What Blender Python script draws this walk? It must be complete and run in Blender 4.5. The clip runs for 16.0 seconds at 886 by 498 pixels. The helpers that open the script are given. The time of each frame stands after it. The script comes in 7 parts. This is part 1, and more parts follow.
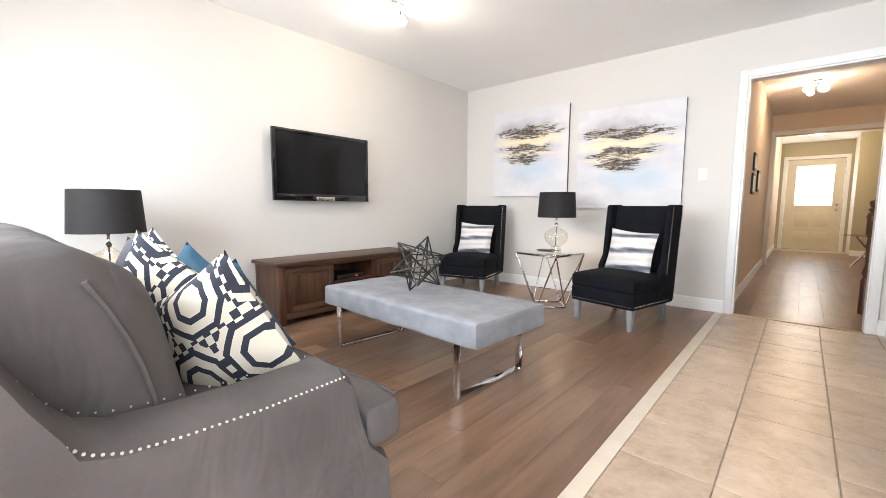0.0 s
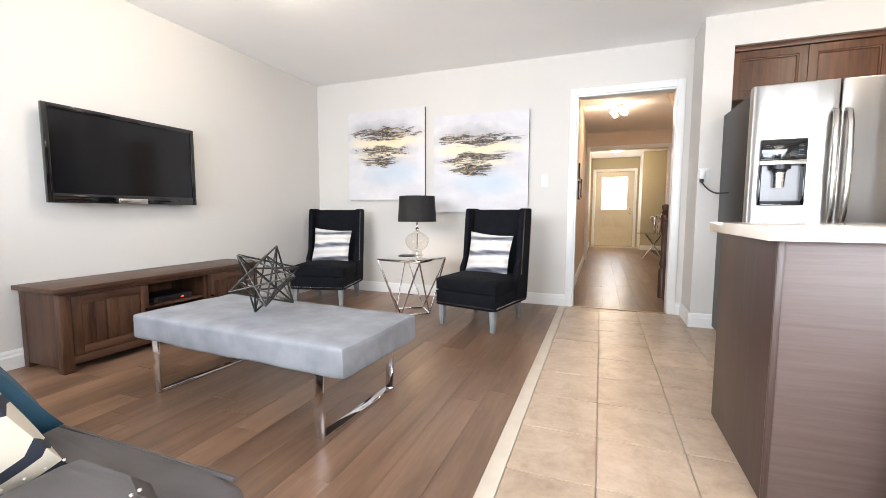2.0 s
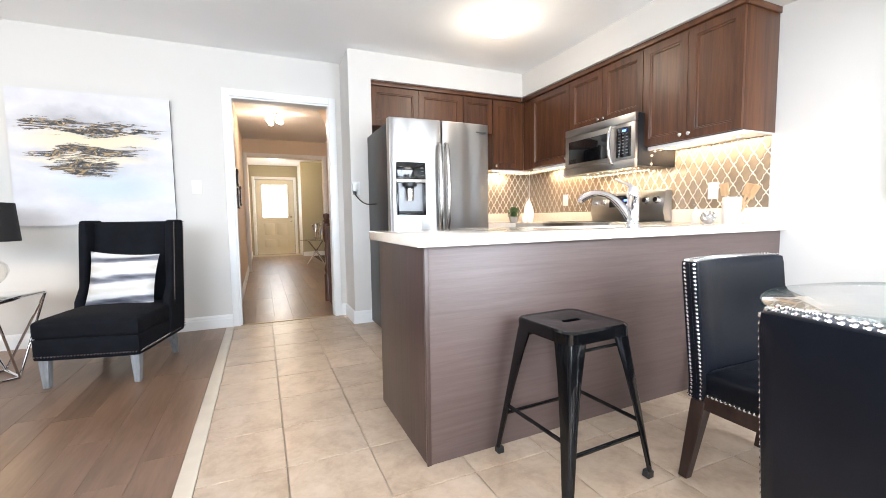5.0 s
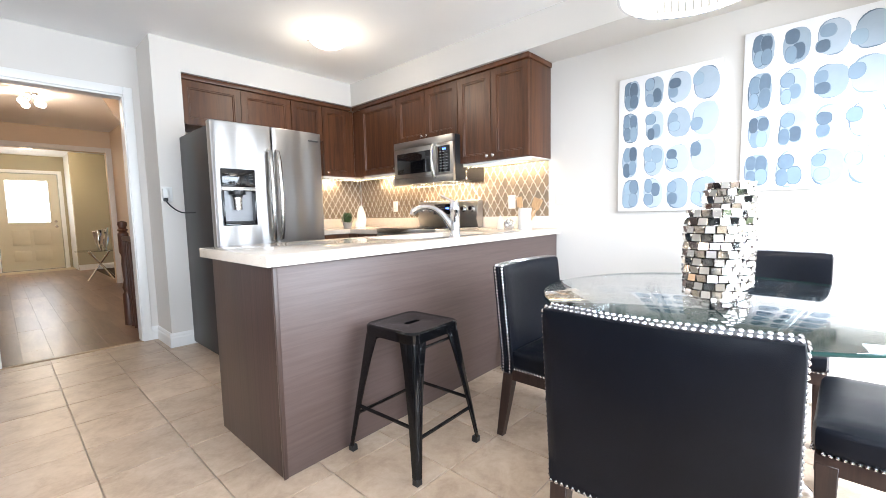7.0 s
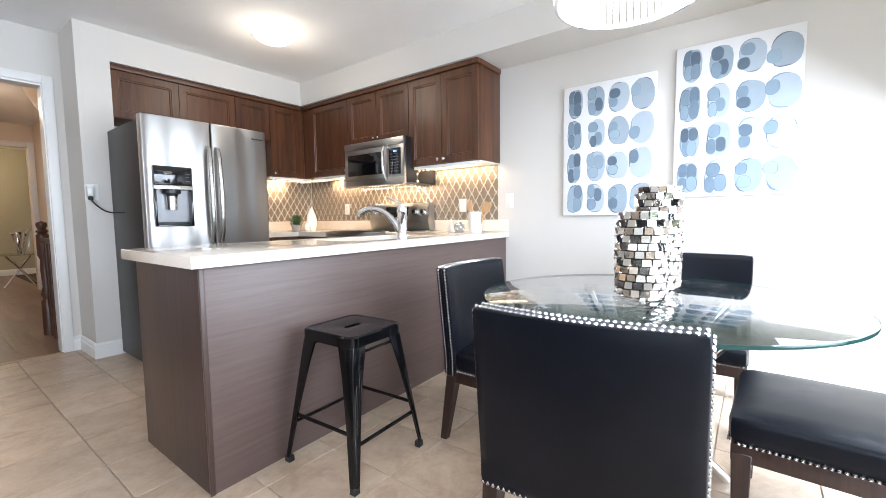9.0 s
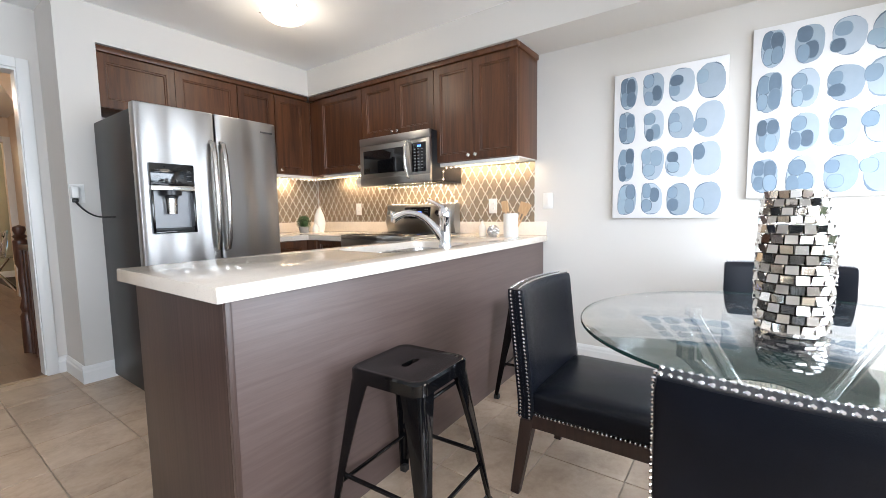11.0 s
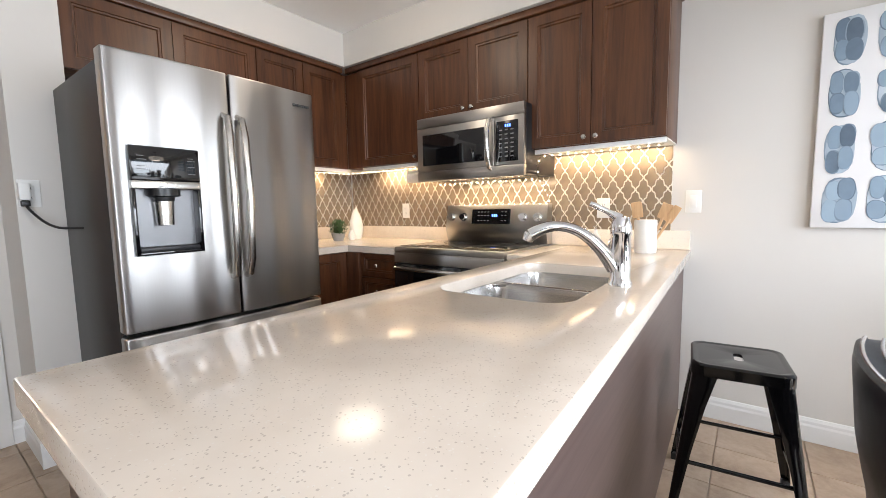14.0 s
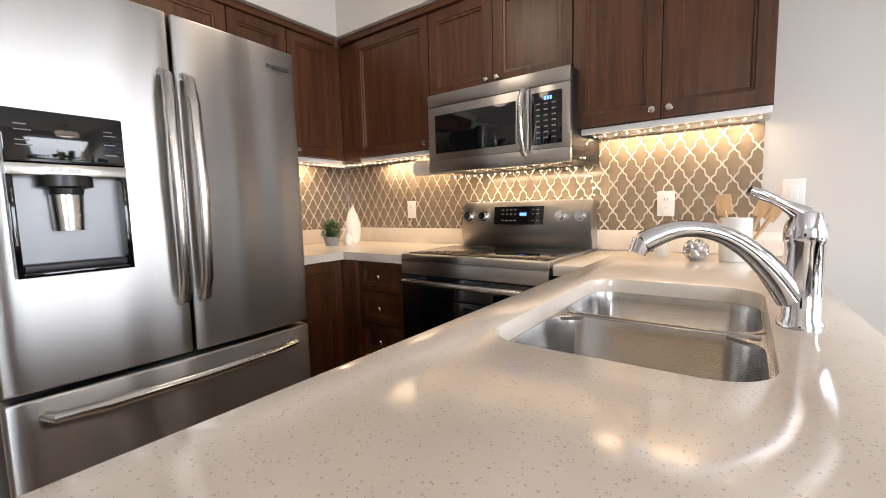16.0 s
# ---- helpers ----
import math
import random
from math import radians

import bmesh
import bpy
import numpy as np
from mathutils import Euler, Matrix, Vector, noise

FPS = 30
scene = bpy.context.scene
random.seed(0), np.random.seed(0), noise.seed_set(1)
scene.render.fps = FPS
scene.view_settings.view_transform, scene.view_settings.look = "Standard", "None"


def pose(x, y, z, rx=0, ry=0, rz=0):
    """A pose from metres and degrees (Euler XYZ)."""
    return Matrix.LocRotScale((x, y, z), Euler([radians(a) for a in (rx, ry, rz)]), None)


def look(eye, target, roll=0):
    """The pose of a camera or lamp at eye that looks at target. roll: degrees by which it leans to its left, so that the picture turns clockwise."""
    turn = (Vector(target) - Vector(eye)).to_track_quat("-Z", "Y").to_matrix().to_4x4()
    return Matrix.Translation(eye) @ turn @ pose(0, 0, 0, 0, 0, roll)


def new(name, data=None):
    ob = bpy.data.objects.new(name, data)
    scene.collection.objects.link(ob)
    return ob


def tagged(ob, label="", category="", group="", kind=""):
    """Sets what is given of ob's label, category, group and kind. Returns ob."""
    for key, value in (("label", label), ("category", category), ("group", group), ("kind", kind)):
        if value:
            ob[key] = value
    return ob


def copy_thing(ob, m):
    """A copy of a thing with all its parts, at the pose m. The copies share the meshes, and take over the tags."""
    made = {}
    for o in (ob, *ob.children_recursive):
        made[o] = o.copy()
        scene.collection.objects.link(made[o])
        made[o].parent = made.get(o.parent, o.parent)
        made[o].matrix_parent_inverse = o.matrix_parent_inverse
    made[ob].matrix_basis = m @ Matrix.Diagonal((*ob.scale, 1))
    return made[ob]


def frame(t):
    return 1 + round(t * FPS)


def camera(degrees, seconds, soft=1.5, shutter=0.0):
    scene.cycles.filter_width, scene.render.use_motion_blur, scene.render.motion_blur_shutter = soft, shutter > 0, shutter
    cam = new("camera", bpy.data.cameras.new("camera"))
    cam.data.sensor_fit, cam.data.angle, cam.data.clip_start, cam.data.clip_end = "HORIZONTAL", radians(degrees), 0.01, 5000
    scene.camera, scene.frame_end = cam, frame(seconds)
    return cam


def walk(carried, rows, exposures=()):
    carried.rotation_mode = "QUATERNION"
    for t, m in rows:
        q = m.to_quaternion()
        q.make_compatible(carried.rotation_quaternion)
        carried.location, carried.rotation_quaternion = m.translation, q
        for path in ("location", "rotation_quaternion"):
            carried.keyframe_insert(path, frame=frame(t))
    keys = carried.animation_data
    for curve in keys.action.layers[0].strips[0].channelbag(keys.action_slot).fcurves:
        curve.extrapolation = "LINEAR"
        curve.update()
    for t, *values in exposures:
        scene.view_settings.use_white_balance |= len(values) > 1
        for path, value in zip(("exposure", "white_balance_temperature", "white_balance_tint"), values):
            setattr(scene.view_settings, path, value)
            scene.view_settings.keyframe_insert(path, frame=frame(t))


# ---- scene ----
cam = camera(94.0, 16.0, soft=0.7)
PATH = [
    (0, (0.136, 0.225, 0.938), (-1.167, 1.729, 0.735), 0.3),
    (0.5, (0.078, 0.268, 0.926), (-1.117, 1.859, 0.725), 0.3),
    (1, (0.026, 0.322, 0.92), (-1.034, 2.008, 0.73), 0.2),
    (1.5, (-0.014, 0.365, 0.923), (-0.915, 2.141, 0.738), 0.1),
    (2, (-0.041, 0.403, 0.93), (-0.749, 2.265, 0.753), 0.1),
    (2.5, (-0.065, 0.422, 0.931), (-0.507, 2.365, 0.761), 0.0),
    (3, (-0.079, 0.449, 0.939), (-0.26, 2.434, 0.775), -0.2),
    (3.5, (-0.071, 0.493, 0.932), (-0.019, 2.486, 0.772), -0.4),
    (4, (-0.072, 0.54, 0.931), (0.22, 2.512, 0.773), -0.5),
    (4.5, (-0.07, 0.542, 0.932), (0.473, 2.461, 0.779), -0.6),
    (5, (-0.077, 0.516, 0.953), (0.723, 2.343, 0.801), -0.8),
    (7.5, (-0.239, 0.378, 1.034), (1.285, 1.661, 0.865), -1.1),
    (8, (-0.202, 0.339, 1.011), (1.352, 1.588, 0.852), -0.9),
    (10.5, (-0.124, 0.655, 1.033), (1.49, 1.824, 0.864), -0.8),
    (11, (-0.07, 0.823, 1.071), (1.544, 1.991, 0.894), -0.9),
    (11.5, (-0.016, 1.001, 1.08), (1.592, 2.178, 0.903), -0.7),
    (12, (0.033, 1.166, 1.101), (1.636, 2.347, 0.917), -0.8),
    (12.5, (0.1, 1.311, 1.124), (1.701, 2.493, 0.934), -0.9),
    (13, (0.194, 1.471, 1.147), (1.791, 2.657, 0.942), -0.9),
    (13.5, (0.277, 1.593, 1.131), (1.869, 2.789, 0.941), -1.0),
    (14, (0.337, 1.739, 1.131), (1.932, 2.93, 0.934), -1.0),
    (14.5, (0.403, 1.861, 1.116), (1.997, 3.053, 0.924), -1.1),
    (15, (0.486, 1.966, 1.113), (2.088, 3.148, 0.921), -1.2),
    (15.5, (0.598, 2.061, 1.119), (2.197, 3.247, 0.923), -1.2),
    (16, (0.682, 2.136, 1.118), (2.287, 3.313, 0.922), -1.4),
]
EXPOSURES = [(0, 0.90, 6550, 12), (1.5, 0.92, 6450, 12), (3.5, 1.04, 6450, 12), (5, 1.0, 6100, 10), (7.5, 0.76, 6000, 10), (8, 0.68, 5950, 10), (10.5, 0.46, 6000, 10), (12.5, 0.40, 6200, 10), (14.5, 0.35, 6400, 13), (16, 0.20, 6550, 14)]
walk(cam, [(t, look(eye, target, roll)) for t, eye, target, roll in PATH], EXPOSURES)

# ---------------------------------------------------------------- light
world = bpy.data.worlds.new("sky")
scene.world = world
world.use_nodes = True
_sky = world.node_tree.nodes.new("ShaderNodeTexSky")
_sky.sky_type, _sky.sun_disc = "NISHITA", False
_sky.sun_elevation, _sky.sun_rotation = radians(47), radians(215)
world.node_tree.links.new(_sky.outputs[0], world.node_tree.nodes["Background"].inputs[0])
world.node_tree.nodes["Background"].inputs[1].default_value = 0.12
_sun = new("sun", bpy.data.lights.new("sun", "SUN"))
_sun.data.energy, _sun.data.angle, _sun.data.color = 4.0, radians(0.6), (1.0, 0.95, 0.88)
_sun.matrix_world = look((0, 0, 20), (20 * math.sin(radians(35)), 20 * math.cos(radians(35)), 20 - 20 * math.tan(radians(47))))


def area(name, eye, target, sx, sy, watts, color, spread=180):
    d = bpy.data.lights.new(name, "AREA")
    d.shape, d.size, d.size_y, d.energy, d.color, d.spread = "RECTANGLE", sx, sy, watts, color, radians(spread)
    ob = new(name, d)
    ob.matrix_world = look(eye, target)
    return ob


def bulb(name, p, watts, color, r=0.03):
    d = bpy.data.lights.new(name, "POINT")
    d.energy, d.color, d.shadow_soft_size = watts, color, r
    ob = new(name, d)
    ob.location = p
    return ob


DAY, WARM = (0.86, 0.93, 1.0), (1.0, 0.74, 0.45)
area("daylight_patio", (1.55, -0.86, 1.1), (1.25, 2.6, -2.9), 1.9, 2.0, 112, DAY)
area("daylight_window", (-1.75, -0.86, 1.45), (0.3, 3, -0.2), 2.0, 1.25, 100, DAY)
area("under_cabinet_glow_a", (2.80, 2.42, 1.435), (2.83, 2.42, 0.9), 0.62, 0.03, 2.6, WARM)
area("under_cabinet_glow_b", (2.80, 3.90, 1.435), (2.83, 3.90, 0.9), 0.60, 0.03, 3.4, WARM)
area("under_cabinet_glow_c", (2.33, 4.57, 1.435), (2.33, 4.60, 0.9), 0.36, 0.03, 2.4, WARM)
area("under_microwave_glow", (2.70, 3.11, 1.285), (2.80, 3.11, 0.9), 0.7, 0.03, 2.6, WARM)
bulb("kitchen_dome_light", (1.645, 3.32, 2.24), 4.5, (1.0, 0.84, 0.64), 0.16)
bulb("living_bulb", (-2.17, 2.38, 2.27), 13, (1.0, 0.88, 0.72), 0.04)
bulb("hall_bulb", (0.15, 6.84, 2.27), 11, (1.0, 0.70, 0.46), 0.05)
bulb("foyer_bulb", (0.25, 11.0, 2.15), 22, (1.0, 0.78, 0.5), 0.08)
bulb("lamp_bulb_by_sofa", (-2.9, 0.76, 0.93), 5, WARM, 0.03)
bulb("lamp_bulb_by_chairs", (-1.70, 4.08, 0.93), 4, WARM, 0.03)
area("chandelier_glow", (1.55, 0.85, 1.80), (1.55, 0.85, 0), 0.3, 0.3, 3, (1.0, 0.85, 0.7))

# ---------------------------------------------------------------- materials


def nodes_of(name):
    m = bpy.data.materials.new(name)
    m.use_nodes = True
    nt = m.node_tree
    return m, nt, nt.nodes["Principled BSDF"]


def nd(nt, kind, **kw):
    n = nt.nodes.new(kind)
    for k, v in kw.items():
        if k == "operation":
            n.operation = v
        elif k == "data_type":
            n.data_type = v
        elif k == "blend_type":
            n.blend_type = v
        else:
            n.inputs[k.replace("_", " ")].default_value = v
    return n


def math_node(nt, op, a, b=None, c=None):
    n = nt.nodes.new("ShaderNodeMath")
    n.operation = op
    for i, v in enumerate((a, b, c)):
        if v is None:
            continue
        if isinstance(v, (int, float)):
            n.inputs[i].default_value = v
        else:
            nt.links.new(v, n.inputs[i])
    return n.outputs[0]


def mix(nt, f, a, b, blend="MIX"):
    n = nt.nodes.new("ShaderNodeMix")
    n.data_type, n.blend_type = "RGBA", blend
    for i, v in ((0, f), (6, a), (7, b)):
        if isinstance(v, (int, float)):
            n.inputs[i].default_value = v
        elif isinstance(v, tuple):
            n.inputs[i].default_value = (*v[:3], 1)
        else:
            nt.links.new(v, n.inputs[i])
    return n.outputs[2]


def ramp(nt, f, stops):
    n = nt.nodes.new("ShaderNodeValToRGB")
    e = n.color_ramp.elements
    while len(e) < len(stops):
        e.new(0.5)
    for el, (p, c) in zip(e, stops):
        el.position, el.color = p, (*c, 1)
    nt.links.new(f, n.inputs[0])
    return n.outputs[0]


def coords(nt, kind="Object", scale=(1, 1, 1), rot=(0, 0, 0)):
    tc = nt.nodes.new("ShaderNodeTexCoord")
    mp = nt.nodes.new("ShaderNodeMapping")
    mp.inputs["Scale"].default_value = scale
    mp.inputs["Rotation"].default_value = rot
    nt.links.new(tc.outputs[kind], mp.inputs["Vector"])
    return mp.outputs[0]


def noise_tex(nt, vec, scale, detail=3, rough=0.55, distort=0.0):
    n = nt.nodes.new("ShaderNodeTexNoise")
    n.inputs["Scale"].default_value, n.inputs["Detail"].default_value = scale, detail
    n.inputs["Roughness"].default_value, n.inputs["Distortion"].default_value = rough, distort
    nt.links.new(vec, n.inputs["Vector"])
    return n.outputs[0]


def bump(nt, b, height, strength, dist=0.002):
    n = nt.nodes.new("ShaderNodeBump")
    n.inputs["Strength"].default_value, n.inputs["Distance"].default_value = strength, dist
    nt.links.new(height, n.inputs["Height"])
    nt.links.new(n.outputs[0], b.inputs["Normal"])


def plain(name, col, rough=0.5, metal=0.0, vary=0.08, scale=6.0, grain=0.0, gscale=300.0, coat=0.0, spec=0.5, rvary=0.0):
    """A painted, woven or metal surface with blotches and fine grain."""
    m, nt, b = nodes_of(name)
    v = coords(nt)
    n1 = noise_tex(nt, v, scale, 4)
    dark, lite = tuple(c * (1 - vary) for c in col), tuple(min(1, c * (1 + vary)) for c in col)
    nt.links.new(ramp(nt, n1, [(0.3, dark), (0.7, lite)]), b.inputs["Base Color"])
    b.inputs["Roughness"].default_value, b.inputs["Metallic"].default_value = rough, metal
    b.inputs["Coat Weight"].default_value = coat
    b.inputs["Coat Roughness"].default_value = 0.06
    b.inputs["Specular IOR Level"].default_value = spec
    if rvary:
        r = nt.nodes.new("ShaderNodeMapRange")
        r.inputs[3].default_value, r.inputs[4].default_value = max(0.02, rough - rvary), rough + rvary
        nt.links.new(noise_tex(nt, v, scale * 3, 4), r.inputs[0])
        nt.links.new(r.outputs[0], b.inputs["Roughness"])
    if grain:
        bump(nt, b, noise_tex(nt, v, gscale, 3), grain)
    return m


def wood(name, dark, lite, axis, rough=0.4, fine=26.0, long=1.6, coat=0.0, random_amount=0.0, grain=0.25):
    """Timber whose grain runs along one axis of the object."""
    m, nt, b = nodes_of(name)
    sc = [fine, fine, fine]
    sc["xyz".index(axis)] = long
    tc = nt.nodes.new("ShaderNodeTexCoord")
    info = nt.nodes.new("ShaderNodeObjectInfo")
    add = nt.nodes.new("ShaderNodeVectorMath")
    add.operation = "ADD"
    comb = nt.nodes.new("ShaderNodeCombineXYZ")
    for i in range(3):
        nt.links.new(math_node(nt, "MULTIPLY", info.outputs["Random"], 13.0 + 7 * i), comb.inputs[i])
    nt.links.new(tc.outputs["Object"], add.inputs[0])
    nt.links.new(comb.outputs[0], add.inputs[1])
    mp = nt.nodes.new("ShaderNodeMapping")
    mp.inputs["Scale"].default_value = sc
    nt.links.new(add.outputs[0], mp.inputs["Vector"])
    n1 = noise_tex(nt, mp.outputs[0], 1.0, 6, 0.62, 0.6)
    n2 = noise_tex(nt, mp.outputs[0], 5.0, 3, 0.7)
    f = math_node(nt, "ADD", math_node(nt, "MULTIPLY", n1, 0.75), math_node(nt, "MULTIPLY", n2, 0.25))
    col = ramp(nt, f, [(0.38, dark), (0.5, tuple((a + c) / 2 for a, c in zip(dark, lite))), (0.63, lite)])
    if random_amount:
        k = math_node(nt, "ADD", 1 - random_amount, math_node(nt, "MULTIPLY", info.outputs["Random"], 2 * random_amount))
        hs = nt.nodes.new("ShaderNodeHueSaturation")
        nt.links.new(col, hs.inputs["Color"])
        nt.links.new(k, hs.inputs["Value"])
        col = hs.outputs[0]
    nt.links.new(col, b.inputs["Base Color"])
    b.inputs["Roughness"].default_value, b.inputs["Coat Weight"].default_value = rough, coat
    b.inputs["Coat Roughness"].default_value = 0.15
    bump(nt, b, f, grain, 0.001)
    return m


def glow(name, col, strength):
    m, nt, b = nodes_of(name)
    b.inputs["Base Color"].default_value = (*col, 1)
    b.inputs["Emission Color"].default_value = (*col, 1)
    b.inputs["Emission Strength"].default_value = strength
    return m


def glass(name, col=(1, 1, 1), rough=0.0, ior=1.45):
    m, nt, b = nodes_of(name)
    b.inputs["Base Color"].default_value = (*col, 1)
    b.inputs["Roughness"].default_value, b.inputs["IOR"].default_value = rough, ior
    b.inputs["Transmission Weight"].default_value = 1.0
    return m


def thin_glass(name, tint=(0.97, 0.985, 0.98), gloss=0.02, face=0.04, power=4.0):
    """A clear pane: straight through, with a Fresnel mirror on top."""
    m, nt, b = nodes_of(name)
    tr = nt.nodes.new("ShaderNodeBsdfTransparent")
    tr.inputs[0].default_value = (*tint, 1)
    gl = nt.nodes.new("ShaderNodeBsdfGlossy")
    gl.inputs["Roughness"].default_value = gloss
    lw = nt.nodes.new("ShaderNodeLayerWeight")
    lw.inputs[0].default_value = 0.5
    fr = math_node(nt, "ADD", face, math_node(nt, "MULTIPLY", 0.85, math_node(nt, "POWER", lw.outputs["Facing"], power)))
    mx = nt.nodes.new("ShaderNodeMixShader")
    nt.links.new(fr, mx.inputs[0])
    nt.links.new(tr.outputs[0], mx.inputs[1])
    nt.links.new(gl.outputs[0], mx.inputs[2])
    nt.links.new(mx.outputs[0], nt.nodes["Material Output"].inputs[0])
    return m


def sofa_cloth():
    """Close-woven grey upholstery, softly creased."""
    m, nt, b = nodes_of("grey_sofa_fabric")
    v = coords(nt)
    tone = math_node(nt, "ADD", math_node(nt, "MULTIPLY", noise_tex(nt, v, 5, 4), 0.8), math_node(nt, "MULTIPLY", noise_tex(nt, v, 420, 2), 0.2))
    nt.links.new(ramp(nt, tone, [(0.3, (0.060, 0.052, 0.050)), (0.7, (0.096, 0.084, 0.081))]), b.inputs["Base Color"])
    b.inputs["Roughness"].default_value = 0.85
    crease = noise_tex(nt, coords(nt, "Object", (3.0, 9.0, 4.5), (0.4, 0.2, 0.3)), 1.0, 2, 0.5, 1.4)
    h = math_node(nt, "ADD", math_node(nt, "MULTIPLY", crease, 1.0), math_node(nt, "MULTIPLY", noise_tex(nt, v, 500, 2), 0.015))
    bump(nt, b, h, 0.3, 0.035)
    return m


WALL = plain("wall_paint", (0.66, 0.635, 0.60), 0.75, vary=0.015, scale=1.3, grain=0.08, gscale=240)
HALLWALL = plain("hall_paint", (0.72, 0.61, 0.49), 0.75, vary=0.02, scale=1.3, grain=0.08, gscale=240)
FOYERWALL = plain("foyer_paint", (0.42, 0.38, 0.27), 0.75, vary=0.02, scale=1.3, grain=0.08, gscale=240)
CEIL = plain("ceiling_paint", (0.90, 0.90, 0.90), 0.85, vary=0.012, scale=2.0, grain=0.10, gscale=160)
TRIM = plain("trim_paint", (0.80, 0.80, 0.79), 0.35, vary=0.012, scale=3)
OAK = wood("floor_boards", (0.140, 0.078, 0.047), (0.240, 0.144, 0.091), "y", 0.33, 8, 0.9, 0.05, 0.22, 0.08)
SUBFLOOR = plain("subfloor", (0.05, 0.035, 0.025), 0.8)
GROUT = plain("tile_grout", (0.50, 0.42, 0.34), 0.8, vary=0.1, scale=20)
CABWOOD = wood("cabinet_oak", (0.050, 0.0165, 0.0062), (0.122, 0.045, 0.0165), "z", 0.36, 20, 1.2, 0.08, 0.08, 0.18)
CABWOODX = wood("cabinet_oak_flat", (0.050, 0.0165, 0.0062), (0.122, 0.045, 0.0165), "x", 0.36, 20, 1.2, 0.08, 0.08, 0.18)
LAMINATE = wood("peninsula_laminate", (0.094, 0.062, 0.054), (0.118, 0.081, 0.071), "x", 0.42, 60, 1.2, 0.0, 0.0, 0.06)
# End laminate: brown of its own, base colour darkened further for light falloff.
LAMSHADED = wood("peninsula_shaded_end_laminate", (0.046, 0.026, 0.021), (0.076, 0.046, 0.037), "z", 0.38, 60, 1.2, 0.0, 0.0, 0.06)
WALNUT = wood("walnut", (0.028, 0.011, 0.0055), (0.092, 0.040, 0.020), "z", 0.42, 20, 1.8, 0.0, 0.14, 0.2)
WALNUTY = wood("walnut_long", (0.040, 0.017, 0.009), (0.105, 0.048, 0.025), "y", 0.42, 20, 1.8, 0.0, 0.05, 0.2)
ESPRESSO = wood("espresso_legs", (0.018, 0.009, 0.007), (0.040, 0.020, 0.015), "z", 0.35, 30, 2.0)
RAILWOOD = wood("stair_rail_wood", (0.05, 0.018, 0.010), (0.11, 0.045, 0.025), "z", 0.4, 30, 2.0)
LEATHER = plain("black_leather", (0.0045, 0.0055, 0.009), 0.32, vary=0.2, scale=8, grain=0.25, gscale=420, rvary=0.06, spec=0.17)
BLACKFABRIC = plain("black_linen", (0.006, 0.0065, 0.009), 0.9, vary=0.25, scale=14, grain=0.5, gscale=600, spec=0.15)
SOFAFAB = sofa_cloth()
VELVET = plain("grey_velvet", (0.22, 0.225, 0.245), 0.7, vary=0.20, scale=8, grain=0.25, gscale=300)
TEAL = plain("teal_velvet", (0.012, 0.062, 0.105), 0.75, vary=0.25, scale=8, grain=0.3, gscale=400)
GREYCUSH = plain("dark_grey_cushion", (0.07, 0.07, 0.078), 0.85, vary=0.15, scale=8, grain=0.3, gscale=500)
CHROME = plain("chrome", (0.80, 0.80, 0.82), 0.07, 1.0, vary=0.03)
FACETS = plain("mirrored_facets", (0.76, 0.73, 0.69), 0.11, 1.0, vary=0.05, scale=40)
NICKEL = plain("brushed_nickel", (0.62, 0.60, 0.57), 0.24, 1.0, vary=0.05, scale=30)
BLACKMETAL = plain("black_enamel", (0.003, 0.003, 0.0035), 0.09, 0.0, vary=0.1, coat=0.15, rvary=0.03, spec=0.35)
BLACKGLASS = plain("black_glass", (0.004, 0.004, 0.005), 0.05, 0.0, vary=0.1, coat=0.5)
BLACKPLASTIC = plain("black_plastic", (0.010, 0.010, 0.011), 0.35, vary=0.1)
DARKGREY = plain("dark_grey_metal", (0.030, 0.030, 0.032), 0.42, 0.3, vary=0.1)
WHITEPLASTIC = plain("white_plastic", (0.78, 0.78, 0.76), 0.3, vary=0.02)
CERAMIC = plain("white_ceramic", (0.76, 0.75, 0.72), 0.28, vary=0.04, scale=12, coat=0.3)
GREYPOT = plain("grey_pot", (0.30, 0.30, 0.30), 0.6, vary=0.1, scale=20)
LEAF = plain("leaf_green", (0.035, 0.085, 0.022), 0.6, vary=0.5, scale=60)
SHADE = plain("black_lamp_shade", (0.012, 0.010, 0.010), 0.8, vary=0.15, scale=20, grain=0.4, gscale=500)
SHADEIN = plain("shade_lining", (0.6, 0.45, 0.28), 0.7)
GLASS = thin_glass("clear_glass", (0.95, 0.94, 0.91), 0.03)
GREENGLASS = thin_glass("table_glass", (0.965, 0.99, 0.985), 0.0, 0.08, 3.0)
GLASSEDGE = plain("green_glass_edge", (0.015, 0.05, 0.045), 0.15, vary=0.1)
WINGLASS = thin_glass("window_glass", (0.98, 0.99, 0.99), 0.0)
MIRRORGLASS = plain("mirror_top", (0.86, 0.88, 0.88), 0.04, 1.0, vary=0.01)
PALEWOOD = wood("pale_wood", (0.50, 0.30, 0.15), (0.66, 0.44, 0.24), "z", 0.5, 30, 3)
GREYLEG = wood("grey_washed_legs", (0.16, 0.165, 0.17), (0.30, 0.31, 0.32), "z", 0.5, 30, 3)
CANVASEDGE = plain("canvas_side", (0.10, 0.10, 0.105), 0.8)
WHITECANVAS = plain("white_canvas", (0.80, 0.80, 0.81), 0.7, vary=0.02, scale=5, grain=0.2, gscale=500)
LAMPGLOW = glow("warm_lamp_glass", (1.0, 0.88, 0.70), 3.2)
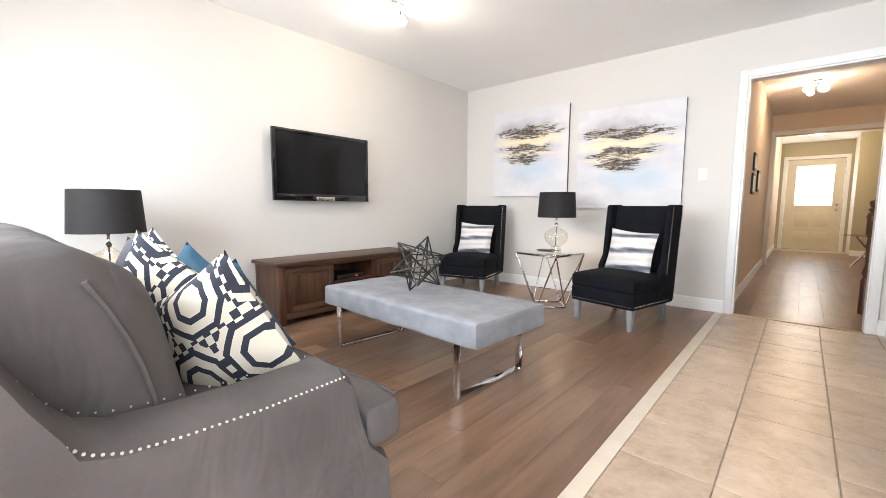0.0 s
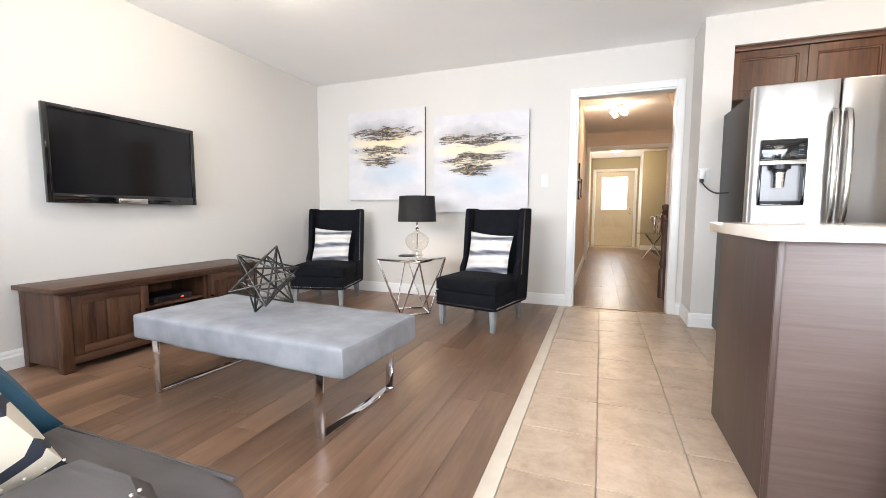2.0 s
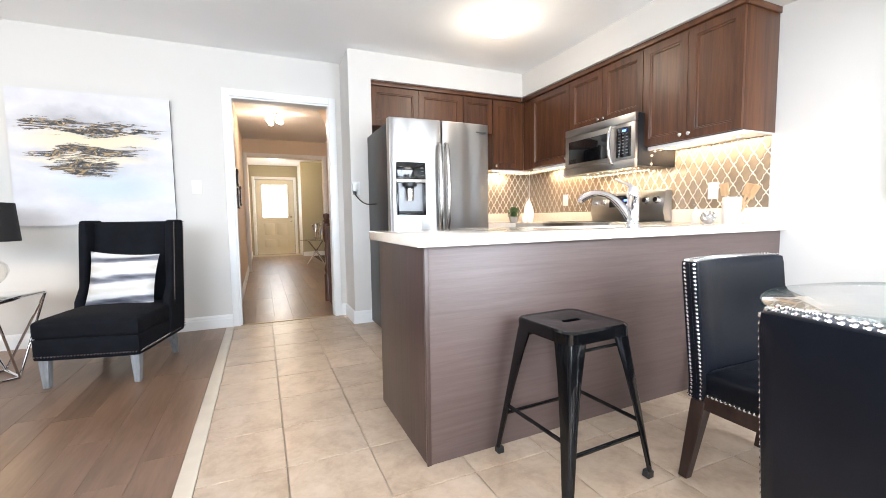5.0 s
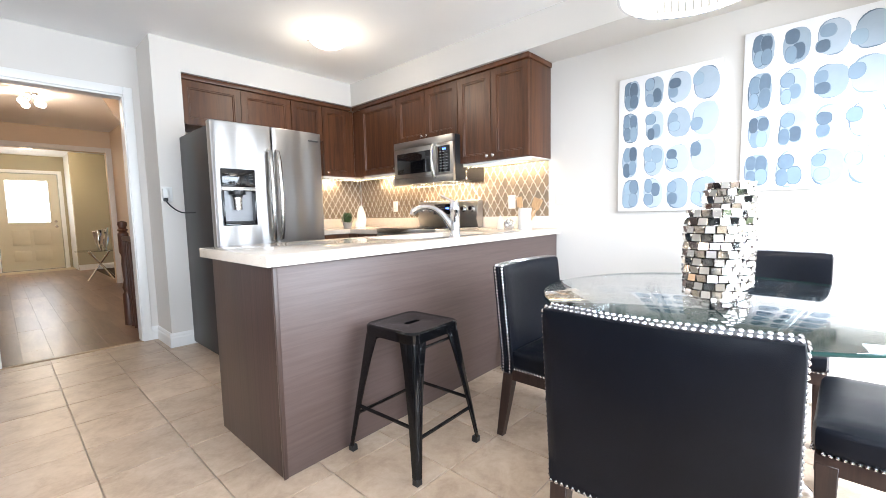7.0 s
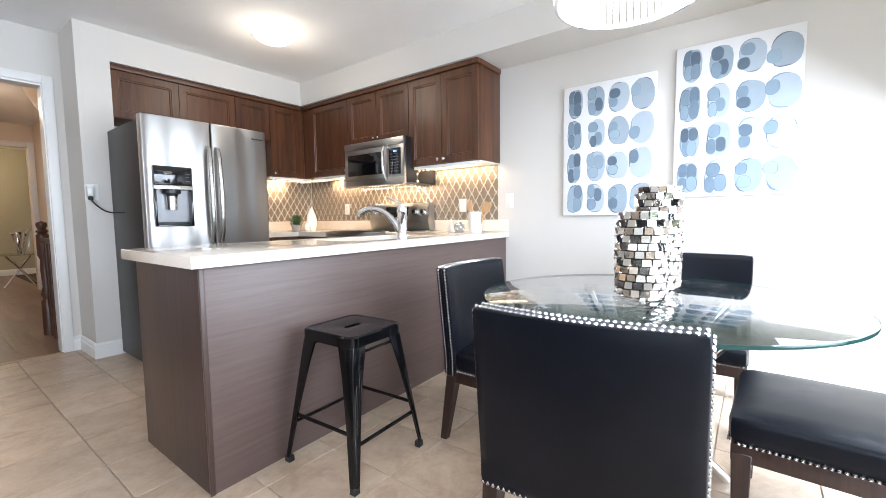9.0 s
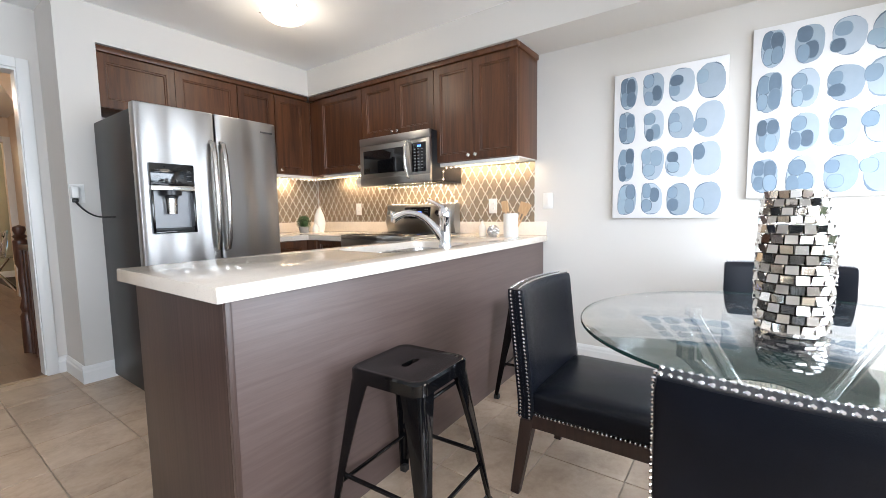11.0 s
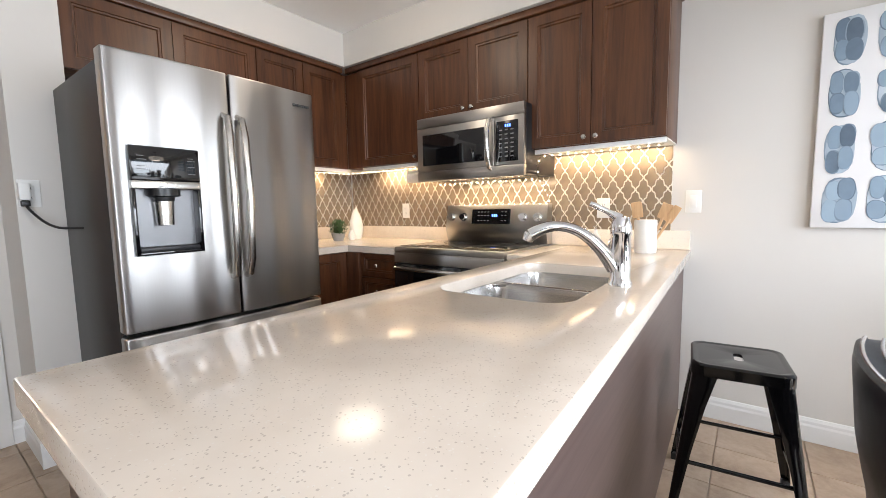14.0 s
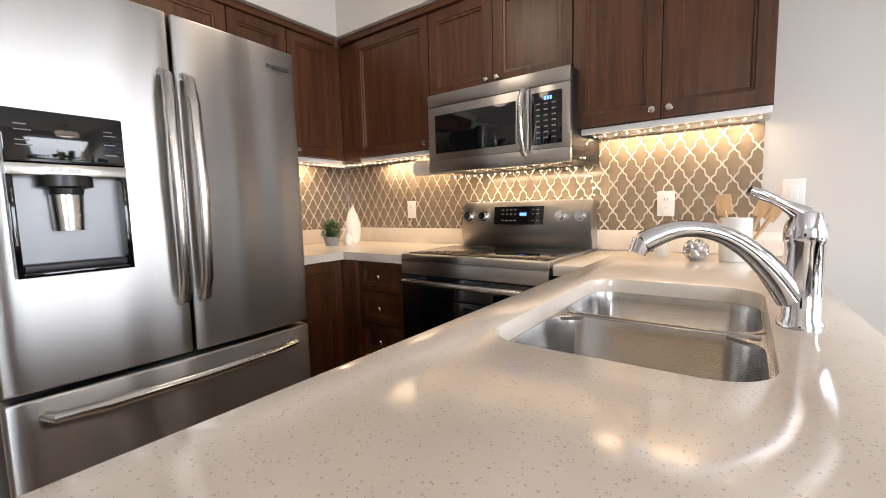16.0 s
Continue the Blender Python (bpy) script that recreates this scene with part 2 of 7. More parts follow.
COOLGLOW = glow("spot_glass", (1.0, 0.88, 0.7), 9.0)
BEADGLOW = glow("rope_light_bead", (1.0, 0.80, 0.52), 40.0)
CLOCKBLUE = glow("blue_display", (0.10, 0.22, 1.0), 3.0)
DAYPANE = glow("daylit_pane", (0.90, 0.95, 1.0), 3.2)
PAPER = plain("paper_roll", (0.80, 0.79, 0.77), 0.9, vary=0.02)
WHITESTITCH = plain("pale_nailheads", (0.62, 0.58, 0.53), 0.3, 0.7, vary=0.05)
MARK = plain("grey_lettering", (0.10, 0.10, 0.10), 0.4, 0.5)
PALEMARK = plain("pale_lettering", (0.20, 0.20, 0.20), 0.5)


def brushed(name, col, axis, rough=0.26, wave=0.12, drawn=0.85, ripple=5.5):
    m, nt, b = nodes_of(name)
    sc = [160.0, 160.0, 160.0]
    sc["xyz".index(axis)] = 1.2
    n = noise_tex(nt, coords(nt, "Object", sc), 1.0, 3)
    n2 = noise_tex(nt, coords(nt, "Object", [ripple if c > 10 else 0.4 for c in sc]), 1.0, 0)
    nt.links.new(ramp(nt, n, [(0.3, tuple(c * 0.97 for c in col)), (0.7, col)]), b.inputs["Base Color"])
    b.inputs["Metallic"].default_value = 1.0
    r = nt.nodes.new("ShaderNodeMapRange")
    r.inputs[3].default_value, r.inputs[4].default_value = rough - 0.02, rough + 0.03
    nt.links.new(n, r.inputs[0])
    nt.links.new(r.outputs[0], b.inputs["Roughness"])
    bump(nt, b, n2, min(1.0, wave), 0.02 * max(1.0, wave))
    tg = nt.nodes.new("ShaderNodeTangent")
    tg.direction_type, tg.axis = "RADIAL", "Z"
    nt.links.new(tg.outputs[0], b.inputs["Tangent"])
    b.inputs["Anisotropic"].default_value, b.inputs["Anisotropic Rotation"].default_value = drawn, 0.25
    return m


STEEL = brushed("stainless_steel", (0.45, 0.44, 0.43), "z", 0.32, 1.25, 0.92, 6.5)
STEELY = brushed("stainless_steel_across", (0.50, 0.487, 0.47), "y", 0.33, 0.08)
SINKSTEEL = plain("sink_steel", (0.44, 0.43, 0.42), 0.25, 1.0, vary=0.03, scale=20)


def quartz():
    m, nt, b = nodes_of("speckled_quartz")
    v = coords(nt)
    vo = nt.nodes.new("ShaderNodeTexVoronoi")
    vo.inputs["Scale"].default_value = 250
    nt.links.new(v, vo.inputs["Vector"])
    sep = nt.nodes.new("ShaderNodeSeparateColor")
    nt.links.new(vo.outputs["Color"], sep.inputs[0])
    near = math_node(nt, "LESS_THAN", vo.outputs["Distance"], math_node(nt, "ADD", 0.06, math_node(nt, "MULTIPLY", sep.outputs[1], 0.38)))
    pick = math_node(nt, "GREATER_THAN", sep.outputs[0], 0.70)
    f = math_node(nt, "MULTIPLY", math_node(nt, "MULTIPLY", near, pick), 0.42)
    cloud = ramp(nt, noise_tex(nt, v, 9, 4), [(0.3, (0.73, 0.645, 0.555)), (0.7, (0.785, 0.705, 0.615))])
    pick2 = math_node(nt, "MULTIPLY", near, math_node(nt, "LESS_THAN", sep.outputs[0], 0.12))
    c = mix(nt, f, cloud, (0.30, 0.235, 0.18))
    c = mix(nt, math_node(nt, "MULTIPLY", pick2, 0.5), c, (0.80, 0.76, 0.70))
    nt.links.new(c, b.inputs["Base Color"])
    b.inputs["Roughness"].default_value = 0.12
    b.inputs["Coat Weight"].default_value = 0.04
    b.inputs["Coat Roughness"].default_value = 0.05
    return m


QUARTZ = quartz()


def stone_tile():
    m, nt, b = nodes_of("beige_floor_tile")
    info = nt.nodes.new("ShaderNodeObjectInfo")
    tc = nt.nodes.new("ShaderNodeTexCoord")
    add = nt.nodes.new("ShaderNodeVectorMath")
    add.operation = "ADD"
    comb = nt.nodes.new("ShaderNodeCombineXYZ")
    for i in range(3):
        nt.links.new(math_node(nt, "MULTIPLY", info.outputs["Random"], 17.0 + 9 * i), comb.inputs[i])
    nt.links.new(tc.outputs["Object"], add.inputs[0])
    nt.links.new(comb.outputs[0], add.inputs[1])
    n1 = noise_tex(nt, add.outputs[0], 7, 6, 0.65, 0.4)
    n2 = noise_tex(nt, add.outputs[0], 40, 3)
    f = math_node(nt, "ADD", math_node(nt, "MULTIPLY", n1, 0.8), math_node(nt, "MULTIPLY", n2, 0.2))
    col = ramp(nt, f, [(0.32, (0.35, 0.25, 0.172)), (0.5, (0.475, 0.36, 0.262)), (0.7, (0.57, 0.455, 0.35))])
    hs = nt.nodes.new("ShaderNodeHueSaturation")
    nt.links.new(col, hs.inputs["Color"])
    nt.links.new(math_node(nt, "ADD", 0.92, math_node(nt, "MULTIPLY", info.outputs["Random"], 0.16)), hs.inputs["Value"])
    nt.links.new(hs.outputs[0], b.inputs["Base Color"])
    b.inputs["Roughness"].default_value = 0.34
    bump(nt, b, f, 0.15, 0.002)
    return m


TILE = stone_tile()
SPLASH = plain("taupe_splash_tile", (0.235, 0.180, 0.125), 0.22, vary=0.14, scale=9, coat=0.3)
SPLASHGROUT = plain("splash_grout", (0.78, 0.73, 0.64), 0.7, vary=0.03, scale=20)
BORDER = plain("cream_floor_border", (0.62, 0.54, 0.44), 0.4, vary=0.06, scale=8)


def lattice_fabric():
    """Cream cloth printed with navy octagons, bands and small checks."""
    m, nt, b = nodes_of("printed_lattice_cloth")
    tc = nt.nodes.new("ShaderNodeTexCoord")
    mp = nt.nodes.new("ShaderNodeMapping")
    mp.inputs["Scale"].default_value = (1.8, 1.8, 1)
    mp.inputs["Location"].default_value = (0.2, 0.35, 0)
    nt.links.new(tc.outputs["UV"], mp.inputs["Vector"])
    sp = nt.nodes.new("ShaderNodeSeparateXYZ")
    nt.links.new(mp.outputs[0], sp.inputs[0])
    u, v = sp.outputs[0], sp.outputs[1]
    fx = math_node(nt, "ABSOLUTE", math_node(nt, "SUBTRACT", math_node(nt, "FRACT", u), 0.5))
    row = math_node(nt, "FLOOR", u)
    v2 = math_node(nt, "ADD", v, math_node(nt, "MULTIPLY", row, 0.5))
    fy = math_node(nt, "ABSOLUTE", math_node(nt, "SUBTRACT", math_node(nt, "FRACT", v2), 0.5))
    octa = math_node(nt, "MAXIMUM", math_node(nt, "MAXIMUM", fx, fy), math_node(nt, "MULTIPLY", math_node(nt, "ADD", fx, fy), 0.70))
    fr = math_node(nt, "FRACT", math_node(nt, "MULTIPLY", octa, 5.2))
    ring = math_node(nt, "LESS_THAN", fr, 0.42)
    core = math_node(nt, "GREATER_THAN", octa, 0.17)
    ring = math_node(nt, "MULTIPLY", ring, core)
    ck = nt.nodes.new("ShaderNodeTexChecker")
    ck.inputs["Scale"].default_value = 9.0
    nt.links.new(mp.outputs[0], ck.inputs["Vector"])
    edge = math_node(nt, "GREATER_THAN", math_node(nt, "MAXIMUM", fx, fy), 0.455)
    cross = math_node(nt, "GREATER_THAN", math_node(nt, "MULTIPLY", fx, fy), 0.155)
    n = nt.nodes.new("ShaderNodeMix")
    n.data_type = "FLOAT"
    nt.links.new(math_node(nt, "MAXIMUM", edge, cross), n.inputs[0])
    nt.links.new(ring, n.inputs[2])
    nt.links.new(ck.outputs[1], n.inputs[3])
    c = mix(nt, n.outputs[0], (0.62, 0.56, 0.46), (0.022, 0.026, 0.040))
    nt.links.new(c, b.inputs["Base Color"])
    b.inputs["Roughness"].default_value = 0.9
    bump(nt, b, noise_tex(nt, coords(nt), 600, 2), 0.3)
    return m


LATTICE = lattice_fabric()


def uv_axes(nt):
    tc = nt.nodes.new("ShaderNodeTexCoord")
    sp = nt.nodes.new("ShaderNodeSeparateXYZ")
    nt.links.new(tc.outputs["UV"], sp.inputs[0])
    return tc.outputs["UV"], sp.outputs[0], sp.outputs[1]


def mapped(nt, vec, loc, scale):
    mp = nt.nodes.new("ShaderNodeMapping")
    mp.inputs["Location"].default_value, mp.inputs["Scale"].default_value = loc, scale
    nt.links.new(vec, mp.inputs["Vector"])
    return mp.outputs[0]


def blob(nt, u, v, cu, cv, ru, rv):
    """1 in the middle of an oval, falling to 0 at its rim."""
    du = math_node(nt, "DIVIDE", math_node(nt, "SUBTRACT", u, cu), ru)
    dv = math_node(nt, "DIVIDE", math_node(nt, "SUBTRACT", v, cv), rv)
    d = math_node(nt, "ADD", math_node(nt, "MULTIPLY", du, du), math_node(nt, "MULTIPLY", dv, dv))
    return math_node(nt, "MAXIMUM", math_node(nt, "SUBTRACT", 1.0, d), 0.0)


def abstract_canvas(name, seed):
    m, nt, b = nodes_of(name)
    uv, u, v = uv_axes(nt)
    warp = noise_tex(nt, mapped(nt, uv, (seed, 0, 0), (3, 3, 1)), 1.5, 5)
    v_ = math_node(nt, "ADD", v, math_node(nt, "MULTIPLY", math_node(nt, "SUBTRACT", warp, 0.5), 0.16))
    base = ramp(nt, noise_tex(nt, mapped(nt, uv, (seed, 3, 0), (2, 3, 1)), 1.5, 4), [(0.3, (0.60, 0.585, 0.615)), (0.7, (0.72, 0.71, 0.72))])
    c = mix(nt, math_node(nt, "MULTIPLY", blob(nt, u, v_, 0.58, 0.30, 0.42, 0.16), 0.6), base, (0.44, 0.57, 0.68))
    c = mix(nt, math_node(nt, "MULTIPLY", blob(nt, u, v_, 0.5, 0.64, 0.55, 0.09), 0.95), c, (0.86, 0.72, 0.47))
    c = mix(nt, math_node(nt, "MULTIPLY", blob(nt, u, v_, 0.45, 0.50, 0.45, 0.05), 0.8), c, (0.86, 0.75, 0.50))
    smoke = math_node(nt, "MULTIPLY", blob(nt, u, v_, 0.42, 0.80, 0.42, 0.12), noise_tex(nt, mapped(nt, uv, (seed, 7, 0), (4, 6, 1)), 1.6, 5))
    c = mix(nt, math_node(nt, "MULTIPLY", smoke, 0.9), c, (0.20, 0.21, 0.24))
    streak = noise_tex(nt, mapped(nt, uv, (seed * 2, 1, 0), (3.2, 34, 1)), 1.0, 8, 0.68, 1.6)
    fine = noise_tex(nt, mapped(nt, uv, (seed * 3, 2, 0), (9, 18, 1)), 1.0, 6, 0.75, 2.5)
    band1 = blob(nt, u, v_, 0.50, 0.735, 0.60, 0.10)
    band2 = blob(nt, u, v_, 0.45, 0.55, 0.52, 0.075)
    band3 = blob(nt, u, v_, 0.40, 0.44, 0.34, 0.09)
    band = math_node(nt, "MAXIMUM", math_node(nt, "MAXIMUM", band1, band2), band3)
    ink = math_node(nt, "GREATER_THAN", math_node(nt, "MULTIPLY", math_node(nt, "ADD", streak, math_node(nt, "MULTIPLY", fine, 0.35)), math_node(nt, "POWER", band, 0.28)), 0.60)
    soft = math_node(nt, "MULTIPLY", math_node(nt, "MULTIPLY", band, streak), 0.7)
    c = mix(nt, soft, c, (0.16, 0.16, 0.18))
    inkcol = ramp(nt, fine, [(0.42, (0.02, 0.02, 0.023)), (0.52, (0.09, 0.08, 0.075)), (0.60, (0.42, 0.27, 0.10)), (0.68, (0.6, 0.58, 0.56))])
    c = mix(nt, ink, c, inkcol)
    nt.links.new(c, b.inputs["Base Color"])
    b.inputs["Roughness"].default_value = 0.6
    bump(nt, b, streak, 0.3, 0.004)
    return m


def marble_cloth():
    m, nt, b = nodes_of("marbled_cushion_cloth")
    uv, u, v = uv_axes(nt)
    w = nt.nodes.new("ShaderNodeTexWave")
    w.bands_direction = "Y"
    w.inputs["Scale"].default_value, w.inputs["Distortion"].default_value = 0.36, 7.5
    w.inputs["Detail"].default_value, w.inputs["Detail Scale"].default_value = 4, 0.8
    nt.links.new(coords(nt, "UV", (0.9, 2.2, 1), (0, 0, radians(-14))), w.inputs["Vector"])
    n = noise_tex(nt, mapped(nt, uv, (0, 0, 0), (2, 9, 1)), 1.2, 5)
    f = math_node(nt, "ADD", math_node(nt, "MULTIPLY", w.outputs["Fac"], 0.72), math_node(nt, "MULTIPLY", n, 0.4))
    c = ramp(nt, f, [(0.16, (0.05, 0.05, 0.07)), (0.28, (0.22, 0.22, 0.25)), (0.40, (0.62, 0.60, 0.58)), (0.7, (0.72, 0.70, 0.68)), (0.95, (0.60, 0.56, 0.50))])
    nt.links.new(c, b.inputs["Base Color"])
    b.inputs["Roughness"].default_value = 0.55
    bump(nt, b, noise_tex(nt, coords(nt), 500, 2), 0.2)
    return m


MARBLE = marble_cloth()


def wash(name, stops, rough=0.7):
    """Watercolour that differs from dab to dab, with blooms inside each."""
    m, nt, b = nodes_of(name)
    g = nt.nodes.new("ShaderNodeNewGeometry")
    n = noise_tex(nt, coords(nt), 16, 4)
    f = math_node(nt, "ADD", math_node(nt, "MULTIPLY", g.outputs["Random Per Island"], 0.72), math_node(nt, "MULTIPLY", n, 0.30))
    nt.links.new(ramp(nt, f, stops), b.inputs["Base Color"])
    b.inputs["Roughness"].default_value = rough
    return m


WASHLITE = wash("pale_blue_wash", [(0.15, (0.30, 0.37, 0.44)), (0.5, (0.39, 0.46, 0.54)), (0.9, (0.47, 0.54, 0.61))])
WASHMID = wash("mid_blue_wash", [(0.15, (0.22, 0.30, 0.39)), (0.5, (0.27, 0.36, 0.45)), (0.9, (0.33, 0.43, 0.52))])
WASHDARK = wash("deep_blue_wash", [(0.15, (0.08, 0.115, 0.16)), (0.5, (0.15, 0.21, 0.28)), (0.9, (0.24, 0.33, 0.42))])
WASHRIM = wash("dried_blue_edge", [(0.15, (0.10, 0.14, 0.19)), (0.5, (0.19, 0.25, 0.32)), (0.9, (0.32, 0.40, 0.48))])

# ---------------------------------------------------------------- building helpers
OFF = {}


def thing(name, base=(0, 0, 0), label="", category="", group="", kind=""):
    ob = new(name)
    ob.empty_display_size = 0.1
    ob.location = base
    OFF[ob.name] = Vector(base)
    return tagged(ob, label, category, group, kind)


def finish(bm, name, material, smooth=True):
    bmesh.ops.recalc_face_normals(bm, faces=bm.faces)
    me = bpy.data.meshes.new(name)
    bm.to_mesh(me)
    bm.free()
    me.materials.append(material)
    if smooth:
        me.shade_smooth()
        me.set_sharp_from_angle(angle=radians(38))
    return me


def part(name, bm, material, parent, label="", smooth=True):
    """Links a bmesh, drawn in the thing's own frame or in the world's, as one mesh under a thing or part."""
    off = OFF.get(parent.name)
    if off is not None and off.length > 0:
        bmesh.ops.translate(bm, verts=bm.verts, vec=-off)
    ob = new(name, finish(bm, name, material, smooth))
    ob.parent = parent
    OFF[ob.name] = None
    if off is None:
        up = parent
        while up.parent is not None:
            up = up.parent
        o2 = OFF.get(up.name)
        if o2 is not None and o2.length > 0:
            ob.data.transform(Matrix.Translation(-o2))
    return tagged(ob, label)


def single(name, bm, material, label="", category="", group="", kind="", smooth=True):
    """A thing that is one mesh: its origin goes to the middle of its base."""
    lo = Vector([min(v.co[i] for v in bm.verts) for i in range(3)])
    hi = Vector([max(v.co[i] for v in bm.verts) for i in range(3)])
    base = Vector(((lo.x + hi.x) / 2, (lo.y + hi.y) / 2, lo.z))
    bmesh.ops.translate(bm, verts=bm.verts, vec=-base)
    ob = new(name, finish(bm, name, material, smooth))
    ob.location = base
    OFF[ob.name] = base
    return tagged(ob, label, category, group, kind)


def bx(bm, x0, y0, z0, x1, y1, z1, bev=0.0, seg=2):
    g = bmesh.ops.create_cube(bm, size=1.0)["verts"]
    for v in g:
        v.co = Vector(((x0 + x1) / 2 + v.co.x * abs(x1 - x0), (y0 + y1) / 2 + v.co.y * abs(y1 - y0), (z0 + z1) / 2 + v.co.z * abs(z1 - z0)))
    if bev:
        es = list({e for v in g for e in v.link_edges})
        bmesh.ops.bevel(bm, geom=es, offset=bev, segments=seg, profile=0.5, affect="EDGES")
    return g


def box(x0, y0, z0, x1, y1, z1, bev=0.0, seg=2):
    bm = bmesh.new()
    bx(bm, x0, y0, z0, x1, y1, z1, bev, seg)
    return bm


def fb(bm, face, a0, a1, z0, z1, plane, d0, d1, bev=0.0):
    """A box on an upright face: S looks to -y, W to -x, N to +y, E to +x; d is the depth proud of the plane."""
    if face == "S":
        bx(bm, a0, plane - d1, z0, a1, plane - d0, z1, bev)
    elif face == "N":
        bx(bm, a0, plane + d0, z0, a1, plane + d1, z1, bev)
    elif face == "W":
        bx(bm, plane - d1, a0, z0, plane - d0, a1, z1, bev)
    else:
        bx(bm, plane + d0, a0, z0, plane + d1, a1, z1, bev)
    return bm


def cyl(bm, p0, p1, r0, r1=None, seg=16, caps=True):
    p0, p1 = Vector(p0), Vector(p1)
    r1 = r0 if r1 is None else r1
    q = (p1 - p0).to_track_quat("Z", "Y")
    m = Matrix.Translation((p0 + p1) / 2) @ q.to_matrix().to_4x4()
    bmesh.ops.create_cone(bm, cap_ends=caps, segments=seg, radius1=r0, radius2=r1, depth=(p1 - p0).length, matrix=m)
    return bm


def rod(p0, p1, r0, r1=None, seg=16):
    return cyl(bmesh.new(), p0, p1, r0, r1, seg)


def ball(bm, p, r, squash=1.0, u=12, v=8):
    bmesh.ops.create_uvsphere(bm, u_segments=u, v_segments=v, radius=r, matrix=Matrix.Translation(p) @ Matrix.Diagonal((1, 1, squash, 1)))
    return bm


def lathe(profile, seg=32, centre=(0, 0), bm=None):
    """Turns a profile of (radius, height) about an upright axis."""
    bm = bm or bmesh.new()
    rings = []
    for r, z in profile:
        rings.append([bm.verts.new((centre[0] + r * math.cos(2 * math.pi * i / seg), centre[1] + r * math.sin(2 * math.pi * i / seg), z)) for i in range(seg)])
    for a, b in zip(rings, rings[1:]):
        for i in range(seg):
            bm.faces.new((a[i], a[(i + 1) % seg], b[(i + 1) % seg], b[i]))
    bmesh.ops.remove_doubles(bm, verts=[v for g in rings for v in g], dist=1e-5)
    return bm


def tube(points, r, seg=10, bm=None, closed=False):
    """A round bar swept along points; r may be one radius or one per point."""
    bm = bm or bmesh.new()
    pts = [Vector(p) for p in points]
    rs = r if isinstance(r, (list, tuple)) else [r] * len(pts)
    rings = []
    n = Vector((0, 0, 1))
    for i, p in enumerate(pts):
        a = pts[i - 1] if (i or closed) else p
        c = pts[(i + 1) % len(pts)] if (i + 1 < len(pts) or closed) else p
        t = (c - a).normalized()
        if abs(t.dot(n)) > 0.98:
            n = Vector((1, 0, 0)) if abs(t.x) < 0.9 else Vector((0, 1, 0))
        s = t.cross(n).normalized()
        n = s.cross(t).normalized()
        rings.append([bm.verts.new(p + rs[i] * (s * math.cos(2 * math.pi * k / seg) + n * math.sin(2 * math.pi * k / seg))) for k in range(seg)])
    pairs = list(zip(rings, rings[1:])) + ([(rings[-1], rings[0])] if closed else [])
    for a, b in pairs:
        for k in range(seg):
            bm.faces.new((a[k], a[(k + 1) % seg], b[(k + 1) % seg], b[k]))
    if not closed:
        bm.faces.new(rings[0])
        bm.faces.new(list(reversed(rings[-1])))
    return bm


def softbox(x0, y0, z0, x1, y1, z1, r=0.03, cuts=9, puff=0.0, wrinkle=0.0, bm=None):
    """An upholstered block: rounded all round, domed by puff, uneven by wrinkle."""
    own = bmesh.new()
    bmesh.ops.create_cube(own, size=2.0)
    bmesh.ops.subdivide_edges(own, edges=own.edges, cuts=cuts, use_grid_fill=True)
    half = Vector((abs(x1 - x0) / 2, abs(y1 - y0) / 2, abs(z1 - z0) / 2))
    mid = Vector(((x0 + x1) / 2, (y0 + y1) / 2, (z0 + z1) / 2))
    thin = min(range(3), key=lambda i: half[i])
    for v in own.verts:
        u = v.co.copy()
        p = Vector([u[i] * half[i] for i in range(3)])
        inner = Vector([max(-(half[i] - r), min(half[i] - r, p[i])) for i in range(3)])
        d = p - inner
        if d.length > 1e-6:
            p = inner + d.normalized() * r
        a, c = [i for i in range(3) if i != thin]
        p[thin] += math.copysign(1, u[thin]) * puff * (1 - u[a] ** 2) * (1 - u[c] ** 2) * abs(u[thin])
        if wrinkle:
            p += wrinkle * Vector((noise.noise((p + mid) * 5), noise.noise((p + mid) * 5 + Vector((9, 0, 0))), noise.noise((p + mid) * 6 + Vector((0, 7, 0)))))
        v.co = mid + p
    if bm is None:
        return own
    me = bpy.data.meshes.new("tmp")
    own.to_mesh(me)
    own.free()
    bm.from_mesh(me)
    return bm


def pillow(w, h, t, n=18, seed=0):
    """A throw pillow lying in the xz plane, thick in y, with drawn-out corners; uv for its print."""
    bm = bmesh.new()
    uvl = bm.loops.layers.uv.new("UVMap")
    side = []
    for s in (-1, 1):
        grid = []
        for j in range(n + 1):
            row = []
            for i in range(n + 1):
                u, v = 2 * i / n - 1, 2 * j / n - 1
                k = (1 - abs(u) ** 2.4) * (1 - abs(v) ** 2.4)
                pinch = 1 - 0.07 * (1 - u * u) * abs(v) ** 3
                pin2 = 1 - 0.07 * (1 - v * v) * abs(u) ** 3
                y = s * t / 2 * k ** 0.55 + 0.012 * noise.noise(Vector((u * 2 + seed, v * 2, s)))* k
                row.append(bm.verts.new((u * w / 2 * pin2, y, v * h / 2 * pinch)))
            grid.append(row)
        side.append(grid)
        for j in range(n):
            for i in range(n):
                f = bm.faces.new((grid[j][i], grid[j][i + 1], grid[j + 1][i + 1], grid[j + 1][i]))
                for l, (a, c) in zip(f.loops, ((i, j), (i + 1, j), (i + 1, j + 1), (i, j + 1))):
                    l[uvl].uv = (a / n, c / n)
    bmesh.ops.remove_doubles(bm, verts=bm.verts, dist=0.0015)
    return bm


